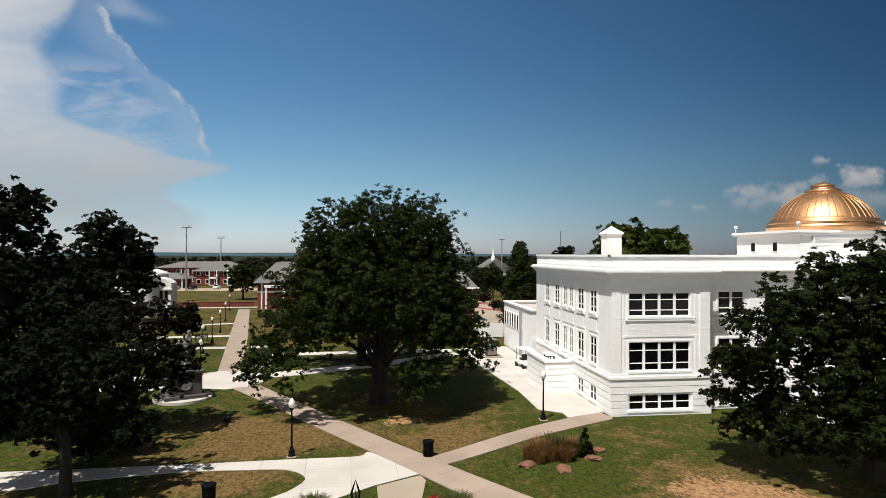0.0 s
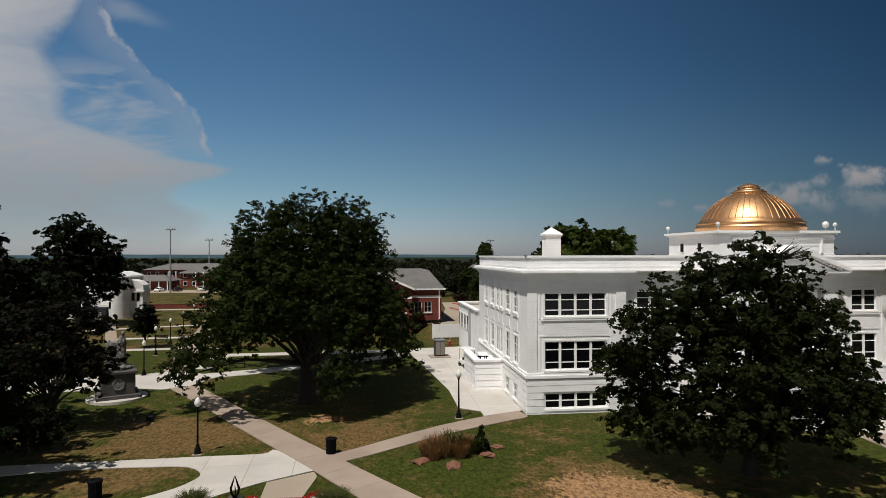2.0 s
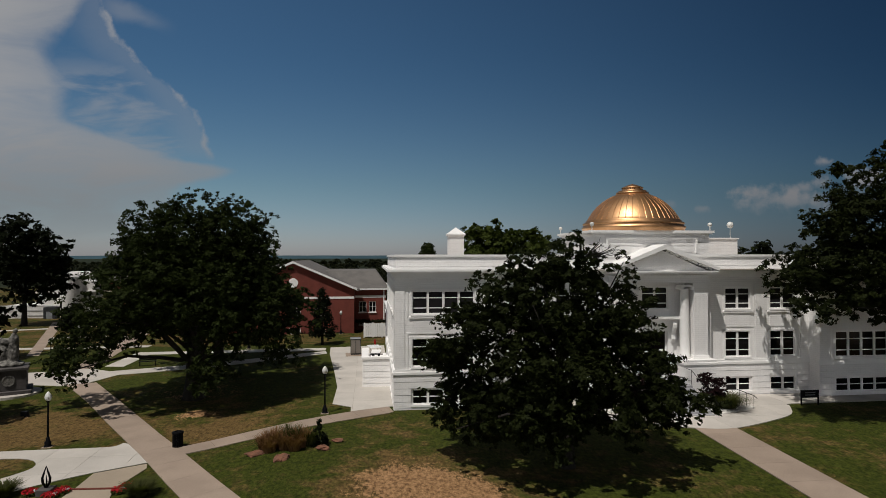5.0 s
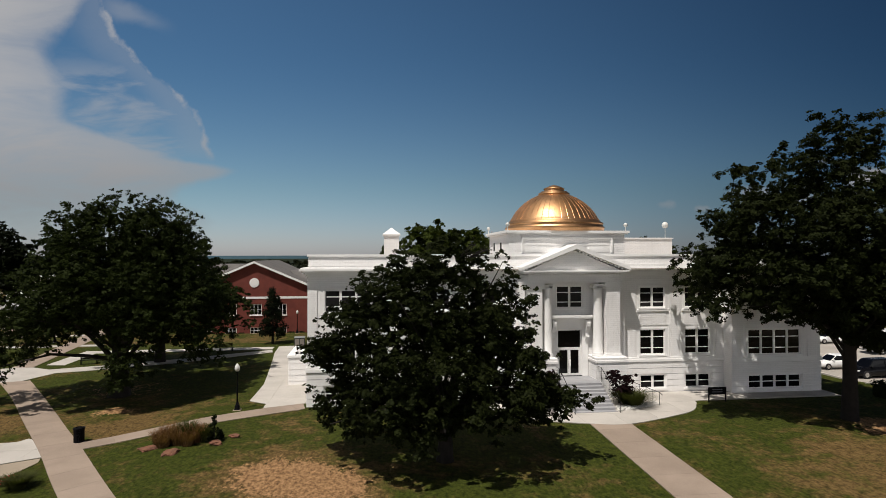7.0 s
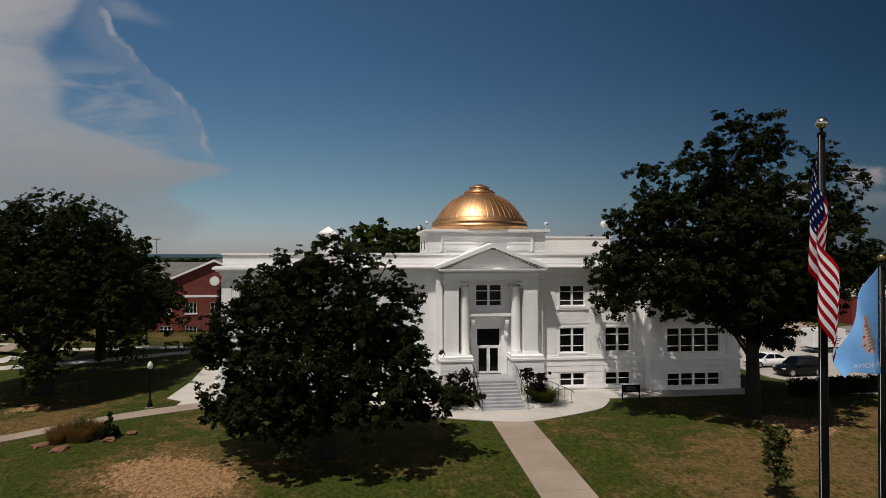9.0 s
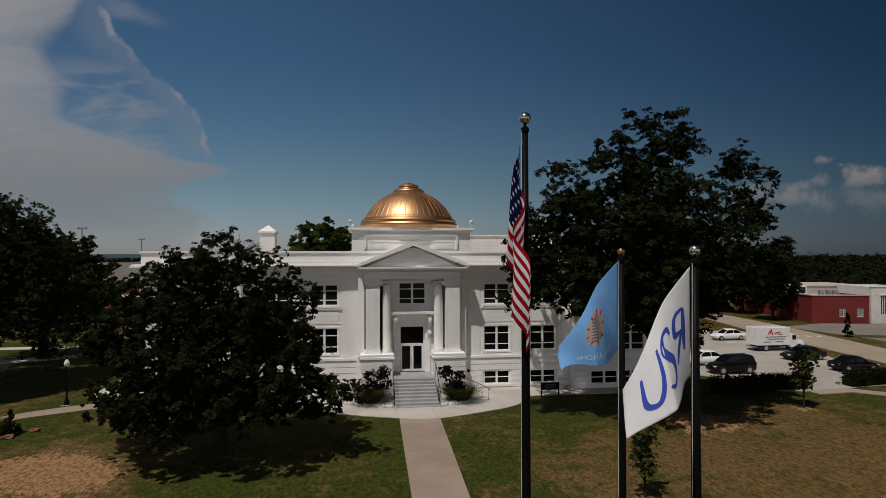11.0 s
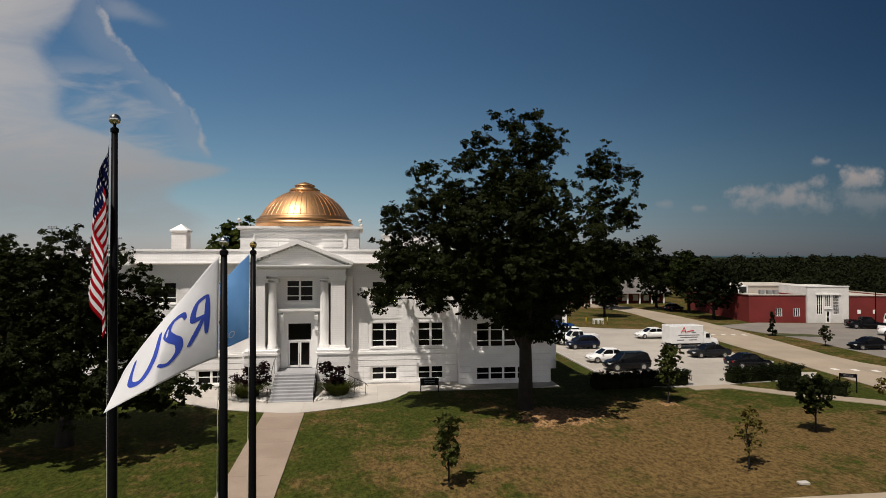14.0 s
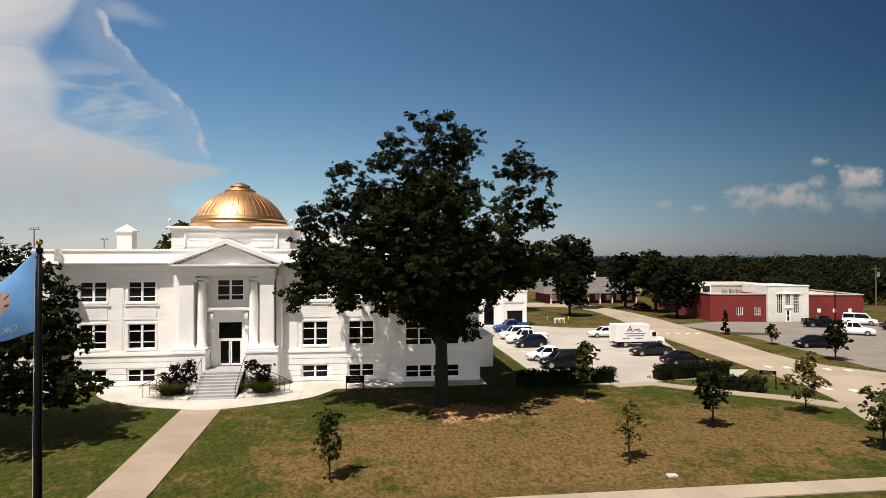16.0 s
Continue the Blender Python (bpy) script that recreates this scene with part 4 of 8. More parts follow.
tree("shade_tree", 97.6, 96.2, [(0, 0, 6.6, 3.7, 3.7, 3.8), (-0.6, 0, 9.6, 2.4, 2.4, 1.9)], (0.3, 3.0), 190, 15000, "leaf_elm", 0.21, "green shade tree on the road verge", 0.85, 24, 10, group="verge trees")
tree("shade_tree", 95.2, 104.0, [(0, 0, 6.4, 3.4, 3.4, 3.8), (0.4, 0, 9.0, 2.2, 2.2, 1.8)], (0.28, 3.0), 150, 10000, "leaf_dark", 0.25, "dark shade tree where the road bends", 0.9, 124, 10, group="verge trees")
tree("shade_tree", 96.4, 86.3, [(0, 0, 5.1, 4.0, 3.6, 3.0), (0.6, 0, 7.0, 2.5, 2.5, 1.8), (-1.6, 0, 6.6, 2.2, 2.2, 1.6)], (0.26, 2.8), 200, 17000, "leaf_dark", 0.2, "dark spreading shade tree beside the red building", 0.85, 25, 10, group="verge trees")
tree("shade_tree", 71.0, 104.0, [(0, 0, 7.2, 5, 5, 4.4), (-4, 0, 6.2, 4, 4, 3.6)], (0.3, 3.0), 170, 13000, "leaf_dark", 0.27, "dark shade tree by the far road", 1.05, 26, 10, group="verge trees")
tree("shade_tree", 61.0, 92.0, [(0, 0, 8.0, 5, 5, 4.6), (3.2, 0, 9.5, 3.0, 3, 3.0)], (0.3, 3.0), 170, 12000, "leaf_dark", 0.27, "dark shade tree behind the small white building", 1.05, 27, 10, group="verge trees")
tree("shade_tree", -33.0, 152.0, [(0, 0, 5.6, 3.6, 3.4, 3.6)], (0.25, 3.0), 90, 6000, "leaf_elm", 0.3, "small rounded green tree by the far walk", 1.0, 28, 8)
tree("shade_tree", 48.4, 153.0, [(0, 0, 8.0, 3.4, 3.4, 4.6), (0.6, 0, 11.4, 2.2, 2, 2.0), (-1.6, 0, 10.4, 1.6, 2, 1.6)], (0.3, 4), 110, 7000, "leaf_dark", 0.35, "dark tree near the chapel", 1.2, 29, 8)
conifer("cypress_tree", 20.9, 94.7, 12.7, 3.2, 16000, "leaf_elm", "tall dark conical evergreen behind the hall", 31, size=0.2)
tree("shade_tree", 24.3, 131.0, [(0, 0, 5.4, 2.5, 2.4, 2.6), (0, 0, 7.2, 1.6, 1.6, 1.4)], (0.14, 2.6), 80, 6000, "leaf_elm", 0.2, "small green tree by the service lot", 0.7, 30, 8)
for k, (x, y, r) in enumerate(((23.6, 137.2, 1.5), (22.6, 119.2, 1.3))):
    tree("plum_shrub", x, y, [(0, 0, 1.1, r, r, 0.9)], (0.07, 0.5), 40, 2600, "leaf_plum", 0.16, "low dark red-leaved shrub by the service lot", 0.4, 131 + k, 8, category="shrub")
conifer("cypress_tree", 24.6, 97.5, 9.6, 3.9, 10000, "leaf_elm", "dark conical evergreen behind the hall", 32, size=0.22)
conifer("pine_tree", 5.8, 74.0, 6.8, 1.7, 5200, "leaf_dark", "dark conical evergreen before the brick hall", 33, foot=1.1, size=0.14)
tree("shade_tree", -24.3, 76.4, [(0, 0, 3.0, 1.4, 1.4, 1.5), (0, 0, 4.4, 1.0, 1.0, 0.9)], (0.12, 1.8), 90, 7000, "leaf_dark", 0.15, "small dark tree with a slim trunk on the lawn", 0.6, 34, 12)
conifer("columnar_tree", 91.9, 65.5, 3.15, 0.55, 2600, "leaf_dark", "small columnar evergreen in the grass strip", 35, "columnar evergreens", 0.5, 0.10)
tree("sapling", 91.9, 56.3, [(0, 0, 1.5, 0.62, 0.6, 0.8), (0.2, 0, 2.2, 0.4, 0.4, 0.4)], (0.05, 0.8), 30, 1300, "leaf_oak", 0.10, "small bushy dark green sapling in the grass strip", 0.28, 36, 12, "saplings")
tree("columnar_tree", 91.0, 45.6, [(0, 0, 2.3, 0.85, 0.85, 1.3), (0, 0, 3.5, 0.55, 0.55, 0.8)], (0.09, 1.1), 70, 5000, "leaf_dark", 0.12, "dark purple-black upright tree in the grass strip", 0.4, 38, 8, "columnar evergreens")
# staked saplings on the front lawn
tree("sapling", 42.8, 21.0, [(0, 0, 2.0, 0.62, 0.6, 0.9), (0, 0, 2.9, 0.5, 0.5, 0.6)], (0.05, 1.2), 46, 2600, "leaf_young", 0.085, "young green sapling with a slim trunk on the lawn", 0.3, 41, 14, "saplings")
tree("sapling", 58.0, 20.6, [(0, 0, 1.7, 0.75, 0.7, 0.6), (0, 0, 2.6, 0.4, 0.4, 0.7)], (0.045, 1.3), 26, 900, "leaf_yellow", 0.085, "thin sapling with sparse yellowing leaves", 0.3, 42, 16, "saplings")
tree("sapling", 65.5, 25.3, [(0, 0, 2.2, 0.85, 0.8, 1.0), (0, 0, 3.0, 0.8, 0.8, 0.6)], (0.06, 1.3), 46, 3000, "leaf_oak", 0.1, "young dark green sapling with a slim trunk", 0.36, 43, 14, "saplings")
tree("sapling", 60.3, 33.1, [(0, 0, 2.4, 0.8, 0.8, 1.0), (0, 0, 3.5, 0.75, 0.75, 0.8)], (0.06, 1.5), 50, 3000, "leaf_young", 0.1, "young light green sapling near the hedge", 0.36, 44, 14, "saplings")
tree("sapling", 73.4, 27.5, [(0, 0, 2.2, 1.0, 0.9, 1.1), (0, 0, 3.3, 0.6, 0.6, 0.7)], (0.06, 1.3), 44, 2400, "leaf_yellow", 0.1, "young olive-green sapling with an open crown", 0.36, 45, 16, "saplings")
tree("sapling", 72.1, 20.1, [(0, 0, 2.3, 1.1, 1.0, 1.2)], (0.06, 1.3), 44, 2600, "leaf_young", 0.1, "young green sapling with an open crown", 0.38, 46, 16, "saplings")


# far woods and hills
def woods(name, spots, height, count, size, seed, label, material="leaf_far"):
    """Many domed crowns of uneven height, each a heap of clumps over its upper half."""
    rng = np.random.default_rng(seed)
    c, r = [], []
    for x, y in spots:
        h = height * (0.36 + 0.85 * rng.random() ** 2.0)
        w = h * rng.uniform(0.45, 0.8)
        for k in range(8):
            a, q = rng.uniform(0, 6.283), rng.random() ** 0.6 * 1.5
            c.append((x + w * math.sin(q) * math.cos(a), y + w * math.sin(q) * math.sin(a), h * (0.40 + 0.48 * math.cos(q)) + rng.normal(0, 0.03) * h))
            r.append(h * rng.uniform(0.18, 0.34))
        c.append((x, y, h * 0.25))
        r.append(h * 0.3)
    ob = leaves(name, c, np.array(r), count, size, material, None, rng, 0.8, ruffle=0.3)
    return tagged(ob, label, "woodland", kind="stuff")


def scatter(x0, x1, y0, y1, n_, seed):
    rng = np.random.default_rng(seed)
    return list(zip(rng.uniform(x0, x1, n_), rng.uniform(y0, y1, n_)))


woods("woodland", scatter(106, 245, 110, 190, 130, 1) + scatter(148, 188, 84, 125, 14, 2), 8.6, 90000, 0.38, 51, "dense dark green woodland beyond the car parks")
woods("woodland", scatter(80, 385, 190, 330, 210, 3), 9.4, 50000, 0.72, 52, "dense dark green woodland beyond the car parks")
woods("woodland", scatter(90, 640, 330, 600, 220, 4), 10.0, 30000, 1.4, 53, "far dark woodland along the horizon")
woods("woodland", scatter(-250, 90, 270, 420, 330, 5), 6.8, 40000, 0.85, 54, "far dark woodland behind the apartments")
woods("woodland", scatter(-370, 90, 420, 640, 180, 9), 6.4, 22000, 1.4, 58, "far dark woodland along the horizon")
woods("woodland", scatter(-10, 60, 135, 200, 40, 6), 7.0, 30000, 0.45, 55, "green trees behind the brick hall")
woods("woodland", scatter(180, 1150, 650, 1100, 190, 7), 10.0, 22000, 2.6, 56, "far dark woodland along the horizon")
woods("woodland", scatter(-660, 180, 650, 1100, 190, 8), 6.5, 19000, 2.3, 57, "far dark woodland along the horizon")


def hills():
    bm = bmesh.new()
    rows = []
    xs = [-4600 + 100 * i for i in range(83)]
    for x in xs:
        h = 20 + 6 * noise.noise((x * 0.0011, 2.0, 0)) + 1.5 * noise.noise((x * 0.006, 5.0, 0)) - 7 * smooth_step((x - 300) / 900)
        rows.append([bm.verts.new((x, 3900, -5)), bm.verts.new((x, 3960, h * 0.7)), bm.verts.new((x, 4050, h))])
    for a, b in zip(rows, rows[1:]):
        for k in range(2):
            bm.faces.new((a[k], b[k], b[k + 1], a[k + 1]))
    solid("backdrop_hills", bm, "hill", "low hills on the horizon, coloured blue for haze", "hills", kind="structure", smooth=True)


hills()


# ---- the domed hall ----
def wall_boxes(u0, u1, z0, z1, openings):
    """The cells of a wall round its openings, as rows (u0, u1, z0, z1)."""
    us = sorted({u0, u1, *[u for o in openings for u in o[:2] if u0 < u < u1]})
    out = []
    for a, b in zip(us, us[1:]):
        holes = sorted((o[2], o[3]) for o in openings if o[0] < (a + b) / 2 < o[1])
        z = z0
        for c, d in holes:
            if c > z + 1e-4 and c <= z1:
                out.append((a, b, z, min(c, z1)))
            z = max(z, d)
        if z < z1 - 1e-4:
            out.append((a, b, z, z1))
    return out


def wall(bm, axis, face, thick, u0, u1, z0, z1, openings=()):
    """A wall whose outer face lies at face; axis 'x' runs along x and faces -y, 'y' runs along y and faces -x."""
    for a, b, c, d in wall_boxes(u0, u1, z0, z1, [o for o in openings if o[3] > z0 and o[2] < z1]):
        if axis == "x":
            box(bm, a, face, c, b, face + thick, d)
        else:
            box(bm, face, a, c, face + thick, b, d)
    return bm


def strip(bm, axis, face, out, u0, u1, z0, z1):
    """A moulding that stands out from a wall."""
    return box(bm, u0, face - out, z0, u1, face, z1) if axis == "x" else box(bm, face - out, u0, z0, face, u1, z1)


PANES = {}


def window(parent, axis, face, u0, u1, z0, z1, cols, bars, glass="glass", sill=True, casing=0.14, name="window", label="", bar=0.085):
    """A white sash window set into its opening: cols lights across, bars as shares of the height."""
    deep = 0.12 if axis == "x" else 0.035
    f = 0.07

    def at(u, z, q):
        return (u, face + q, z) if axis == "x" else (face + q * 0.25, u, z)

    def bit(name_, a, b, c, d, front, back):
        bm = bmesh.new()
        lo, hi = at(a, c, front), at(b, d, back)
        part(name_, box(bm, *lo, *hi), "trim", frame_ob)

    bm = bmesh.new()
    rings = [[bm.verts.new(at(u, z, q)) for u, z in ((u0 + o, z0 + o), (u1 - o, z0 + o), (u1 - o, z1 - o), (u0 + o, z1 - o))] for o, q in ((0, 0.2), (0, 0.06), (f, 0.06), (f, 0.2))]
    for r, q in zip(rings, rings[1:] + rings[:1]):
        for k in range(4):
            bm.faces.new((r[k], r[(k + 1) % 4], q[(k + 1) % 4], q[k]))
    bmesh.ops.recalc_face_normals(bm, faces=bm.faces)
    frame_ob = part(name, bm, "trim", parent, label)
    step = (u1 - u0) / cols
    for k in range(1, cols):
        bit("mullion", u0 + k * step - bar, u0 + k * step + bar, z0 + f, z1 - f, 0.04, 0.2)
    levels = [0.0, *bars, 1.0]
    for k in range(cols):
        a, b = u0 + k * step + (bar if k else f), u0 + (k + 1) * step - (bar if k < cols - 1 else f)
        for s in bars:
            z = z0 + (z1 - z0) * s
            bit("glazing_bar", a, b, z - bar * 0.41, z + bar * 0.41, 0.09, 0.19)
    for k in range(cols):
        a, b = u0 + k * step + (bar if k else f), u0 + (k + 1) * step - (bar if k < cols - 1 else f)
        for s, e in zip(levels, levels[1:]):
            c, d = z0 + (z1 - z0) * s + 0.03, z0 + (z1 - z0) * e - 0.03
            key = (axis, round(b - a, 2), round(d - c, 2), glass)
            if key not in PANES:
                w, h = b - a, d - c
                PANES[key] = mesh_of("pane", boxes((0, 0, 0, w, 0.012, h) if axis == "x" else (0, 0, 0, 0.012, w, h)), glass)
            part("pane", PANES[key], None, frame_ob, at=pose(a, face + deep, c) if axis == "x" else pose(face + deep, a, c))
    if sill:
        part("sill", strip(bmesh.new(), axis, face, 0.12, u0 - 0.12, u1 + 0.12, z0 - 0.16, z0 - 0.02), "trim", frame_ob)
    return frame_ob


def hall():
    ob = thing("domed_hall", 0, 0, 0, 0, "three-storey white classical hall with a gilded dome, pediment and columns", "building")
    XL, XR, YP, YR, YB, CX = 13.4, 54.0, 40.95, 42.1, 59.2, 33.5
    UP, LO, BA = (6.85, 8.5), (3.1, 5.1), (0.42, 1.48)
    BARS, BB = (0.26, 0.70), (0.5,)
    pav = [(14.65, 19.15), (47.8, 52.32)]
    pairs = [(21.95, 24.0), (25.6, 27.7), (39.3, 41.4), (43.1, 45.22)]
    side = [(43.6, 44.8), (46.2, 47.45), (48.65, 49.45), (50.15, 51.0), (52.15, 53.35), (54.95, 56.1)]
    holes_p = [(a, b, *r) for a, b in pav for r in (UP, LO, BA)]
    holes_r = [(a, b, *r) for a, b in pairs for r in (UP, LO, BA)]
    holes_s = [(a, b, *r) for a, b in side for r in (UP, LO)] + [(a, b, *BA) for a, b in side[:2]]
    Z0, ZB, ZT = -0.4, 2.62, 9.75
    # upper walls
    bm = bmesh.new()
    wall(bm, "x", YP, 0.4, XL, 20.6, ZB, ZT, holes_p), wall(bm, "x", YP, 0.4, 46.4, XR, ZB, ZT, holes_p)
    wall(bm, "x", YR, 0.4, 20.6, 29.6, ZB, ZT, holes_r), wall(bm, "x", YR, 0.4, 37.4, 46.4, ZB, ZT, holes_r)
    wall(bm, "y", XL, 0.4, YP + 0.4, YB, ZB, ZT, holes_s)
    box(bm, XR - 0.4, YP + 0.4, ZB, XR, YB, ZT), box(bm, XL + 0.4, YB - 0.4, ZB, XR - 0.4, YB, ZT)
    box(bm, 20.2, YP + 0.4, ZB, 20.6, YR, ZT), box(bm, 46.4, YP + 0.4, ZB, 46.8, YR, ZT)
    # entrance bay: back wall with door and window openings and a deep slot behind each column
    wall(bm, "x", 42.15, 0.4, 29.6, 37.4, Z0, ZT, [(32.5, 34.5, 1.55, 5.2), (32.45, 34.58, 6.9, 8.62), (30.95, 31.32, 3.3, 8.55), (35.68, 36.05, 3.3, 8.55)])
    part("wall", bm, "white", ob)
    # rusticated base: recessed backing and proud courses
    bm = bmesh.new()
    wall(bm, "x", YP, 0.4, XL, 20.6, Z0, ZB, holes_p), wall(bm, "x", YP, 0.4, 46.4, XR, Z0, ZB, holes_p)
    wall(bm, "x", YR, 0.4, 20.6, 29.6, Z0, ZB, holes_r), wall(bm, "x", YR, 0.4, 37.4, 46.4, Z0, ZB, holes_r)
    wall(bm, "y", XL, 0.4, YP + 0.4, YB, Z0, ZB, holes_s)
    box(bm, XR - 0.4, YP + 0.4, Z0, XR, YB, ZB), box(bm, XL + 0.4, YB - 0.4, Z0, XR - 0.4, YB, ZB)
    box(bm, 20.2, YP + 0.4, Z0, 20.6, YR, ZB), box(bm, 46.4, YP + 0.4, Z0, 46.8, YR, ZB)
    part("base_wall", bm, "white", ob)
    z = -0.3
    while z < 2.3:
        top = min(z + 0.415, 2.5)
        bm = bmesh.new()
        for axis, face, u0, u1, holes in (("x", YP, XL - 0.06, 20.66, holes_p), ("x", YP, 46.34, XR + 0.06, holes_p), ("x", YR, 20.66, 29.3, holes_r), ("x", YR, 37.7, 46.34, holes_r), ("y", XL, YP, YB, holes_s)):
            for a, b, c, d in wall_boxes(u0, u1, z, top, [(o[0] - 0.1, o[1] + 0.1, o[2] - 0.1, o[3] + 0.08) for o in holes if o[3] + 0.08 > z and o[2] - 0.1 < top]):
                strip(bm, axis, face, 0.09, a, b, c, d)
        box(bm, XR, YP - 0.06, z, XR + 0.06, YB, top)
        parts("stone_course", bm, "white", ob)
        z += 0.47
    # belt course, frieze line, cornice and parapet, stepping round the plan
    front = [(XL, 20.6, YP), (20.6, 29.3, YR), (37.7, 46.4, YR), (46.4, XR, YP)]

    def band(name, out, z0, z1, material="trim", with_side=True):
        bm = bmesh.new()
        for u0, u1, face in front:
            a, b = (u0 - out, u1 + out) if face == YP else (u0, u1)
            strip(bm, "x", face, out, a, b, z0, z1)
        strip(bm, "y", XL, out, YP, YB, z0, z1)
        box(bm, XR, YP, z0, XR + out, YB, z1)
        parts(name, bm, material, ob)

    band("belt_course", 0.16, 2.55, 2.74), band("belt_course", 0.10, 2.74, 2.9)
    band("frieze_band", 0.05, 9.0, 9.1), band("frieze_band", 0.10, 9.45, 9.58)
    band("cornice", 0.18, 9.6, 9.74), band("cornice", 0.36, 9.74, 9.90), band("cornice", 0.56, 9.90, 10.06), band("cornice", 0.46, 10.06, 10.14)
    bm = bmesh.new()
    box(bm, XL + 0.05, YP + 0.05, 10.0, 20.55, YP + 0.4, 10.95), box(bm, 46.45, YP + 0.05, 10.0, XR - 0.05, YP + 0.4, 10.95)
    box(bm, 20.55, YR + 0.05, 10.0, 46.45, YR + 0.4, 10.95), box(bm, XL + 0.05, YP + 0.4, 10.0, XL + 0.4, YB, 10.95), box(bm, XR - 0.4, YP + 0.4, 10.0, XR - 0.05, YB, 10.95), box(bm, XL + 0.4, YB - 0.4, 10.0, XR - 0.4, YB, 10.95)
    box(bm, 20.2, YP + 0.4, 10.0, 20.55, YR + 0.4, 10.95), box(bm, 46.45, YP + 0.4, 10.0, 46.8, YR + 0.4, 10.95)
    parts("parapet", bm, "white", ob)
    bm = bmesh.new()
    for zz, o in ((10.3, 0.03), (10.95, 0.05), (10.95, 0.09)):
        h = 0.06 if zz < 10.9 else 0.17
        for u0, u1, face in ((XL + 0.05, 20.55, YP + 0.05), (46.45, XR - 0.05, YP + 0.05), (20.55, 46.45, YR + 0.05)):
            box(bm, u0 - (o if face < YR else -o), face - o, zz, u1 + (o if face < YR else -o), face + (0.42 if h > 0.1 else 0), zz + h)
        box(bm, XL + 0.05 - o, YP + 0.06, zz, XL + (0.42 if h > 0.1 else 0.05), YB, zz + h)
        box(bm, XR - (0.42 if h > 0.1 else 0.05), YP + 0.06, zz, XR - 0.05 + o, YB, zz + h)
    parts("coping", bm, "trim", ob)
    part("roof", boxes((XL + 0.4, YP + 0.4, 9.9, XR - 0.4, YB - 0.4, 10.0)), "flat_roof", ob)
    # windows with sunk panels between the storeys
    for holes, axis, face in ((holes_p, "x", YP), (holes_r, "x", YR), (holes_s, "y", XL)):
        for a, b, c, d in holes:
            cols = 4 if b - a > 3 else 2
            base = d < 2
            window(ob, axis, face - (0.02 if base else 0), a, b, c, d, cols, BB if base else BARS, "blind" if c > 6 else "glass", sill=True)
            if not base:
                bm = bmesh.new()
                o = 0.03
                top = d + 0.32
                low = c - (0.16 if c > 6 else 0.16)
                for r in ((a - 0.42, a - 0.3, low, top), (b + 0.3, b + 0.42, low, top), (a - 0.42, b + 0.42, top, top + 0.12), (a - 0.16, a, c, d + 0.12), (b, b + 0.16, c, d + 0.12), (a, b, d, d + 0.12)):
                    strip(bm, axis, face, o, r[0], r[1], r[2], r[3])
                parts("window_moulding", bm, "trim", ob)
            if c > 6:
                bm = bmesh.new()
                strip(bm, axis, face, 0.035, a - 0.05, b + 0.05, 5.45, 6.35)
                strip(bm, axis, face, 0.10, a - 0.25, b + 0.25, 6.55, 6.68)
                parts("spandrel_panel", bm, "white", ob)
    # pilaster strips at the corners of pavilions and bays
    for u0, u1, face in ((XL, 14.1, YP), (19.85, 20.6, YP), (46.4, 47.15, YP), (52.9, XR, YP), (28.1, 29.3, YR), (37.7, 38.9, YR), (24.35, 25.2, YR), (41.85, 42.7, YR), (20.7, 21.35, YR), (45.7, 46.3, YR)):
        part("pilaster", strip(bmesh.new(), "x", face, 0.05, u0, u1, 2.9, 9.0), "white", ob)
    # portico: podiums, square piers, round columns
    for s in (-1, 1):
        x = lambda d: CX + s * d
        for a, b, y0, y1, z0, z1, name in ((1.55, 4.0, 40.45, 42.6, Z0, 2.82, "podium"), (1.45, 4.1, 40.35, 42.6, 2.82, 3.02, "podium_cap"), (1.5, 4.05, 40.4, 42.6, 3.02, 3.22, "podium_cap")):
            part(name, soft(boxes((min(x(a), x(b)), y0, z0, max(x(a), x(b)), y1, z1)), 0.03), "white", ob)
        for k in range(5):
            z = 0.1 + k * 0.52
            part("stone_course", boxes((min(x(1.52), x(4.03)), 40.42, z, max(x(1.52), x(4.03)), 42.55, z + 0.45)), "white", ob)
        part("pier", boxes((min(x(2.55), x(3.65)), 40.9, 3.22, max(x(2.55), x(3.65)), 42.2, 8.65)), "white", ob)
        for z0, z1, o in ((3.22, 3.34, 0.12), (3.34, 3.46, 0.07), (8.45, 8.52, 0.05), (8.62, 8.74, 0.08), (8.74, 8.96, 0.14)):
            part("pier_moulding", boxes((min(x(2.55 - o), x(3.65 + o)), 40.9 - o, z0, max(x(2.55 - o), x(3.65 + o)), 42.55, z1)), "trim", ob)
        part("pier", boxes((min(x(3.75), x(4.25)), 41.5, 2.9, max(x(3.75), x(4.25)), 42.6, 9.0)), "white", ob)
        part("base_wall", boxes((min(x(4.0), x(4.4)), 41.7, Z0, max(x(4.0), x(4.4)), 42.6, 2.9)), "white", ob)
        col = part("column", lathe(bmesh.new(), [(0.46, 3.22), (0.46, 3.34), (0.40, 3.36), (0.44, 3.42), (0.40, 3.5), (0.355, 3.56), (0.36, 5.2), (0.345, 6.8), (0.305, 8.35), (0.34, 8.4), (0.31, 8.44), (0.36, 8.52)], 28, (x(2.02), 41.38, 0)), "trim", ob, smooth=True)
        cap = boxes((x(2.02) - 0.46, 40.95, 8.66, x(2.02) + 0.46, 41.81, 8.78))
        for d in (-0.4, 0.4):
            tube(cap, [(x(2.02) + d, 40.97, 8.55), (x(2.02) + d, 41.79, 8.55)], 0.13, 12)
        part("capital", cap, "trim", col)
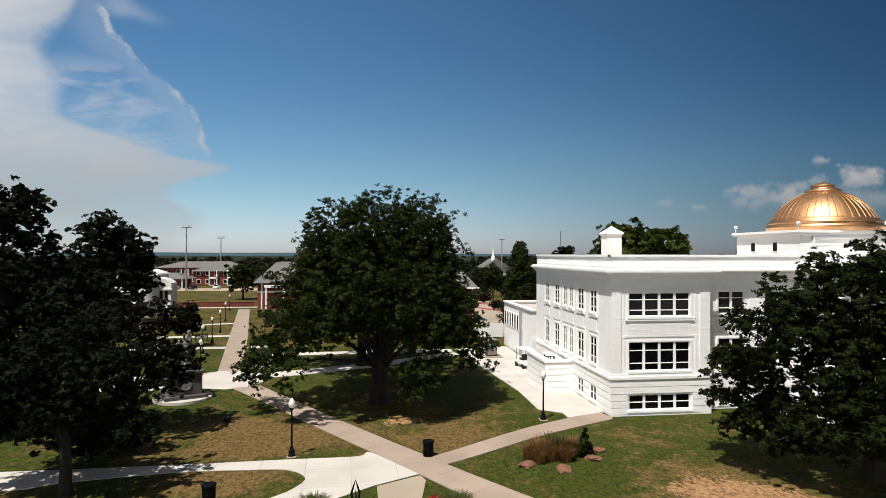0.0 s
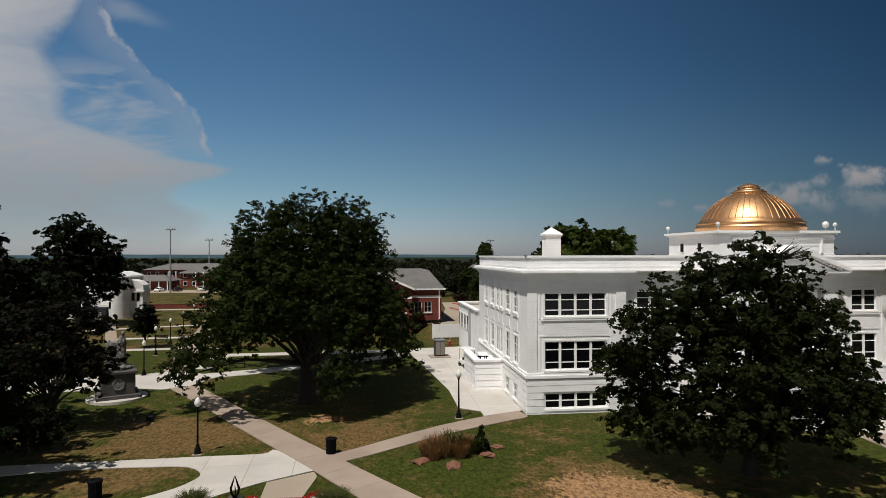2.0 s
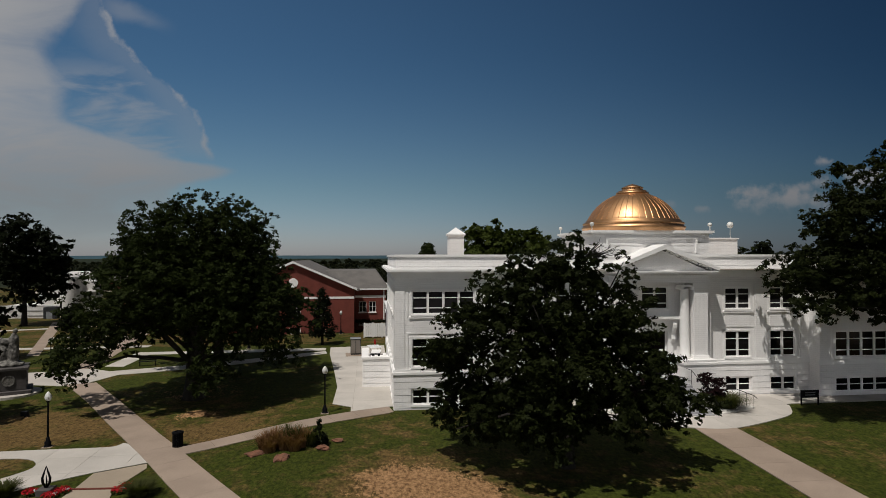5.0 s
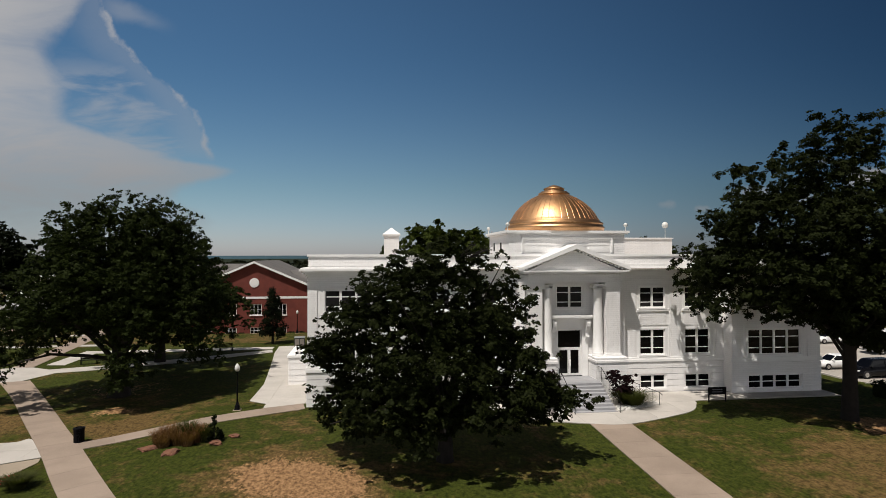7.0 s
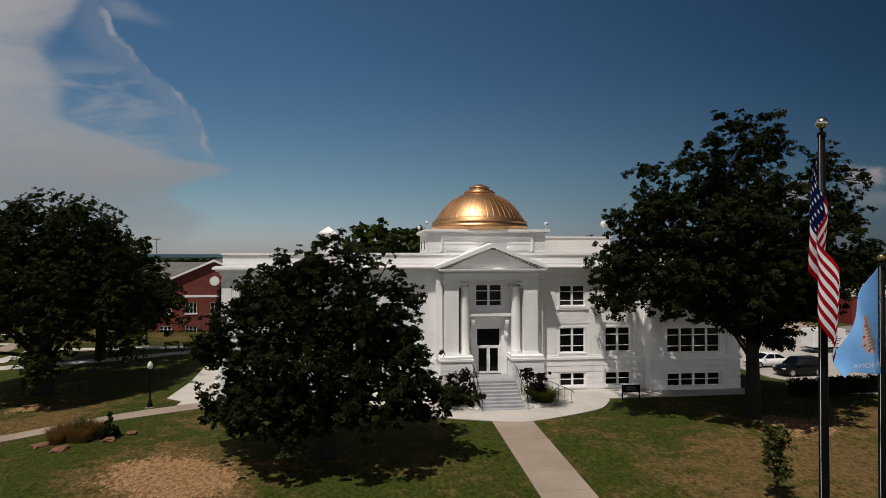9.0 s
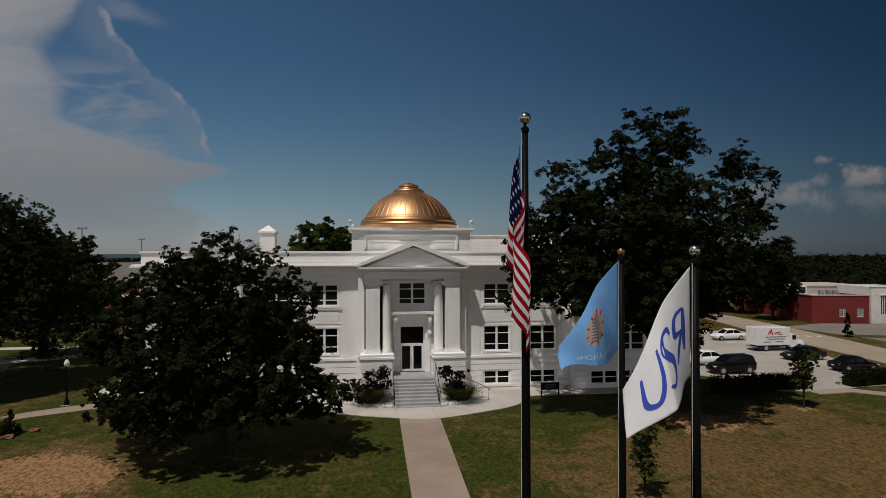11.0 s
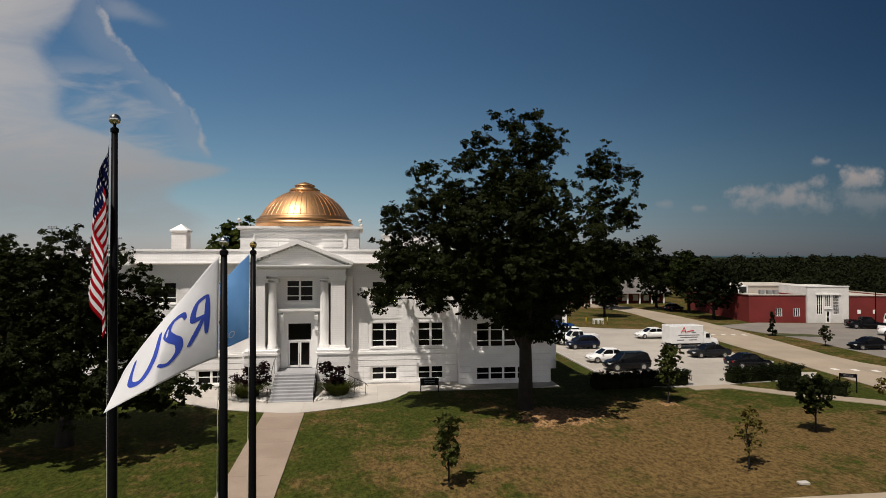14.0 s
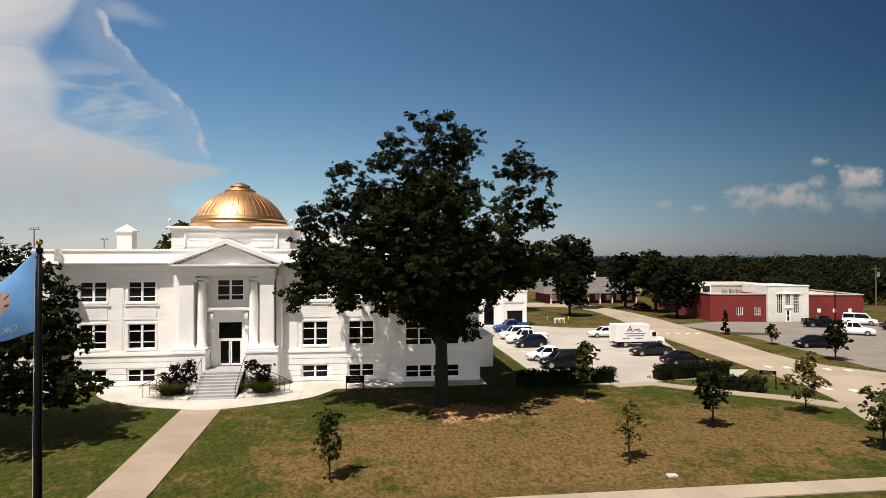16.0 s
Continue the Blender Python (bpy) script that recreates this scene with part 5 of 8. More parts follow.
    # entablature, dentils and pediment
    X0, X1, YF = CX - 3.75, CX + 3.75, 40.82
    part("architrave", boxes((X0, YF, 8.96, X1, 42.6, 9.12), (X0 + 0.05, YF + 0.05, 9.12, X1 - 0.05, 42.6, 9.42)), "white", ob)
    part("entablature_moulding", boxes((X0 - 0.08, YF - 0.08, 9.42, X1 + 0.08, 42.6, 9.5)), "trim", ob)
    for k in range(30):
        u = X0 + 0.08 + k * (X1 - X0 - 0.3) / 29
        part("dentil", boxes((u, YF - 0.14, 9.5, u + 0.16, YF - 0.02, 9.64)), "trim", ob)
    part("cornice", boxes((X0 - 0.38, YF - 0.42, 9.64, X1 + 0.38, 42.6, 9.78), (X0 - 0.45, YF - 0.5, 9.78, X1 + 0.45, 42.6, 9.88)), "trim", ob)
    part("tympanum", prism(bmesh.new(), [(X0 + 0.1, 9.88), (X1 - 0.1, 9.88), (CX, 11.42)], YF + 0.05, 43.0), "white", ob)
    for s in (-1, 1):
        e = CX + s * 4.3
        part("raking_cornice", prism(bmesh.new(), [(e, 9.88), (e, 10.12), (CX, 11.88), (CX, 11.52)], YF - 0.5, 43.0), "trim", ob)
        for k in range(14):
            t = (k + 0.8) / 15
            px, pz = e + (CX - e) * t - 0.07, 9.74 + (11.38 - 9.74) * t
            part("dentil", boxes((px, YF - 0.12, pz, px + 0.17, YF + 0.06, pz + 0.14)), "trim", ob)
    part("roof", prism(bmesh.new(), [(CX - 4.2, 9.9), (CX + 4.2, 9.9), (CX, 11.8)], 43.0, 44.5), "trim", ob)
    # doorway
    bm = boxes((32.05, 42.03, 1.55, 32.5, 42.15, 5.2), (34.5, 42.03, 1.55, 34.95, 42.15, 5.2), (32.05, 42.03, 5.2, 34.95, 42.15, 5.75), (31.8, 41.57, 6.06, 35.2, 42.15, 6.18), (31.7, 41.45, 6.18, 35.3, 42.15, 6.36), (31.9, 41.95, 5.75, 35.1, 42.15, 6.06))
    parts("door_surround", bm, "trim", ob)
    for u in (31.98, 34.72):
        prof = [(42.01, 4.4), (41.91, 4.4), (41.83, 4.6), (41.87, 4.95), (41.73, 5.25), (41.59, 5.5), (41.55, 5.75), (41.61, 5.98), (42.01, 6.02)]
        br = bmesh.new()
        ends = [[br.verts.new((q, py, pz)) for py, pz in prof] for q in (u, u + 0.3)]
        br.faces.new(ends[0]), br.faces.new(ends[1][::-1])
        for k in range(len(prof)):
            j = (k + 1) % len(prof)
            br.faces.new((ends[0][j], ends[0][k], ends[1][k], ends[1][j]))
        part("bracket", br, "trim", ob)
    part("door_frame", boxes((32.5, 42.25, 1.55, 32.6, 42.37, 5.2), (34.4, 42.25, 1.55, 34.5, 42.37, 5.2), (32.6, 42.25, 5.1, 34.4, 42.37, 5.2), (32.6, 42.25, 3.66, 34.4, 42.37, 3.78)), "trim", ob)
    for s in (-1, 1):
        a, b = (32.62, 33.48) if s < 0 else (33.52, 34.38)
        leaf = part("door", boxes((a, 42.27, 1.57, a + 0.1, 42.35, 3.66), (b - 0.1, 42.27, 1.57, b, 42.35, 3.66), (a + 0.1, 42.27, 1.57, b - 0.1, 42.35, 1.74), (a + 0.1, 42.27, 3.56, b - 0.1, 42.35, 3.66)), "trim", ob, "white-framed glass door, closed")
        part("pane", boxes((a + 0.1, 42.3, 1.74, b - 0.1, 42.32, 3.56)), "glass", leaf)
        part("handle", boxes((33.5 + s * 0.1 - 0.02, 42.19, 2.3, 33.5 + s * 0.1 + 0.02, 42.25, 2.85)), "trim", leaf)
    part("transom_pane", boxes((32.6, 42.3, 3.78, 34.4, 42.32, 5.1)), "glass", ob)
    window(ob, "x", 42.15, 32.45, 34.58, 6.9, 8.62, 2, BARS, "blind")
    # attic, dome and lantern
    A0, A1, AY0, AY1 = CX - 4.75, CX + 4.75, 42.55, 50.2
    part("attic", boxes((A0, AY0, 10.0, A1, AY1, 12.72)), "white", ob)
    part("attic_cap", boxes((A0 - 0.2, AY0 - 0.2, 12.72, A1 + 0.2, AY1 + 0.2, 12.82), (A0 - 0.3, AY0 - 0.3, 12.82, A1 + 0.3, AY1 + 0.3, 13.0)), "trim", ob)
    bm = boxes((A0 - 0.05, AY0 - 0.05, 10.1, A1 + 0.05, AY1, 11.2), (A0 + 1.35, AY0 - 0.04, 11.3, A0 + 3.0, AY0 + 0.1, 11.75), (A1 - 3.0, AY0 - 0.04, 11.3, A1 - 1.35, AY0 + 0.1, 11.75), (A0 + 1.0, AY0 - 0.12, 11.25, A0 + 1.14, AY0 + 0.1, 12.5), (A1 - 1.14, AY0 - 0.12, 11.25, A1 - 1.0, AY0 + 0.1, 12.5), (A0 + 1.0, AY0 - 0.14, 12.36, A1 - 1.0, AY0 + 0.1, 12.5), (A0 + 1.35, AY0 - 0.05, 11.86, A1 - 1.35, AY0 + 0.1, 11.95))
    parts("attic_moulding", bm, "trim", ob)
    for y in (44.9, 47.6):
        w = part("attic_window", boxes((A0 - 0.05, y, 11.35, A0 + 0.02, y + 0.62, 12.15)), "trim", ob)
        part("pane", boxes((A0 - 0.065, y + 0.06, 11.41, A0 - 0.04, y + 0.56, 12.09)), "glass", w)
    dome = part("dome", lathe(bmesh.new(), [(4.1, 13.0), (4.1, 13.22), (4.16, 13.26), (4.16, 13.4), (4.04, 13.44), (4.04, 13.62), (4.1, 13.66), (4.02, 13.76), (3.82, 13.8), (3.86, 13.9), (3.72, 13.98), (3.58, 14.2), (3.3, 14.65), (2.92, 15.1), (2.45, 15.52), (1.95, 15.85), (1.5, 16.08), (1.2, 16.2)], 64, (CX, 46.0, 0)), "gold", ob, "gilded copper dome", smooth=True)
    for k in range(44):
        a = 2 * math.pi * k / 44
        pts = [(CX + r * math.cos(a), 46.0 + r * math.sin(a), z) for r, z in ((3.72, 13.98), (3.58, 14.2), (3.3, 14.65), (2.92, 15.1), (2.45, 15.52), (1.95, 15.85), (1.25, 16.18))]
        part("rib", tube(bmesh.new(), pts, [0.026, 0.026, 0.025, 0.023, 0.021, 0.018, 0.015], 6), "gold", dome)
    part("lantern", lathe(bmesh.new(), [(1.2, 16.1), (1.3, 16.18), (1.32, 16.32), (1.16, 16.36), (1.12, 16.46), (0.84, 16.5), (0.82, 16.64), (0.9, 16.68), (0.86, 16.74), (0.3, 16.98), (0.12, 17.0), (0.0, 17.08)], 40, (CX, 46.0, 0)), "gold", dome, smooth=True)
    for x, y in ((A0 - 0.1, AY0), (A1 + 0.1, AY0), (A0 - 0.1, AY1), (A1 + 0.1, AY1)):
        fin = part("finial", lathe(bmesh.new(), [(0.035, 12.9), (0.035, 13.32), (0.07, 13.33), (0.14, 13.38), (0.17, 13.48), (0.13, 13.58), (0.05, 13.63), (0, 13.64)], 14, (x, y, 0)), "globe", ob, "white ball ornament", smooth=True)
    part("penthouse", boxes((40.6, 55.6, 10.0, 49.2, 58.6, 12.75), (40.5, 55.5, 12.75, 49.3, 58.7, 12.88)), "white", ob)
    part("penthouse_ball", lathe(bmesh.new(), [(0.03, 12.8), (0.03, 13.86), (0.1, 13.88), (0.26, 13.98), (0.34, 14.2), (0.26, 14.44), (0.1, 14.54), (0, 14.56)], 16, (48.6, 55.9, 0)), "globe", ob, "white ball on a thin rod", smooth=True)
    # chimney with a pyramid cap
    ch = part("chimney", boxes((19.33, 55.93, 10.0, 20.77, 57.37, 12.95), (19.27, 55.87, 12.95, 20.83, 57.43, 13.05)), "white", ob)
    bm = bmesh.new()
    lathe(bm, [(1.22, 13.05), (1.22, 13.2), (0.0, 13.86)], 4)
    bmesh.ops.rotate(bm, verts=bm.verts, cent=(0, 0, 0), matrix=Matrix.Rotation(radians(45), 3, "Z"))
    bmesh.ops.translate(bm, verts=bm.verts, vec=(20.05, 56.65, 0))
    part("chimney_cap", bm, "trim", ch)
    # raised side terrace
    bm = bmesh.new()
    wall(bm, "x", 48.7, 0.3, 11.1, 13.4, -0.3, 2.55), box(bm, 11.1, 49.0, -0.3, 11.4, 54.0, 2.55), box(bm, 11.4, 49.0, -0.3, 13.4, 54.0, 1.9)
    part("side_terrace", bm, "white", ob)
    for k in range(5):
        part("stone_course", boxes((11.04, 48.64, -0.1 + k * 0.5, 13.34, 48.7, 0.32 + k * 0.5), (11.04, 48.7, -0.1 + k * 0.5, 11.1, 54.0, 0.32 + k * 0.5)), "white", ob)
    part("coping", boxes((10.95, 48.55, 2.4, 13.4, 49.1, 2.58), (10.95, 49.1, 2.4, 11.55, 54.0, 2.58)), "trim", ob)
    # front steps and landing
    for k in range(9):
        part("step", soft(boxes((31.95, 36.55 + k * 0.36, 0.0, 35.05, 40.6, 0.16 + k * 0.172)), 0.012), "step", ob)
    part("landing", boxes((31.95, 39.75, 0.0, 35.05, 42.6, 1.55)), "step", ob)
    part("door_mat", boxes((32.5, 42.0, 1.55, 34.5, 42.45, 1.57)), "awning", ob)
    return ob


hall()


# ---- small works on the lawns ----
def street_lamp(x, y, height=3.3):
    ob = thing("street_lamp", x, y, ground_z(x, y), 0, "black cast-iron lamp post with a white acorn globe", "street lamp", "lamp posts")
    k = height / 3.3
    part("footing", soft(boxes((-0.27, -0.27, -0.15, 0.27, 0.27, 0.045)), 0.02), "tan", ob, "small square concrete footing")
    part("base", lathe(bmesh.new(), [(0.24, -0.1), (0.24, 0.06), (0.2, 0.1), (0.17, 0.16), (0.19, 0.3), (0.12, 0.38), (0.1, 0.55), (0.07, 0.6)], 12), "black", ob, smooth=True)
    part("pole", lathe(bmesh.new(), [(0.06, 0.58), (0.055, 1.5), (0.045, 2.62 * k), (0.08, 2.66 * k), (0.1, 2.76 * k)], 10), "black", ob, smooth=True)
    part("globe", lathe(bmesh.new(), [(0.11, 2.76 * k), (0.17, 2.86 * k), (0.19, 2.98 * k), (0.16, 3.12 * k), (0.09, 3.22 * k), (0.05, 3.28 * k), (0.0, 3.32 * k)], 16), "globe", ob, "white frosted acorn globe", smooth=True)
    return ob


for x, y in ((-7.43, 36.57), (8.53, 40.7), (-18.3, 59.0), (-21.1, 70.5), (-22.2, 79.0), (-23.5, 88.7), (-26.0, 103.0), (-2.6, 71.8), (7.6, 84.3), (-29.5, 122.0)):
    street_lamp(x, y)


def litter_bin(x, y):
    ob = thing("litter_bin", x, y, ground_z(x, y) + 0.05, 0, "round black slatted litter bin with a flared rim", "bin", "litter bins")
    part("liner", lathe(bmesh.new(), [(0.24, 0.0), (0.25, 0.78)], 16), "black", ob)
    bm = bmesh.new()
    for z, r in ((0.04, 0.29), (0.42, 0.29), (0.8, 0.33)):
        lathe(bm, [(r - 0.03, z - 0.03), (r, z - 0.03), (r, z + 0.03), (r - 0.03, z + 0.03)], 20)
    parts("hoop", bm, "black", ob)
    me = mesh_of("slat", boxes((-0.02, 0.275, 0.0, 0.02, 0.295, 0.84)), "black")
    for k in range(24):
        part("slat", me, None, ob, at=pose(0, 0, 0, 0, 0, 15 * k))
    part("lid", lathe(bmesh.new(), [(0.34, 0.82), (0.34, 0.86), (0.2, 0.9), (0.16, 0.84)], 20), "black", ob)


litter_bin(0.27, 35.6), litter_bin(-10.4, 30.4)


def boulder(x, y, sx, sy, sz, seed, label="flat reddish sandstone boulder beside the reed bed"):
    bm = bmesh.new()
    bmesh.ops.create_icosphere(bm, subdivisions=3, radius=1)
    for v in bm.verts:
        k = 0.86 + 0.42 * noise.noise(v.co * 1.3 + Vector((seed * 3.1, 0, 0))) + 0.16 * noise.noise(v.co * 3.6 + Vector((0, seed, 0)))
        v.co = Vector((v.co.x * sx * k, v.co.y * sy * k, max(min(v.co.z, 0.55), -0.5) * sz * k))
    ob = tagged(new("boulder", mesh_of("boulder", bm, "rock")), label, "rock", "boulders")
    ob.matrix_basis = pose(x, y, ground_z(x, y) + 0.07, 4 * math.sin(seed * 2.0), 5 * math.cos(seed * 1.7), 37 * seed)


boulder(5.3, 32.75, 0.6, 0.42, 0.15, 1), boulder(6.85, 31.6, 0.62, 0.45, 0.17, 2), boulder(8.95, 32.9, 0.55, 0.38, 0.18, 3), boulder(9.75, 34.2, 0.42, 0.34, 0.16, 4)


def reeds(name, x, y, radius, height, count, material, label, seed, category="grass clump", droop=0.35, parent=None, z=None):
    """A clump of arching blades."""
    rng = np.random.default_rng(seed)
    verts, faces = [], []
    for k in range(count):
        a, r = rng.uniform(0, 6.283), radius * rng.random() ** 0.7 * 0.55
        px, py = r * math.cos(a), r * math.sin(a)
        b = a + rng.normal(0, 0.7)
        h, out, w = height * rng.uniform(0.6, 1.15), radius * droop * rng.uniform(0.4, 1.6) * 1.6, 0.018 + 0.012 * rng.random()
        i = len(verts)
        for t in (0, 0.5, 0.85, 1.0):
            o = out * t * t
            cx, cy, cz = px + o * math.cos(b), py + o * math.sin(b), h * (t - 0.28 * t * t * droop)
            ww = w * (1.25 - t)
            verts += [(cx - ww * math.sin(b), cy + ww * math.cos(b), cz), (cx + ww * math.sin(b), cy - ww * math.cos(b), cz)]
        for t in range(3):
            faces.append((i + 2 * t, i + 2 * t + 1, i + 2 * t + 3, i + 2 * t + 2))
    me = bpy.data.meshes.new(name)
    me.from_pydata(verts, [], faces)
    me.materials.append(M[material])
    ob = tagged(new(name, me), label, category, "reed clumps")
    ob.location = (x, y, ground_z(x, y) if z is None else z)
    return ob


for k, (x, y, r, h) in enumerate(((5.7, 33.5, 0.5, 1.0), (6.2, 33.7, 0.55, 1.25), (6.8, 33.2, 0.5, 1.1), (7.1, 33.8, 0.6, 1.35), (7.7, 33.5, 0.55, 1.2), (8.2, 33.6, 0.5, 1.05), (7.4, 32.9, 0.45, 0.85), (6.0, 33.0, 0.45, 0.8))):
    reeds("reed_clump", x, y, r * 1.3, h * 0.86, 420, "tuft" if k in (3, 5) else "reed", "dry russet ornamental reeds in the lawn bed", 60 + k)
conifer("dwarf_spruce", 8.75, 33.5, 1.5, 0.5, 1600, "leaf_dark", "small dark dwarf spruce in the reed bed", 70, foot=0.05, size=0.06)

# flame sculpture with its flower bed
fl = thing("flame_sculpture", -3.7, 28.9, ground_z(-3.7, 28.9), 0, "black metal flame sculpture on a stone block", "sculpture")
fl.scale = (0.78, 0.78, 0.78)
part("plinth", soft(boxes((-0.42, -0.42, 0, 0.42, 0.42, 0.42)), 0.03), "stone", fl)
for s in (-1, 1):
    pts = [(s * 0.04, 0, 0.42), (s * 0.2, 0, 0.75), (s * 0.23, 0, 1.0), (s * 0.12, 0, 1.35), (s * 0.0, 0, 1.75)]
    part("flame_leaf", tube(bmesh.new(), pts, [0.05, 0.075, 0.07, 0.05, 0.015], 8), "black", fl, smooth=True)
part("flame_core", tube(bmesh.new(), [(0, 0, 0.42), (0.03, 0, 0.8), (0, 0, 1.2)], [0.03, 0.05, 0.01], 8), "black", fl, smooth=True)
reeds("reed_clump", -5.6, 28.9, 0.52, 0.68, 800, "tuft", "rounded green-gold grass clump by the plaza", 71, droop=0.6)
reeds("reed_clump", 0.8, 28.2, 0.58, 0.70, 900, "tuft", "rounded green-gold grass clump by the path", 72, droop=0.6)


def flowers(x, y, r, seed):
    rng = np.random.default_rng(seed)
    ob = thing("flower_patch", x, y, ground_z(x, y), 0, "low patch of red bedding flowers", "flowers", "flower patches")
    leaves("foliage", [(0, 0, 0.1)], [r], 500, 0.06, "leaf_young", ob, rng, 0.35)
    leaves("blossom", [(0, 0, 0.2)], [r], 360, 0.05, "petal", ob, rng, 0.35, "bright red blossoms")
    leaves("pale_blossom", [(r * 0.5, 0, 0.22)], [r * 0.5], 60, 0.04, "flag_white", ob, rng, 0.35, "white blossoms")


for k, (x, y) in enumerate(((-3.0, 28.95), (-3.3, 28.4), (-0.35, 28.7), (-0.1, 29.15), (-4.4, 28.9))):
    flowers(x, y, 0.36, 80 + k)
br = thing("brick_edging", -1.66, 29.2, ground_z(-1.66, 29.2), -4, "low red brick edging round the flower bed", "edging")
me = mesh_of("brick", soft(boxes((-0.1, -0.05, -0.05, 0.1, 0.05, 0.1)), 0.006), "brick")
for k in range(10):
    part("brick", me, None, br, at=pose(-1.05 + k * 0.215, 0, 0))

gl = thing("ground_light", -12.6, 43.93, ground_z(-12.6, 43.93), 10, "small black floodlight box on bare soil", "light")
part("housing", soft(boxes((-0.22, -0.16, 0.1, 0.22, 0.16, 0.42)), 0.02), "black", gl)
part("stand", boxes((-0.05, -0.05, -0.05, 0.05, 0.05, 0.1)), "black", gl)
tagged(new("stone_marker", mesh_of("stone_marker", soft(boxes((58.7, 17.85, 0.02, 59.2, 18.15, 0.14)), 0.02), "concrete")), "small pale stone marker in the lawn", "marker")


def bench(x, y, turn):
    ob = thing("bench", x, y, ground_z(x, y), turn, "dark park bench on the lawn", "bench", "benches")
    for k in range(3):
        part("seat_slat", boxes((-0.8, -0.2 + k * 0.15, 0.42, 0.8, -0.07 + k * 0.15, 0.46)), "black", ob)
    for k in range(3):
        part("back_slat", boxes((-0.8, 0.26, 0.52 + k * 0.14, 0.8, 0.3, 0.62 + k * 0.14)), "black", ob)
    for s in (-0.7, 0.7):
        part("leg", boxes((s - 0.03, -0.2, -0.05, s + 0.03, 0.3, 0.42), (s - 0.03, 0.24, 0.42, s + 0.03, 0.3, 0.92)), "black", ob)


bench(-24.0, 81.0, 10), bench(-10.5, 61.6, 15), bench(1.5, 68.2, 30)

# monument: stepped granite pedestal and a plain stone group
mo = thing("monument_pedestal", -17.5, 51.0, ground_z(-17.5, 51), 25, "square grey granite pedestal with a round bronze plaque", "pedestal")
part("footing", lathe(bmesh.new(), [(2.2, -0.1), (2.2, 0.14), (2.05, 0.18)], 32), "concrete", mo)
part("step", soft(boxes((-1.55, -1.55, 0.16, 1.55, 1.55, 0.45)), 0.03), "stone", mo)
part("die", soft(boxes((-1.2, -1.2, 0.45, 1.2, 1.2, 2.05)), 0.03), "stone", mo)
part("cap", soft(boxes((-1.35, -1.35, 2.05, 1.35, 1.35, 2.28)), 0.04), "stone", mo)
bm = lathe(bmesh.new(), [(0.45, 0), (0.45, 0.05), (0.38, 0.07), (0.36, 0.04), (0, 0.05)], 24)
bmesh.ops.rotate(bm, verts=bm.verts, cent=(0, 0, 0), matrix=Matrix.Rotation(radians(90), 3, "X"))
bmesh.ops.translate(bm, verts=bm.verts, vec=(0, -1.2, 1.25))
part("plaque", bm, "statue", mo, "round pale carved plaque")


def fused(name, bm, material):
    """One skin round overlapping lumps: a voxel remesh baked into plain mesh data."""
    me = mesh_of(name, bm, material, True)
    ob = new(name, me)
    mod = ob.modifiers.new("skin", "REMESH")
    mod.mode, mod.voxel_size, mod.use_smooth_shade = "VOXEL", 0.06, True
    deps = bpy.context.evaluated_depsgraph_get()
    out = bpy.data.meshes.new_from_object(ob.evaluated_get(deps))
    out.materials.clear()
    out.materials.append(M[material])
    bpy.data.objects.remove(ob)
    return out


bm = bmesh.new()
for cx, cy, cz, rx, ry, rz in ((0.28, 0, 1.1, 0.4, 0.38, 1.2), (0.32, 0, 2.1, 0.33, 0.3, 0.6), (0.4, -0.03, 2.85, 0.17, 0.18, 0.22), (-0.1, 0, 2.0, 0.45, 0.28, 0.3), (-0.5, 0.1, 0.95, 0.48, 0.4, 1.0), (-0.62, 0.1, 1.9, 0.26, 0.26, 0.45), (0, 0, 0.15, 1.0, 0.8, 0.3)):
    made = bmesh.ops.create_icosphere(bm, subdivisions=3, radius=1)["verts"]
    for v in made:
        k = 1 + 0.25 * noise.noise(v.co * 2.2 + Vector((cx * 3, cz, 0))) + 0.1 * noise.noise(v.co * 6)
        v.co = Vector((cx + v.co.x * rx * k, cy + v.co.y * ry * k, max(0.0, cz + v.co.z * rz * k)))
st = tagged(new("statue", fused("statue", bm, "statue")), "weathered pale stone statue on the granite pedestal", "statue")
st.matrix_basis = pose(-17.5, 51.0, ground_z(-17.5, 51) + 2.28, 0, 0, 10)


# ---- flagpoles ----
def flagpole(x, y, top, ball, finish, label):
    z = ground_z(x, y)
    ob = thing("flagpole", x, y, z, 0, label, "flagpole", "flagpoles")
    h = top - z
    part("pole", lathe(bmesh.new(), [(0.12, -0.1), (0.115, 1.0), (0.09, h * 0.6), (0.065, h - 0.35)], 14), "black", ob, smooth=True)
    part("collar", lathe(bmesh.new(), [(0.22, 0.0), (0.22, 0.06), (0.14, 0.12)], 16), "black", ob)
    part("truck", lathe(bmesh.new(), [(0.085, h - 0.38), (0.085, h - 0.3), (0.03, h - 0.26), (0.03, h - 0.15)], 12), "black", ob)
    part("ball", lathe(bmesh.new(), [(0, h - 0.22)] + [(ball * math.sin(a), h - 0.22 + ball * (1 - math.cos(a))) for a in [math.pi * k / 10 for k in range(1, 10)]] + [(0, h - 0.22 + 2 * ball)], 20), finish, ob, smooth=True)
    part("halyard", tube(bmesh.new(), [(-0.09, -0.05, 0.9), (-0.11, -0.05, h * 0.5), (-0.08, -0.05, h - 0.35)], 0.006, 4), "globe", ob)
    return ob


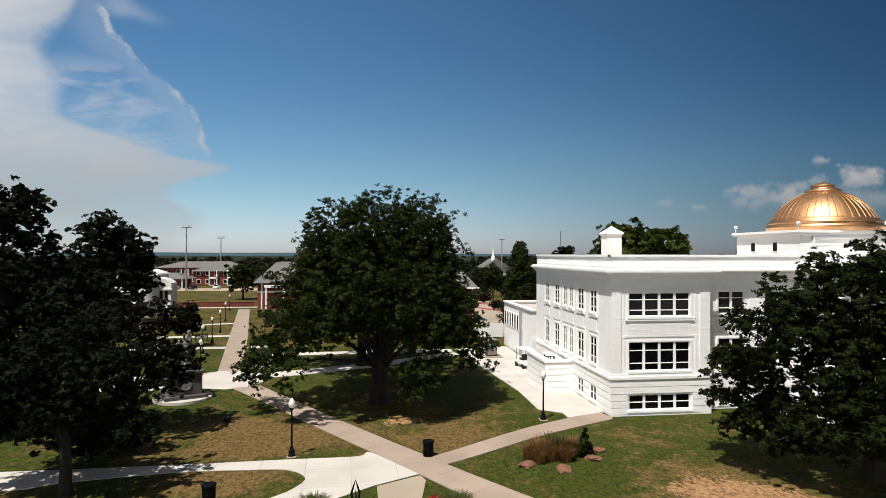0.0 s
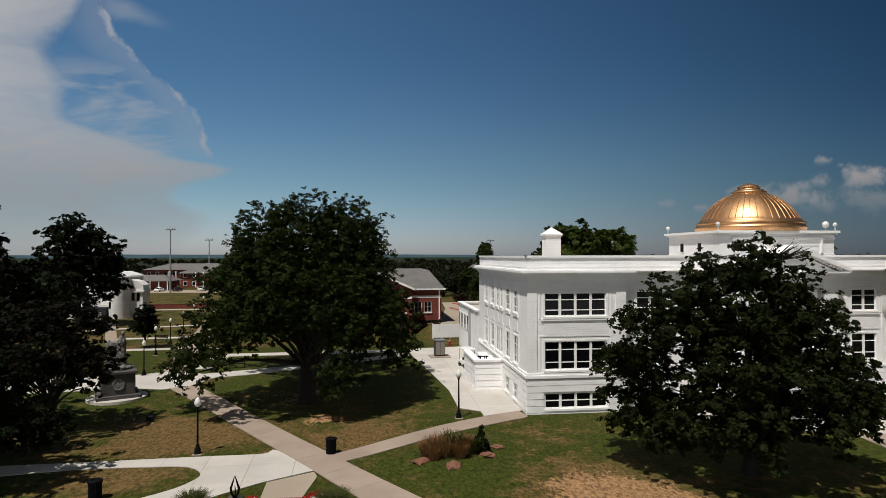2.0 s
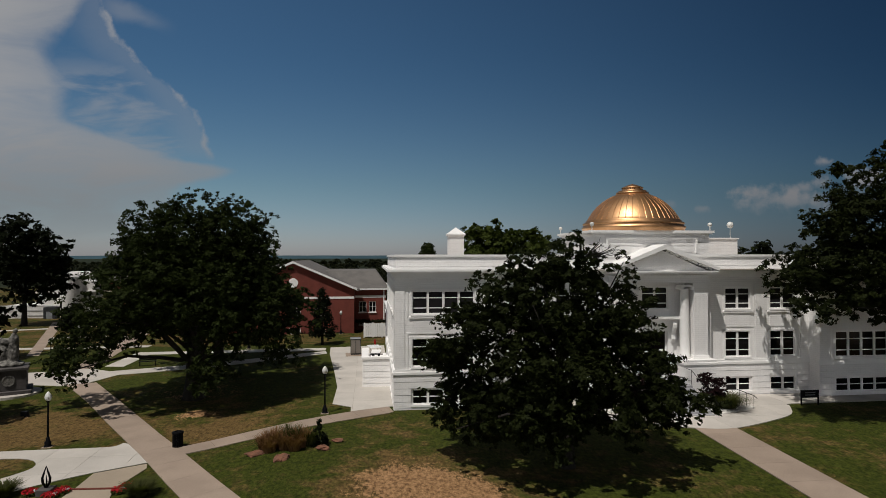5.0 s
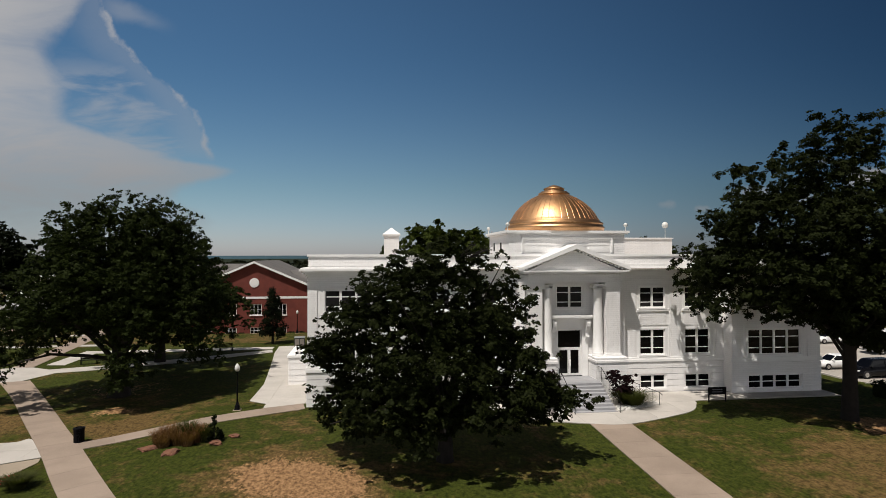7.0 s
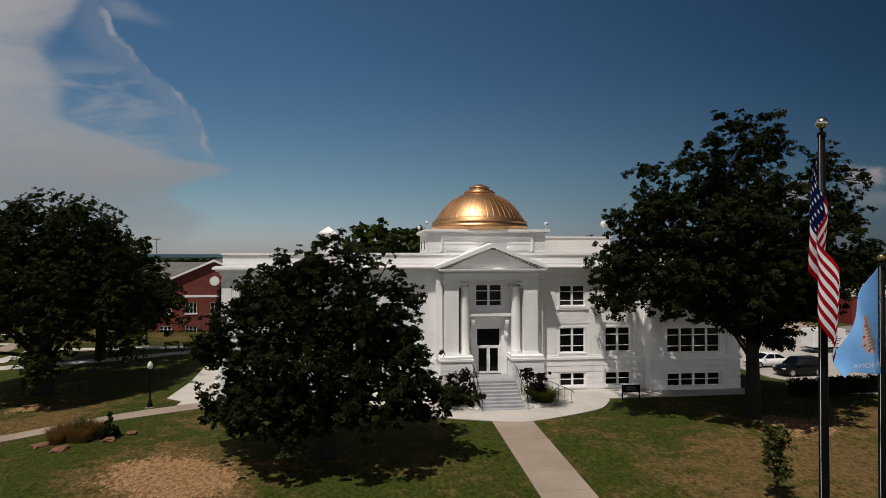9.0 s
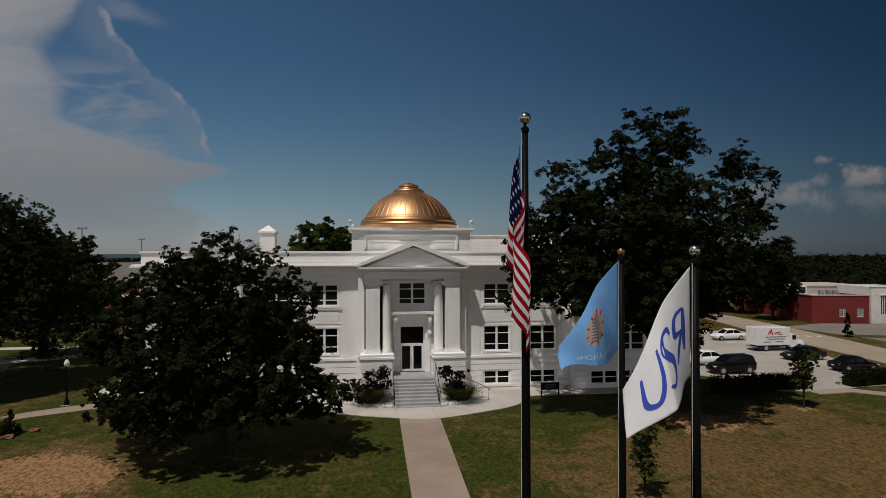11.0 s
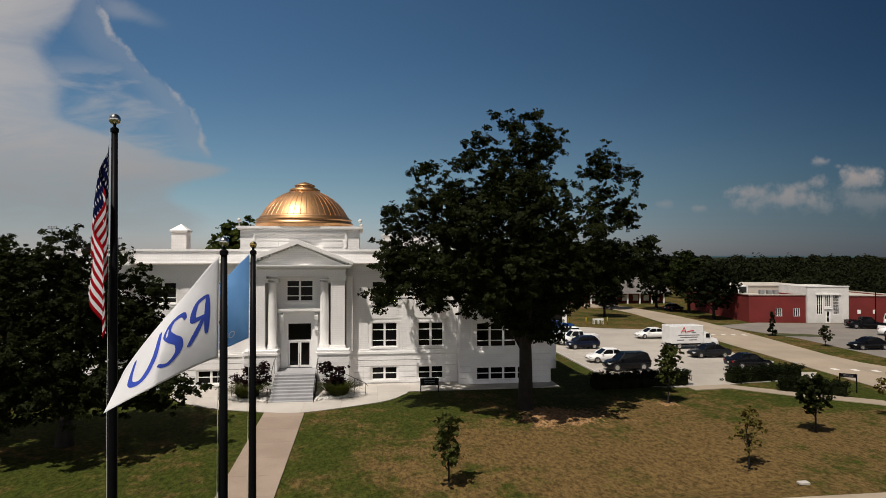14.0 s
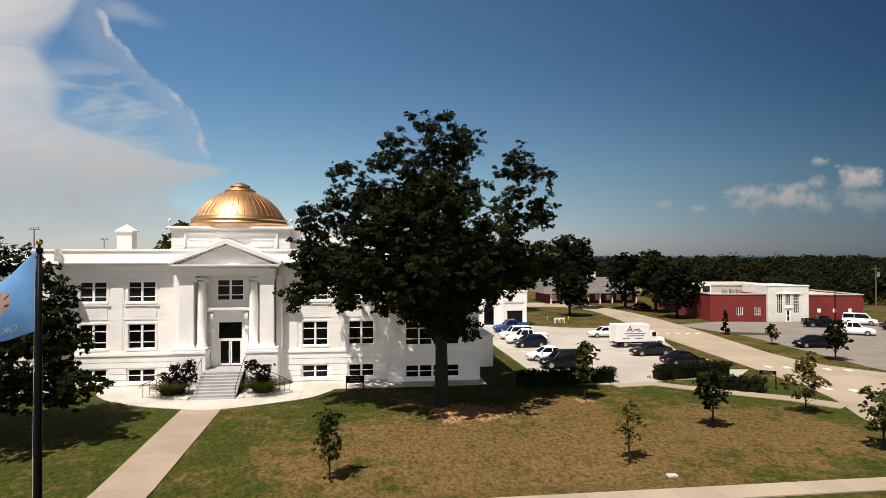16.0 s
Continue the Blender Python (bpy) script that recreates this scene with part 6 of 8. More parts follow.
flagpole(33.31, 6.6, 13.72, 0.125, "silver", "tall black flagpole with a bright ball finial")
flagpole(36.04, 8.09, 11.0, 0.085, "gilt", "black flagpole with a small gold ball finial")
flagpole(36.06, 4.88, 10.98, 0.1, "silver", "black flagpole with a silver ball finial")


def cloth(name, rows, cols, place, material_of, slots, parent):
    """A cloth grid: place(u, v) gives a point; material_of(u, v) the slot of each cell."""
    me = bpy.data.meshes.new(name)
    verts = [place(i / cols, j / rows) for j in range(rows + 1) for i in range(cols + 1)]
    w = cols + 1
    faces = [(j * w + i, j * w + i + 1, (j + 1) * w + i + 1, (j + 1) * w + i) for j in range(rows) for i in range(cols)]
    me.from_pydata(verts, [], faces)
    for s in slots:
        me.materials.append(M[s])
    me.polygons.foreach_set("material_index", [material_of((i + 0.5) / cols, (j + 0.5) / rows) for j in range(rows) for i in range(cols)])
    me.polygons.foreach_set("use_smooth", [True] * len(me.polygons))
    ob = new(name, me)
    ob.parent = parent
    thick = ob.modifiers.new("thickness", "SOLIDIFY")
    thick.thickness, thick.offset = 0.006, 0
    return ob


# national flag, hanging almost limp in long folds
fa = thing("flag", 33.22, 6.6, 13.05, 0, "striped red and white flag with a starred navy canton, hanging limp", "flag", "flags")


def limp(u, v):
    # u along the fly, which is gathered in slanting folds, v down the hoist; the folds open out downwards
    drop = 2.0 * v * (1 - 0.12 * u) + 2.5 * u ** 1.1
    open_out = 0.09 + 0.23 * smooth_step(drop / 2.2) - 0.06 * smooth_step((drop - 3.0) / 1.6)
    fold = (1 - math.cos(4.1 * math.pi * u + 0.7 * v * min(1, 3 * u))) / 2 * min(1, 6 * u)
    return (-0.03 + 0.10 * smooth_step((u - 0.25) / 0.5) - open_out * fold - 0.03 * math.sin(5 * v + 4 * u) * fold, -0.42 * u + 0.06 * math.sin(11 * u + 3 * v) * min(1, 4 * u), -drop)


def stripes(u, v):
    if u < 0.42 and v < 7 / 13:
        return 2
    return int(v * 13) % 2


cloth("cloth", 52, 60, limp, stripes, ("flag_red", "flag_white", "flag_navy"), fa)
bm = bmesh.new()
for j in range(7):
    for i in range(6):
        u, v = 0.035 + 0.068 * (i + 0.5 * (j % 2)), (0.3 + j) / 13
        p = Vector(limp(u, v))
        d1, d2 = (Vector(limp(u + 0.01, v)) - p).normalized(), (Vector(limp(u, v + 0.01)) - p).normalized()
        nn = d1.cross(d2).normalized()
        for s in (-0.008, 0.008):
            ring = [bm.verts.new(p + nn * s + (d1 * math.cos(math.pi * k / 5) + d2 * math.sin(math.pi * k / 5)) * (0.05 if k % 2 == 0 else 0.02)) for k in range(10)]
            bm.faces.new(ring)
parts("star", bm, "flag_white", fa)

# state flag, blown to the west
fb = thing("flag", 35.95, 8.09, 10.62, 0, "sky-blue flag with a round tawny emblem, blowing", "flag", "flags")


def blown(u, v):
    x = -1.62 * u - 0.1 * v * u
    z = -(2.1 * v * (1 - 0.42 * u)) - 1.9 * u ** 1.1 * (1 - 0.35 * v) - 0.12 * math.sin(5 * u) * v
    y = -0.55 * u + 0.16 * math.sin(6.5 * u + 2.6 * v) * min(1, 3 * u) - 0.5 * v * min(1, 2 * u)
    return (x, y, z)


cloth("cloth", 72, 96, blown, lambda u, v: 1 if ((u - 0.46) * 1.35) ** 2 + (v - 0.46) ** 2 < 0.056 else 0, ("flag_blue", "tawny"), fb)

# white flag with blue cursive strokes, blown to the west
fc = thing("flag", 35.96, 4.88, 10.56, 0, "white flag with large flowing royal blue letters, blowing", "flag", "flags")


def billow(u, v):
    x = -1.55 * u - 0.16 * v * u
    z = -(2.0 * v * (1 - 0.40 * u)) - 2.1 * u ** 1.12 * (1 - 0.25 * v)
    y = -0.45 * u + 0.14 * math.sin(5.5 * u + 2.0 * v) * min(1, 3 * u) - 0.75 * v * min(1, 2 * u)
    return (x, y, z)


cloth("cloth", 36, 48, billow, lambda u, v: 0, ("flag_white",), fc)


def stroke(points, width, surface, parent, material, name):
    """A painted stroke on both faces of a cloth, along points in its u and v."""
    line = curve_through([(u, v, 0) for u, v in points], 10)
    for s in (-0.009, 0.009):
        bm = bmesh.new()
        prev = None
        for k, q in enumerate(line):
            d = (Vector(line[min(k + 1, len(line) - 1)]) - Vector(line[max(k - 1, 0)])).normalized()
            w = width * (0.35 + 0.65 * math.sin(math.pi * (k + 0.5) / len(line)))
            pair = []
            for e in (-1, 1):
                u, v = q[0] - d.y * w * e, q[1] + d.x * w * e
                p = Vector(surface(u, v))
                nn = (Vector(surface(u + 0.01, v)) - p).cross(Vector(surface(u, v + 0.01)) - p).normalized()
                pair.append(bm.verts.new(p + nn * s))
            if prev:
                bm.faces.new((prev[0], prev[1], pair[1], pair[0]))
            prev = pair
        part(name, bm, material, parent)


stroke([(0.12, 0.70), (0.12, 0.30)], 0.030, billow, fc, "ink_blue", "letter_stroke")
stroke([(0.12, 0.30), (0.24, 0.30), (0.26, 0.46), (0.13, 0.50)], 0.030, billow, fc, "ink_blue", "letter_stroke")
stroke([(0.15, 0.50), (0.28, 0.74)], 0.028, billow, fc, "ink_blue", "letter_stroke")
stroke([(0.345, 0.36), (0.38, 0.27), (0.47, 0.25), (0.50, 0.36), (0.44, 0.49), (0.37, 0.60), (0.36, 0.72), (0.43, 0.80), (0.51, 0.74)], 0.034, billow, fc, "ink_blue", "letter_stroke")
stroke([(0.58, 0.24), (0.57, 0.56), (0.62, 0.76), (0.70, 0.80), (0.79, 0.68), (0.81, 0.28)], 0.034, billow, fc, "ink_blue", "letter_stroke")
stroke([(0.46, 0.25), (0.455, 0.46), (0.465, 0.72)], 0.010, blown, fb, "ink_grey", "feather_shaft")
for k in range(8):
    v = 0.30 + 0.045 * k
    for e in (-1, 1):
        stroke([(0.46, v + 0.03), (0.46 + e * 0.035, v), (0.46 + e * (0.06 + 0.006 * k), v - 0.02)], 0.013, blown, fb, "ink_grey", "barb")
for k in range(9):
    a = 2 * math.pi * (k + 0.3) / 9
    c, q = math.cos(a), math.sin(a)
    stroke([(0.46 + 0.125 * c, 0.46 + 0.17 * q), (0.46 + 0.150 * c, 0.46 + 0.203 * q), (0.46 + 0.172 * c, 0.46 + 0.233 * q)], 0.011, blown, fb, "flag_red", "painted_mark")
# the state's name under the emblem, on both faces of the cloth
for k, ch in enumerate("OKLAHOMA"):
    fnt = bpy.data.curves.new("letter", "FONT")
    fnt.body, fnt.size, fnt.resolution_u = ch, 0.125, 3
    tmp = bpy.data.objects.new("letter", fnt)
    flat = bpy.data.meshes.new_from_object(tmp)
    bpy.data.objects.remove(tmp)
    for s in (-0.009, 0.009):
        me = flat.copy()
        for q in me.vertices:
            u, v = 0.17 + k * 0.075 + q.co.x * 0.78, 0.90 - q.co.y
            p = Vector(blown(u, v))
            nn = (Vector(blown(u + 0.01, v)) - p).cross(Vector(blown(u, v + 0.01)) - p).normalized()
            q.co = p + nn * s
        me.materials.clear()
        me.materials.append(M["flag_white"])
        part("letter", me, "flag_white", fb)


# ---- steps planting, rails and signs ----
def rail(name, x, y, z, pts, posts, label):
    ob = thing(name, x, y, z, 0, label, "handrail", "handrails")
    part("top_rail", tube(bmesh.new(), pts, 0.022, 8), "black", ob)
    for a, b in posts:
        part("post", tube(bmesh.new(), [a, b], 0.015, 6), "black", ob)


for s, x in ((-1, 31.88), (1, 35.12)):
    rail("stair_rail", x, 36.5, 0.1, [(0, -0.25, 0.75), (0, 0, 0.95), (0, 3.2, 2.5), (0, 3.9, 2.5)], [((0, 0, 0), (0, 0, 0.95)), ((0, 1.6, 0.75), (0, 1.6, 1.72)), ((0, 3.2, 1.45), (0, 3.2, 2.5)), ((0, -0.25, 0), (0, -0.25, 0.75))], "black handrail beside the entrance steps")
    p0, p1 = Vector((33.5 + s * 2.0, 39.6, 0.1)), Vector((33.5 + s * 5.3, 37.9, 0.1))
    n_ = 8
    pts = [(s * 3.3 * k / n_, -1.7 * k / n_, 2.2 - 1.25 * k / n_) for k in range(n_ + 1)] + [(s * 3.5, -1.8, 0.75)]
    rail("ramp_rail", p0.x, p0.y, 0.1, pts, [((s * 3.3 * k / n_, -1.7 * k / n_, 0.0), (s * 3.3 * k / n_, -1.7 * k / n_, 2.2 - 1.25 * k / n_)) for k in range(1, n_ + 1)], "sloping black handrail along the planted bank")
    # plum shrub, grass clump and pebbles
    tree("plum_shrub", 33.5 + s * 2.7, 39.0, [(0, 0, 1.5, 0.85, 0.8, 0.8), (-s * 0.4, 0, 2.2, 0.45, 0.4, 0.5), (s * 0.35, 0, 1.0, 0.8, 0.7, 0.6), (s * 0.7, 0, 1.9, 0.35, 0.3, 0.4)], (0.07, 0.9), 90, 4200, "leaf_plum", 0.075, "dark plum-leaved shrub beside the steps", 0.28, 90 + s, 12, category="shrub", group="plum shrubs")
    reeds("reed_clump", 33.5 + s * 3.3, 38.1, 0.95, 1.25, 1400, "tuft", "arching green grass clump beside the steps", 92 + s, droop=0.7)
    rng = np.random.default_rng(95 + s)
    bm = bmesh.new()
    for k in range(420):
        t = rng.random()
        px, py = 33.5 + s * (1.75 + 3.6 * t), 36.6 + 1.4 * t + rng.random() * (1.0 - 0.3 * t)
        made = bmesh.ops.create_icosphere(bm, subdivisions=1, radius=rng.uniform(0.06, 0.13))["verts"]
        bmesh.ops.translate(bm, verts=made, vec=(px, py, 0.14 + 0.05 * rng.random()))
    solid("pebble_bed", bm, "pebble", "bed of white river pebbles beside the steps", "pebbles", kind="stuff")
tree("plum_shrub", 29.0, 40.2, [(0, 0, 1.2, 0.45, 0.4, 0.4), (0.3, 0, 0.8, 0.4, 0.4, 0.4)], (0.05, 0.6), 26, 900, "leaf_plum", 0.075, "small dark plum-leaved shrub at the wall", 0.22, 99, 8, category="shrub", group="plum shrubs")


def notice(x, y, turn, w, h, foot, label, board="black"):
    ob = thing("notice_board", x, y, ground_z(x, y), turn, label, "sign", "notice boards")
    for s in (-1, 1):
        part("post", boxes((s * w / 2 - 0.04, -0.04, -0.1, s * w / 2 + 0.04, 0.04, foot + h)), "black", ob)
    part("board", boxes((-w / 2 + 0.04, -0.03, foot, w / 2 - 0.04, 0.03, foot + h)), board, ob)
    for k in range(2):
        part("lettering_bar", boxes((-w * 0.3, -0.036, foot + h * (0.3 + 0.3 * k), w * 0.3, -0.031, foot + h * (0.42 + 0.3 * k))), "ink_grey", ob)


notice(43.7, 38.6, 0, 1.35, 0.55, 0.55, "low black notice board on two posts by the hall")
notice(75.8, 34.6, -33, 1.1, 0.28, 1.15, "dark road sign board on two black posts")


def hedge(x0, y0, x1, y1, width, height, label, seed):
    rng = np.random.default_rng(seed)
    d = Vector((x1 - x0, y1 - y0, 0))
    ob = thing("hedge", (x0 + x1) / 2, (y0 + y1) / 2, 0.0, math.degrees(math.atan2(d.y, d.x)), label, "hedge", "hedges")
    half = d.length / 2
    part("core", soft(boxes((-half + 0.15, -width / 2 + 0.15, 0, half - 0.15, width / 2 - 0.15, height - 0.15)), 0.15, 2), "leaf_hedge", ob)
    n_ = int(d.length * 26)
    c = np.stack([rng.uniform(-half, half, n_), rng.choice([-1, 1], n_) * width / 2 * rng.uniform(0.6, 1, n_), rng.uniform(0.1, height, n_)], 1)
    c[: n_ // 2, 1] = rng.uniform(-width / 2, width / 2, n_ // 2)
    c[: n_ // 2, 2] = height * rng.uniform(0.9, 1.04, n_ // 2)
    leaves("foliage", c, np.full(n_, 0.26), n_ * 28, 0.075, "leaf_hedge", ob, rng, 0.9)


hedge(56.5, 38.2, 65.0, 39.0, 1.5, 1.15, "clipped dark green hedge at the car park edge", 101)
hedge(68.6, 39.0, 76.0, 40.2, 1.4, 1.1, "clipped dark green hedge at the car park edge", 102)
hedge(70.9, 36.0, 74.8, 33.4, 1.3, 1.05, "clipped dark green hedge by the walk", 103)


# ---- vehicles ----
def paint(name, colour, rough=0.25):
    return mat(name, colour, tuple(c * 0.93 for c in colour), rough=rough, bump=0.01, spec=0.2, grime=0.06, fine=6.0)


PAINT = {"white": paint("white_car_paint", (0.78, 0.78, 0.77)), "black": paint("black_car_paint", (0.004, 0.004, 0.005)), "navy": paint("navy_car_paint", (0.006, 0.009, 0.022)),
         "grey": paint("grey_car_paint", (0.013, 0.013, 0.014)), "blue": paint("blue_car_paint", (0.015, 0.06, 0.22))}


def loft(bm, sections):
    """Sections of equal length, each a ring of points."""
    rings = [[bm.verts.new(p) for p in s] for s in sections]
    for a, b in zip(rings, rings[1:]):
        for k in range(len(a)):
            bm.faces.new((a[k], a[(k + 1) % len(a)], b[(k + 1) % len(b)], b[k]))
    bm.faces.new(rings[0][::-1])
    bm.faces.new(rings[-1])
    bmesh.ops.recalc_face_normals(bm, faces=bm.faces)
    return bm


def car(x, y, turn, colour, style, label, group="parked cars"):
    """Nose towards +x of its own frame."""
    L, W, H = {"sedan": (4.75, 1.82, 1.45), "suv": (4.7, 1.9, 1.74), "hatch": (4.1, 1.76, 1.52), "pickup": (5.6, 1.98, 1.82), "van": (5.0, 1.95, 1.85)}[style]
    ob = thing("car", x, y, ground_z(x, y) + 0.04, turn, label, "car", group)
    ob.scale = (0.9, 0.92, 0.94)
    belt = {"sedan": 0.93, "suv": 1.08, "hatch": 0.98, "pickup": 1.12, "van": 1.1}[style]
    h = L / 2
    # body shell as rings along the length: (x, half width, underside, shoulder)
    rows = [(-h, 0.74, 0.42, belt - 0.14), (-h + 0.12, 0.86, 0.28, belt - 0.02), (-h + 0.8, W / 2 - 0.02, 0.24, belt + 0.02), (-0.3, W / 2, 0.22, belt), (h * 0.45, W / 2 - 0.01, 0.22, belt - 0.03), (h - 0.55, W / 2 - 0.05, 0.24, belt - 0.16), (h - 0.12, 0.80, 0.28, belt - 0.28), (h, 0.66, 0.40, belt - 0.38)]
    sect = []
    for px, w, lo, hi in rows:
        sect.append([(px, -w + 0.1, lo), (px, -w, lo + 0.12), (px, -w - 0.01, (lo + hi) / 2), (px, -w + 0.05, hi - 0.06), (px, -w + 0.16, hi), (px, w - 0.16, hi), (px, w - 0.05, hi - 0.06), (px, w + 0.01, (lo + hi) / 2), (px, w, lo + 0.12), (px, w - 0.1, lo)])
    body = part("body", loft(bmesh.new(), sect), PAINT[colour], ob, smooth=True)
    # cabin: glass band with a painted roof
    a0, a1, b0, b1 = {"sedan": (-1.75, -0.95, 1.15, 0.35), "suv": (-2.2, -1.95, 1.15, 0.5), "hatch": (-1.95, -1.5, 1.2, 0.4), "pickup": (-0.75, -0.6, 1.25, 0.65), "van": (-2.4, -2.25, 1.55, 0.9)}[style]
    wl, wu = W / 2 - 0.14, W / 2 - 0.30
    bm = bmesh.new()
    lo = [(a0, -wl, belt - 0.02), (b0, -wl + 0.05, belt - 0.05), (b0, wl - 0.05, belt - 0.05), (a0, wl, belt - 0.02)]
    hi = [(a1, -wu, H - 0.07), (b1, -wu, H - 0.07), (b1, wu, H - 0.07), (a1, wu, H - 0.07)]
    loft(bm, [lo, hi])
    cab = part("window_band", bm, "glass", ob, "dark tinted windows")
    bm = bmesh.new()
    mid = (a1 + b1) / 2
    loft(bm, [[(a1 - 0.06, -wu - 0.02, H - 0.09), (b1 + 0.06, -wu - 0.02, H - 0.09), (b1 + 0.06, wu + 0.02, H - 0.09), (a1 - 0.06, wu + 0.02, H - 0.09)], [(a1 + 0.15, -wu + 0.1, H), (b1 - 0.2, -wu + 0.1, H), (b1 - 0.2, wu - 0.1, H), (a1 + 0.15, wu - 0.1, H)]])
    part("roof", bm, PAINT[colour], ob)
    for s in (-1, 1):
        for (p, q) in (((a0, belt), (a1, H - 0.08)), ((b0, belt - 0.03), (b1, H - 0.08)), ((mid - 0.1, belt), (mid - 0.08, H - 0.08))):
            part("pillar", tube(bmesh.new(), [(p[0], s * (wl + 0.0), p[1] - 0.03), (q[0], s * (wu + 0.015), q[1])], 0.04, 5), PAINT[colour], cab)
        part("mirror", soft(boxes((b0 - 0.35, s * (W / 2 - 0.02) - 0.1, belt - 0.02, b0 - 0.2, s * (W / 2 - 0.02) + 0.1, belt + 0.13)), 0.03), PAINT[colour], ob)
        part("headlight", soft(boxes((h - 0.32, s * 0.62 - 0.17, belt - 0.42, h - 0.06, s * 0.62 + 0.17, belt - 0.27)), 0.03), "lamp_clear", ob, "clear headlight")
        part("tail_light", soft(boxes((-h + 0.0, s * 0.66 - 0.14, belt - 0.3, -h + 0.12, s * 0.66 + 0.14, belt - 0.1)), 0.02), "lamp_red", ob, "red tail light")
    if style == "pickup":
        part("bed", boxes((-h + 0.12, -W / 2 + 0.1, belt - 0.02, -0.85, -W / 2 + 0.2, belt + 0.14), (-h + 0.12, W / 2 - 0.2, belt - 0.02, -0.85, W / 2 - 0.1, belt + 0.14), (-h + 0.05, -W / 2 + 0.1, belt - 0.1, -h + 0.15, W / 2 - 0.1, belt + 0.14)), PAINT[colour], ob)
    part("number_plate", boxes((-h - 0.01, -0.16, 0.55, -h + 0.02, 0.16, 0.66)), "globe", ob)
    r = 0.33 if style in ("sedan", "hatch") else 0.38
    for px in (-h * 0.6, h * 0.62):
        for s in (-1, 1):
            bm = lathe(bmesh.new(), [(r * 0.6, -0.11), (r, -0.1), (r, 0.1), (r * 0.6, 0.11)], 20)
            bmesh.ops.rotate(bm, verts=bm.verts, cent=(0, 0, 0), matrix=Matrix.Rotation(radians(90), 3, "X"))
            bmesh.ops.translate(bm, verts=bm.verts, vec=(px, s * (W / 2 - 0.09), r))
            tyre = part("wheel", bm, "rubber", ob)
            bm = lathe(bmesh.new(), [(0.0, -0.122), (r * 0.62, -0.122), (r * 0.62, 0.122), (0, 0.122)], 14)
            bmesh.ops.rotate(bm, verts=bm.verts, cent=(0, 0, 0), matrix=Matrix.Rotation(radians(90), 3, "X"))
            bmesh.ops.translate(bm, verts=bm.verts, vec=(px, s * (W / 2 - 0.09), r))
            part("rim", bm, "chrome", tyre)
    return ob


car(62.7, 45.4, 182, "black", "suv", "glossy black off-road car parked nose to the kerb")
car(62.6, 49.6, 180, "white", "sedan", "white saloon car parked nose to the kerb")
car(63.2, 58.2, 181, "navy", "hatch", "dark navy hatchback car parked nose to the kerb")
car(63.6, 61.2, 180, "white", "pickup", "white pickup with a covered bed, parked")
car(63.3, 65.0, 181, "white", "suv", "white crossover car parked nose to the kerb")
car(64.4, 72.0, 182, "blue", "pickup", "bright blue pickup parked at the end of the row")
car(74.2, 51.0, 180, "grey", "sedan", "dark grey saloon car parked in the middle row")
car(74.6, 45.0, 2, "black", "sedan", "glossy black saloon car parked by the hedge")
car(75.0, 65.2, 180, "white", "sedan", "white saloon car parked behind the van")
car(95.0, 53.6, 176, "black", "sedan", "black saloon car parked in the east lot")
car(108.2, 62.8, -40, "white", "pickup", "white pickup parked in the east lot", "east lot cars")
car(110.5, 71.0, -20, "black", "pickup", "black pickup parked before the red building", "east lot cars")
car(118.4, 73.0, -42, "white", "van", "white van parked before the red building", "east lot cars")
car(118.5, 66.5, -15, "grey", "sedan", "dark saloon car parked in the east lot", "east lot cars")
car(97.4, 101.5, 20, "grey", "sedan", "dark car on the far road", "far cars")
car(88.5, 112.0, 170, "grey", "suv", "dark car on the far road", "far cars")
for k, (x, y, c) in enumerate(((-62, 196, "white"), (-57, 197, "black"), (-50, 198, "white"), (-45, 199, "grey"), (-40, 199, "white"))):
    car(x, y, 80 + 4 * k, c, "sedan", "car parked before the far apartments", "far cars")

tr = thing("box_truck", 75.6, 57.0, 0.09, 2, "white box truck with red and grey lettering on its side", "truck")
tr.scale = (0.86, 0.86, 0.86)
part("cargo_box", soft(boxes((-3.5, -1.1, 0.75, 1.2, 1.1, 3.05)), 0.04), PAINT["white"], tr)
sect = []
for px, lo, hi, w in ((1.25, 0.5, 2.1, 1.0), (1.5, 0.5, 2.2, 1.0), (1.95, 0.45, 2.15, 0.98), (2.6, 0.45, 1.45, 0.95), (3.3, 0.45, 1.25, 0.92), (3.5, 0.5, 1.0, 0.85)):
    sect.append([(px, -w, lo), (px, -w, (lo + hi) / 2), (px, -w + 0.12, hi), (px, w - 0.12, hi), (px, w, (lo + hi) / 2), (px, w, lo)])
cabt = part("cab", loft(bmesh.new(), sect), PAINT["white"], tr)
part("windscreen", loft(bmesh.new(), [[(2.0, -0.8, 2.1), (2.0, 0.8, 2.1), (1.98, 0.8, 2.06), (1.98, -0.8, 2.06)], [(2.58, -0.85, 1.5), (2.58, 0.85, 1.5), (2.52, 0.85, 1.46), (2.52, -0.85, 1.46)]]), "glass", cabt)
for s in (-1, 1):
    part("side_window", boxes((1.6, s * 1.0 - 0.015, 1.45, 2.15, s * 1.0 + 0.015, 1.98)), "glass", cabt)
part("chassis", boxes((-3.4, -0.5, 0.45, 3.0, 0.5, 0.75)), "black", tr)
part("bumper", boxes((-3.6, -1.0, 0.45, -3.45, 1.0, 0.6)), "steel", tr)
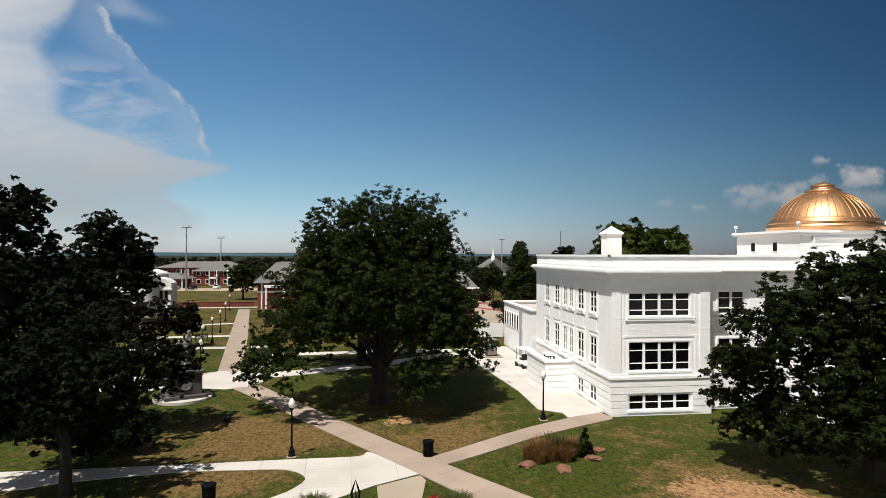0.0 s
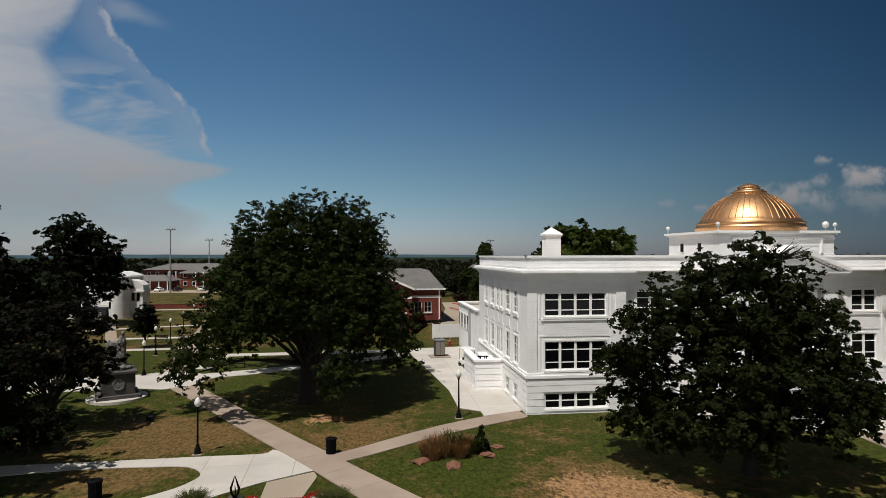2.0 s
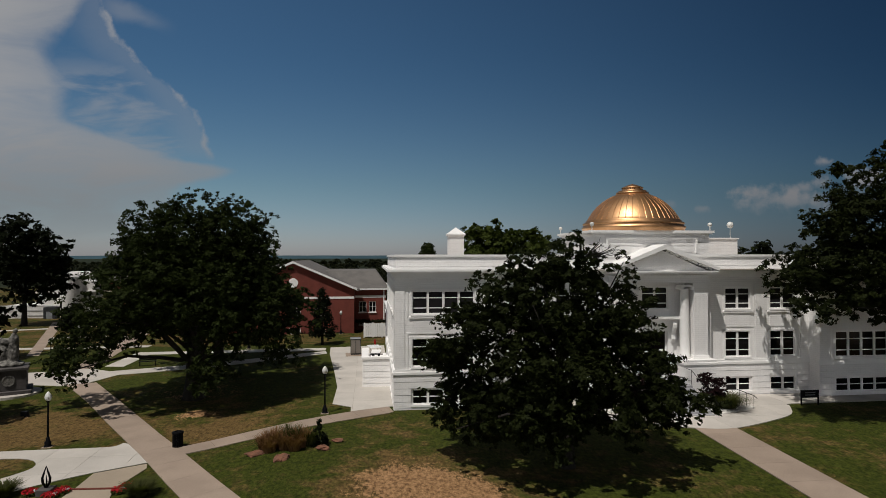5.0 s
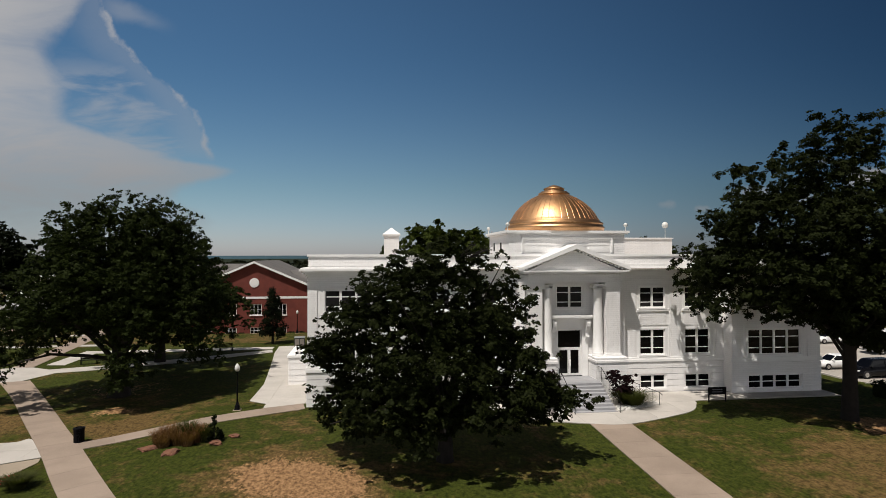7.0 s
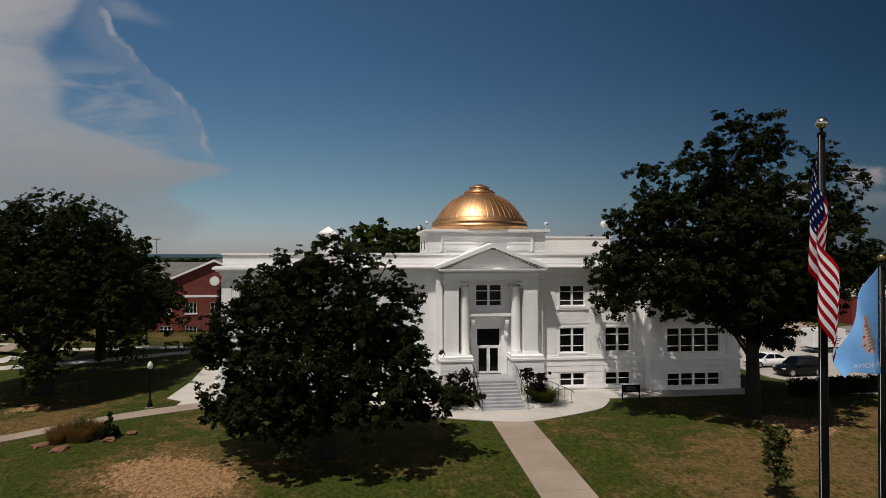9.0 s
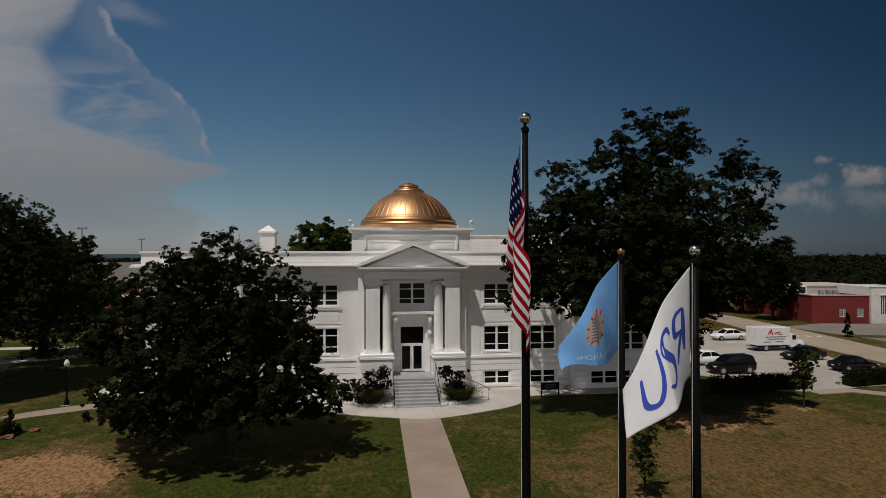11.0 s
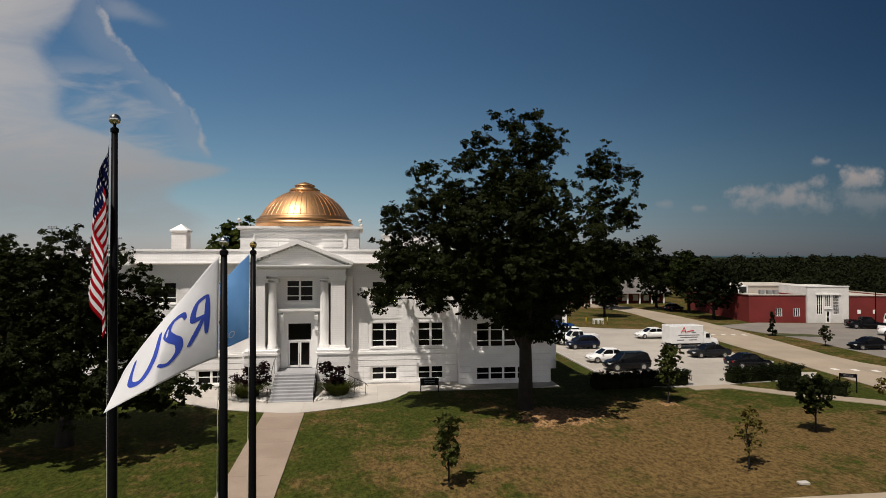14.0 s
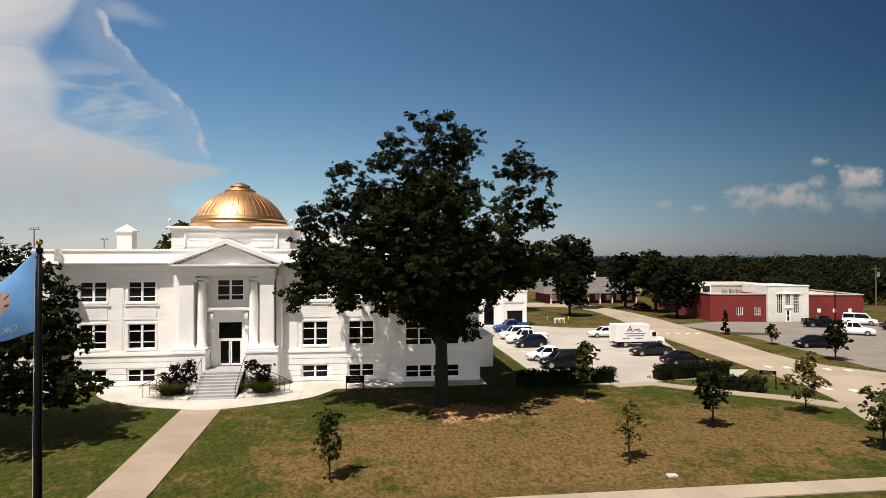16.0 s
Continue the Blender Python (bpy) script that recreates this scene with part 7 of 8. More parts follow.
for px in (-2.2, 2.6):
    for s in (-1, 1):
        bm = lathe(bmesh.new(), [(0.25, -0.13), (0.42, -0.12), (0.42, 0.12), (0.25, 0.13)], 20)
        bmesh.ops.rotate(bm, verts=bm.verts, cent=(0, 0, 0), matrix=Matrix.Rotation(radians(90), 3, "X"))
        bmesh.ops.translate(bm, verts=bm.verts, vec=(px, s * 0.95, 0.42))
        wheel = part("wheel", bm, "rubber", tr)
        bm = lathe(bmesh.new(), [(0, -0.135), (0.26, -0.135), (0.26, 0.135), (0, 0.135)], 14)
        bmesh.ops.rotate(bm, verts=bm.verts, cent=(0, 0, 0), matrix=Matrix.Rotation(radians(90), 3, "X"))
        bmesh.ops.translate(bm, verts=bm.verts, vec=(px, s * 0.95, 0.42))
        part("rim", bm, "chrome", wheel)
# maker's mark as plain red strokes, small writing as bars
bm = bmesh.new()
for a, b in (((-2.0, 2.15), (-1.55, 2.85)), ((-1.55, 2.85), (-1.3, 2.1)), ((-1.85, 2.4), (-1.35, 2.4)), ((-1.15, 2.3), (-0.2, 2.45))):
    tube(bm, [(a[0], -1.105, a[1]), (b[0], -1.105, b[1])], 0.06, 4)
part("mark", bm, "ink_red", tr)
for k, (a, b) in enumerate(((-0.5, 0.1), (-2.4, 0.6), (-2.1, 0.4), (-2.6, -1.6), (-0.9, 0.2))):
    z = (2.1, 1.78, 1.5, 1.15, 1.15)[k]
    part("lettering_bar", boxes((a, -1.112, z, b, -1.1, z + 0.11)), "ink_grey", tr)

# golf cart in the yard
gc = thing("golf_cart", 12.1, 59.0, 0.1, 100, "white golf cart with a flat roof, parked in the yard", "golf cart")
part("body", soft(boxes((-1.1, -0.55, 0.3, 1.15, 0.55, 0.75)), 0.08, 2), PAINT["white"], gc)
part("seat", soft(boxes((-0.5, -0.5, 0.75, 0.1, 0.5, 0.95), (-0.6, -0.5, 0.9, -0.45, 0.5, 1.35)), 0.04), "awning", gc)
part("roof", soft(boxes((-0.95, -0.6, 1.8, 0.9, 0.6, 1.88)), 0.03), PAINT["white"], gc)
for px, py in ((-0.85, -0.5), (-0.85, 0.5), (0.75, -0.5), (0.75, 0.5)):
    part("post", tube(bmesh.new(), [(px, py, 0.7), (px * 0.95, py, 1.82)], 0.025, 6), "black", gc)
    bm = lathe(bmesh.new(), [(0.12, -0.09), (0.23, -0.08), (0.23, 0.08), (0.12, 0.09)], 14)
    bmesh.ops.rotate(bm, verts=bm.verts, cent=(0, 0, 0), matrix=Matrix.Rotation(radians(90), 3, "X"))
    bmesh.ops.translate(bm, verts=bm.verts, vec=(px * 0.95, py, 0.23))
    part("wheel", bm, "rubber", gc)

# yard furniture
ub = thing("utility_cabinet", 10.1, 65.3, 0.1, 3, "tall grey metal utility cabinet on a concrete pad", "cabinet")
part("pad", boxes((-1.1, -0.9, -0.1, 1.1, 0.9, 0.1)), "tan", ub)
part("body", soft(boxes((-0.55, -0.5, 0.1, 0.55, 0.5, 1.8)), 0.03), "awning", ub)
part("lid", soft(boxes((-0.6, -0.55, 1.8, 0.6, 0.55, 1.9)), 0.03), "steel", ub)
part("door_panel", boxes((-0.5, -0.52, 0.25, -0.03, -0.5, 1.7)), "asphalt", ub)
part("door_panel", boxes((0.03, -0.52, 0.25, 0.5, -0.5, 1.7)), "asphalt", ub)
pt = thing("picnic_table", 12.2, 51.2, 1.9, 85, "white outdoor table with benches on the side terrace", "table")
part("tabletop", boxes((-0.9, -0.4, 0.72, 0.9, 0.4, 0.78)), "trim", pt)
for s in (-1, 1):
    part("bench_board", boxes((-0.9, s * 0.7 - 0.14, 0.42, 0.9, s * 0.7 + 0.14, 0.47)), "trim", pt)
    part("leg", boxes((s * 0.7 - 0.05, -0.7, 0.36, s * 0.7 + 0.05, 0.7, 0.42), (s * 0.7 - 0.04, -0.3, 0, s * 0.7 + 0.04, -0.2, 0.72), (s * 0.7 - 0.04, 0.2, 0, s * 0.7 + 0.04, 0.3, 0.72)), "black", pt)
fe = thing("fence", 12.7, 79.6, 0.1, 2, "white board screen fence behind the hall", "fence")
for k in range(13):
    part("board", boxes((-1.8 + k * 0.3, -0.02, 0.1, -1.51 + k * 0.3, 0.02, 1.9)), "trim", fe)
for k in range(4):
    part("post", boxes((-1.86 + k * 1.2, 0.02, -0.1, -1.74 + k * 1.2, 0.12, 2.0)), "trim", fe)
hy = thing("fire_hydrant", 12.3, 73.0, 0.05, 0, "small red fire hydrant in the yard", "hydrant")
part("barrel", lathe(bmesh.new(), [(0.16, 0), (0.16, 0.06), (0.11, 0.08), (0.11, 0.5), (0.14, 0.52), (0.13, 0.6), (0.05, 0.7), (0, 0.72)], 12), "lamp_red", hy)
part("outlet", boxes((-0.2, -0.05, 0.33, 0.2, 0.05, 0.43)), "lamp_red", hy)
for k, (x, y) in enumerate(((69.2, 80.4), (72.4, 81.4), (75.9, 81.6))):
    bo = thing("bollard", x, y, 0.05, 0, "yellow steel bollard at the car park end", "bollard", "bollards")
    part("post", lathe(bmesh.new(), [(0.09, -0.1), (0.09, 1.0), (0.05, 1.06), (0, 1.07)], 12), "yellow", bo, smooth=True)
ba = thing("barrier", 74.4, 81.6, 0.05, 5, "low white trestle barrier at the car park end", "barrier")
part("board", boxes((-0.9, -0.05, 0.6, 0.9, 0.05, 0.85)), "trim", ba)
for s in (-0.7, 0, 0.7):
    part("leg", boxes((s - 0.05, -0.3, -0.05, s + 0.05, -0.22, 0.6), (s - 0.05, 0.22, -0.05, s + 0.05, 0.3, 0.6), (s - 0.05, -0.3, 0.52, s + 0.05, 0.3, 0.6)), "trim", ba)


def stripe_row(x0, y0, dx, dy, n_, w, l, turn, label):
    ob = thing("road_marking", x0, y0, 0.0, turn, label, "road marking", kind="structure")
    for k in range(n_):
        part("stripe", boxes((k * dx, k * dy, 0.085, k * dx + l, k * dy + w, 0.097)), "stripe", ob)


stripe_row(73.5, 62.6, 1.4, 0, 5, 0.18, 0.9, 0, "dashed white line across the car park")
stripe_row(83.2, 67.4, 1.3, -0.15, 5, 0.9, 0.5, -8, "worn white crossing stripes on the road")
stripe_row(81.6, 42.8, 1.6, -0.4, 5, 0.9, 0.55, -10, "worn white crossing stripes on the road")
stripe_row(80.0, 33.6, 1.7, -0.6, 5, 0.9, 0.55, -12, "worn white crossing stripes on the road")
for k in range(10):
    tagged(new("bay_line", mesh_of("bay_line", boxes((59.9, 43.0 + k * 3.0, 0.075, 65.0, 43.1 + k * 3.0, 0.089)), "stripe")), "thin white parking bay line", "road marking", "bay lines", "structure")
me = mesh_of("kerb", soft(boxes((0, 0, -0.1, 0.16, 2.98, 0.2)), 0.02), "concrete")
kb = thing("kerb", 59.3, 44.4, 0, 0, "raised pale concrete kerb along the car park", "kerb", kind="structure")
for k in range(10):
    part("kerb_stone", me, None, kb, at=pose(0, 3.0 * k, 0))


# ---- other buildings ----
def house_wall(bm, x0, y0, x1, y1, z0, z1, t, holes=()):
    """Four walls round a plan; holes (u0, u1, z0, z1) go through the front, which faces -y."""
    wall(bm, "x", y0, t, x0, x1, z0, z1, holes)
    box(bm, x0, y1 - t, z0, x1, y1, z1), box(bm, x0, y0 + t, z0, x0 + t, y1 - t, z1), box(bm, x1 - t, y0 + t, z0, x1, y1 - t, z1)
    return bm


def simple_window(parent, u0, u1, z0, z1, face, cols=2, rows=2, sill=True, casing=0.14):
    return window(parent, "x", face, u0, u1, z0, z1, cols, tuple((k + 1) / rows for k in range(rows - 1)), "glass", sill, casing, bar=0.03)


# low annex behind the side terrace
an = thing("annex", 0, 0, 0, 0, "low white flat-roofed annex behind the hall", "building")
part("wall", house_wall(bmesh.new(), 13.6, 61.5, 30.0, 74.0, -0.3, 5.3, 0.3), "white", an)
part("roof", boxes((13.9, 61.8, 4.9, 29.7, 73.7, 5.0)), "flat_roof", an)
part("coping", boxes((13.45, 61.35, 5.3, 30.15, 61.95, 5.45), (13.45, 61.95, 5.3, 14.05, 74.1, 5.45), (14.05, 73.5, 5.3, 30.15, 74.1, 5.45), (29.55, 61.95, 5.3, 30.15, 73.5, 5.45)), "trim", an)
for k in range(6):
    y = 66.9 + k * 1.15
    w = part("window", boxes((13.54, y, 2.6, 13.6, y + 0.7, 4.4)), "trim", an)
    part("pane", boxes((13.52, y + 0.1, 2.7, 13.545, y + 0.6, 4.3)), "glass", w)
part("pilaster", boxes((13.45, 65.4, -0.3, 13.6, 66.2, 5.3)), "step", an)
ac = thing("air_conditioner", 19.5, 68.0, 5.0, 0, "grey rooftop air conditioner on the annex", "air conditioner")
part("casing", soft(boxes((-1.2, -0.8, 0, 1.2, 0.8, 1.2)), 0.04), "flat_roof", ac)
part("grille", boxes((-1.0, -0.83, 0.2, 1.0, -0.8, 1.0)), "steel", ac)

# brick hall with a gable
rb = thing("brick_hall", 0, 0, 0, 0, "red brick hall with a grey gabled roof and pale stone bands", "building")
GX, GY = -0.31, 94.8
holes = [(GX + 0.25 + 3.85 * k - 0.9, GX + 0.25 + 3.85 * k + 0.9, *r) for k in (-2, -1, 0, 1) for r in ((1.75, 3.45), (-1.25, -0.25))]
part("wall", house_wall(bmesh.new(), -10.2, GY, 9.2, 120, -2.5, 5.9, 0.35, holes), "brick", rb)
part("gable", prism(bmesh.new(), [(-10.2, 5.9), (9.2, 5.9), (GX, 10.0)], GY, GY + 0.35), "brick", rb)
hw = [(9.9, 11.1, 1.8, 3.55), (11.55, 12.7, 1.8, 3.55), (9.9, 11.1, -0.3, 0.25), (11.55, 12.7, -0.3, 0.25)]
part("wing_wall", house_wall(bmesh.new(), 9.2, 98.6, 14.35, 120, -1.2, 5.7, 0.35, hw), "brick", rb)
part("roof", prism(bmesh.new(), [(-11.0, 5.72), (-11.0, 5.5), (GX, 10.05), (10.0, 5.5), (10.0, 5.72), (GX, 10.35)], GY - 0.5, 121), "shingle", rb)
bm = bmesh.new()
for s in (-1, 1):
    e = GX + s * 10.0
    prism(bm, [(e, 5.62), (e, 5.98), (GX, 10.3), (GX, 9.95)], GY - 0.52, GY - 0.4)
part("barge_board", bm, "trim", rb)
bm = bmesh.new()
lo = [(8.0, 98.2, 5.7), (14.9, 98.2, 5.7), (14.9, 121, 5.7), (8.0, 121, 5.7)]
hi = [(4.0, 103.5, 8.6), (12.8, 103.5, 8.6), (12.8, 119, 8.6), (4.0, 119, 8.6)]
loft(bm, [lo, hi])
part("wing_roof", bm, "shingle", rb)
part("gutter", boxes((9.2, 98.1, 5.5, 15.0, 98.25, 5.72), (14.9, 98.25, 5.5, 15.05, 121, 5.72)), "trim", rb)
part("downpipe", boxes((13.9, 98.45, -1.2, 14.1, 98.6, 5.5)), "trim", rb)
part("stone_band", boxes((-10.2, GY - 0.05, 4.3, 9.2, GY, 4.65), (9.2, 98.55, 4.2, 14.35, 98.6, 4.55)), "trim", rb)
bm = lathe(bmesh.new(), [(0.75, 0), (0.75, 0.08), (0.6, 0.1), (0, 0.1)], 28)
bmesh.ops.rotate(bm, verts=bm.verts, cent=(0, 0, 0), matrix=Matrix.Rotation(radians(90), 3, "X"))
bmesh.ops.translate(bm, verts=bm.verts, vec=(GX, GY, 6.85))
part("roundel", bm, "trim", rb, "round white stone roundel")
for a, b, c, d in holes:
    simple_window(rb, a, b, c, d, GY, 3, 2)
for a, b, c, d in hw:
    simple_window(rb, a, b, c, d, 98.6, 2, 2)
for k in range(12):
    x = -9.5 + k * 1.5
    if abs(x - GX) > 0.5:
        tree("foundation_shrub", x, 93.6, [(0, 0, 0.5, 0.6, 0.5, 0.5)], (0.05, 0.3), 20, 500, "leaf_hedge", 0.1, "round clipped shrub along the brick wall", 0.25, 200 + k, 4, "foundation shrubs", category="shrub")
for k in range(5):
    tree("foundation_shrub", 9.8 + k * 1.0, 97.3, [(0, 0, 0.5, 0.6, 0.5, 0.5)], (0.05, 0.3), 20, 500, "leaf_hedge", 0.1, "round clipped shrub along the brick wall", 0.25, 220 + k, 4, "foundation shrubs", category="shrub", z=-0.3)

# castle-like white hall with a round tower
fh = thing("castle_hall", -1.5, 1.0, -0.1, 0, "white castle-like stone hall with a round corner tower", "building")
part("wall", boxes((-52, 112.5, -0.5, -41.5, 128, 2.3), (-46.3, 113.5, 2.3, -40.2, 124, 7.3), (-38.6, 113, -0.5, -36.4, 116.5, 4.75), (-38.7, 112.7, 4.75, -36.1, 116.8, 5.0)), "limestone", fh)
part("tower", lathe(bmesh.new(), [(1.68, -0.5)] + [q for k in range(12) for q in ((1.68, 0.1 + 0.57 * k), (1.65, 0.12 + 0.57 * k), (1.65, 0.15 + 0.57 * k), (1.68, 0.17 + 0.57 * k))] + [(1.68, 7.1), (1.76, 7.15), (1.76, 7.5), (1.5, 7.5), (1.5, 7.2)], 36, (-40.2, 112.5, 0)), "limestone", fh, smooth=False)
part("gable", prism(bmesh.new(), [(-46.5, 7.3), (-40.0, 7.3), (-40.2, 7.6), (-42.4, 8.3), (-44.2, 8.3), (-46.3, 7.6)], 113.4, 124.1), "limestone", fh)
for z in (2.0, 4.9):
    part("slit_window", boxes((-41.4, 111.05, z, -40.95, 111.4, z + 1.2)), "glass", fh)
part("wing_top", prism(bmesh.new(), [(-38.6, 5.0), (-36.4, 5.0), (-36.4, 6.0), (-37.4, 6.7), (-38.6, 7.0)], 113.2, 116.4), "limestone", fh)
for word, z in (("FIELD", 6.2), ("HOUSE", 5.55)):
    for k, ch in enumerate(word):
        a = radians(-70 + 16 * k)
        fnt = bpy.data.curves.new("letter", "FONT")
        fnt.body, fnt.size, fnt.extrude, fnt.align_x = ch, 0.62, 0.02, "CENTER"
        fnt.materials.append(M["ink_grey"])
        let = new("letter", fnt)
        let.parent = fh
        let.matrix_basis = pose(-40.2 + 1.7 * math.sin(a), 112.5 - 1.7 * math.cos(a), z, 90, 0, math.degrees(a))
part("porch", boxes((-44.1, 111.0, -0.5, -41.9, 112.5, 2.2)), "awning", fh)
part("door", boxes((-43.6, 110.95, -0.4, -42.6, 111.0, 1.4)), "steel", fh)
for k in range(3):
    part("band", boxes((-52.05, 112.42, 0.6 + 0.9 * k, -41.6, 112.5, 0.66 + 0.9 * k)), "step", fh)
for k in range(2):
    part("window", boxes((-38.3 + 0.85 * k, 112.95, 3.2, -37.8 + 0.85 * k, 113, 4.6)), "glass", fh)

# far brick apartments
for name, x0, x1, y0, ze, zr, lab in (("apartment_building", -82, -52, 240, 5.9, 8.2, "long three-storey brick apartment block with a grey hipped roof"), ("apartment_building", -63.6, -46, 222, 5.0, 8.5, "brick apartment block with white balcony bays and a grey roof")):
    ap = thing(name, 0, 0, 0, 0, lab, "building", "apartment buildings")
    part("wall", boxes((x0, y0, -4, x1, y0 + 16, ze)), "brick", ap)
    bm = bmesh.new()
    loft(bm, [[(x0 - 0.8, y0 - 0.8, ze), (x1 + 0.8, y0 - 0.8, ze), (x1 + 0.8, y0 + 16.8, ze), (x0 - 0.8, y0 + 16.8, ze)], [(x0 + 7, y0 + 7.4, zr), (x1 - 7, y0 + 7.4, zr), (x1 - 7, y0 + 8.6, zr), (x0 + 7, y0 + 8.6, zr)]])
    part("roof", bm, "shingle", ap)
    n_ = int((x1 - x0) / 3)
    for k in range(n_):
        for j in range(2):
            a, z = x0 + 1 + k * 3, 0.6 + j * 2.9
            w = part("window", boxes((a, y0 - 0.08, z, a + 1.3, y0, z + 1.6)), "trim", ap)
            part("pane", boxes((a + 0.12, y0 - 0.1, z + 0.12, a + 1.18, y0 - 0.06, z + 1.48)), "glass", w)
    for k in range(2):
        a = x0 + (x1 - x0) * (0.3 + 0.35 * k)
        part("balcony_bay", boxes((a, y0 - 0.9, -0.4, a + 2.8, y0, 0.2), (a, y0 - 0.9, 2.4, a + 2.8, y0, 3.0), (a, y0 - 0.9, -0.4, a + 0.25, y0 - 0.6, 5.4), (a + 2.55, y0 - 0.9, -0.4, a + 2.8, y0 - 0.6, 5.4)), "trim", ap)
ap = thing("clubhouse", 0, 0, 0, 0, "low brick clubhouse with a wide grey hipped roof", "building")
part("wall", boxes((-84, 205, -3, -63, 216, 3.0)), "brick", ap)
bm = bmesh.new()
loft(bm, [[(-85.5, 203.5, 3.0), (-61.2, 203.5, 3.0), (-61.2, 217.5, 3.0), (-85.5, 217.5, 3.0)], [(-79, 210, 4.9), (-65.5, 210, 4.9), (-65.5, 211, 4.9), (-79, 211, 4.9)]])
part("roof", bm, "shingle", ap)
for k in range(9):
    part("column", boxes((-84 + k * 2.7, 203.9, -3, -83.7 + k * 2.7, 204.2, 3.0)), "trim", ap)
slab("far_lot", [(-95, 192), (-30, 188), (-30, 203), (-95, 203)], "road", "pale car park before the apartments", 0.03, "car park")

# brick hall seen beyond the elm
bh = thing("brick_gymnasium", 0, 0, 0, 0, "large red brick hall with a grey roof and white trim", "building")
part("wall", house_wall(bmesh.new(), -25.0, 126, -6.0, 150, -0.3, 5.3, 0.3), "brick", bh)
bm = bmesh.new()
loft(bm, [[(-25.8, 125.2, 5.3), (-5.2, 125.2, 5.3), (-5.2, 150.8, 5.3), (-25.8, 150.8, 5.3)], [(-22.5, 134, 9.4), (-8.5, 134, 9.4), (-8.5, 142, 9.4), (-22.5, 142, 9.4)]])
part("roof", bm, "shingle", bh)
part("stone_band", boxes((-25.0, 125.94, 3.3, -6.0, 126, 3.7)), "trim", bh)
part("downpipe", boxes((-24.3, 125.85, -0.3, -24.05, 126, 5.3)), "trim", bh)
part("entrance_canopy", boxes((-23.5, 124.5, 4.4, -19.5, 126, 4.9), (-23.3, 124.6, -0.3, -23.0, 124.9, 4.4), (-19.9, 124.6, -0.3, -19.6, 124.9, 4.4)), "trim", bh)
tagged(new("retaining_wall", mesh_of("retaining_wall", boxes((-52, 133, -0.3, -27, 133.4, 0.9), (-52.05, 132.95, 0.9, -26.95, 133.45, 1.0)), "brick")), "low red brick garden wall beyond the lawn", "wall")

# chapel with a spire
chp = thing("chapel", 0, 0, 0, 0, "small far chapel with a white spire and a brown roof", "building")
part("wall", boxes((56, 300, -2, 68, 316, 4.5)), "flat_roof", chp)
part("roof", prism(bmesh.new(), [(55, 4.5), (69, 4.5), (62, 9.2)], 299, 317), "shingle", chp)
part("spire", lathe(bmesh.new(), [(0.9, 8.0), (0.9, 10.2), (0.5, 10.6), (0.0, 15.6)], 8, (60.5, 301, 0)), "trim", chp)


def floodlight(x, y, top, label="tall grey floodlight mast", turn=0):
    ob = thing("floodlight_mast", x, y, -0.2, turn, label, "floodlight", "floodlight masts")
    part("pole", lathe(bmesh.new(), [(0.35, -2), (0.3, 3), (0.16, top)], 10), "steel", ob)
    part("crossbar", boxes((-1.5, -0.1, top - 0.1, 1.5, 0.1, top + 0.1)), "steel", ob)
    for k in range(4):
        part("lamp", boxes((-1.4 + k * 0.75, -0.4, top + 0.1, -0.9 + k * 0.75, 0.1, top + 0.7)), "chrome", ob)


floodlight(-57.1, 190.4, 19.3), floodlight(-60.7, 249, 17.6), floodlight(56.3, 262.7, 18.0), floodlight(54.9, 177.1, 18.2, turn=78)

# red building with a white entrance bay
re = thing("red_building", 107.7, 79.2, 0, -8.7, "low dark red building with a tall white entrance bay", "building")
hr = [(-4.75, -3.75, 1.05, 2.35), (-2.0, -1.0, 1.05, 2.35)]
part("wall", house_wall(bmesh.new(), -8.9, 0, 0, 26, -0.4, 4.35, 0.3, hr), "redwall", re)
part("wall", house_wall(bmesh.new(), 6.2, 0, 15.0, 26, -0.4, 4.25, 0.3), "redwall", re)
part("coping", boxes((-9.0, -0.1, 4.35, 0, 0.35, 4.5), (-9.0, 0.35, 4.35, -8.55, 26, 4.5), (6.2, -0.1, 4.25, 15.1, 0.35, 4.4), (14.7, 0.35, 4.25, 15.1, 26, 4.4)), "flat_roof", re)
part("roof", boxes((-8.6, 0.3, 4.0, 14.7, 25.7, 4.1)), "flat_roof", re)
hb = [(1.35, 2.3, 1.4, 4.45), (2.65, 3.55, 2.6, 4.45), (3.9, 4.85, 1.4, 4.45), (2.7, 3.5, -0.1, 2.1)]
part("bay_wall", wall(bmesh.new(), "x", -0.45, 0.4, -0.1, 6.3, -0.4, 5.75, hb), "limestone", re)
part("bay_side", boxes((-0.1, -0.05, -0.4, 0.3, 8, 5.75), (5.9, -0.05, -0.4, 6.3, 8, 5.75), (0.3, 7.7, 4.1, 5.9, 8, 5.75), (0.3, -0.05, 5.4, 5.9, 7.7, 5.5)), "limestone", re)
part("bay_coping", boxes((-0.2, -0.55, 5.75, 6.4, 0.0, 5.87), (1.15, -0.6, 4.5, 5.05, -0.45, 4.63), (2.5, -0.6, 2.25, 3.7, -0.45, 2.38)), "trim", re)
for a, b, c, d in hb[:3]:
    simple_window(re, a, b, c, d, -0.45, 3, 6, False, 0.03)
simple_window(re, *hb[3], -0.45, 1, 1, False, 0.03)
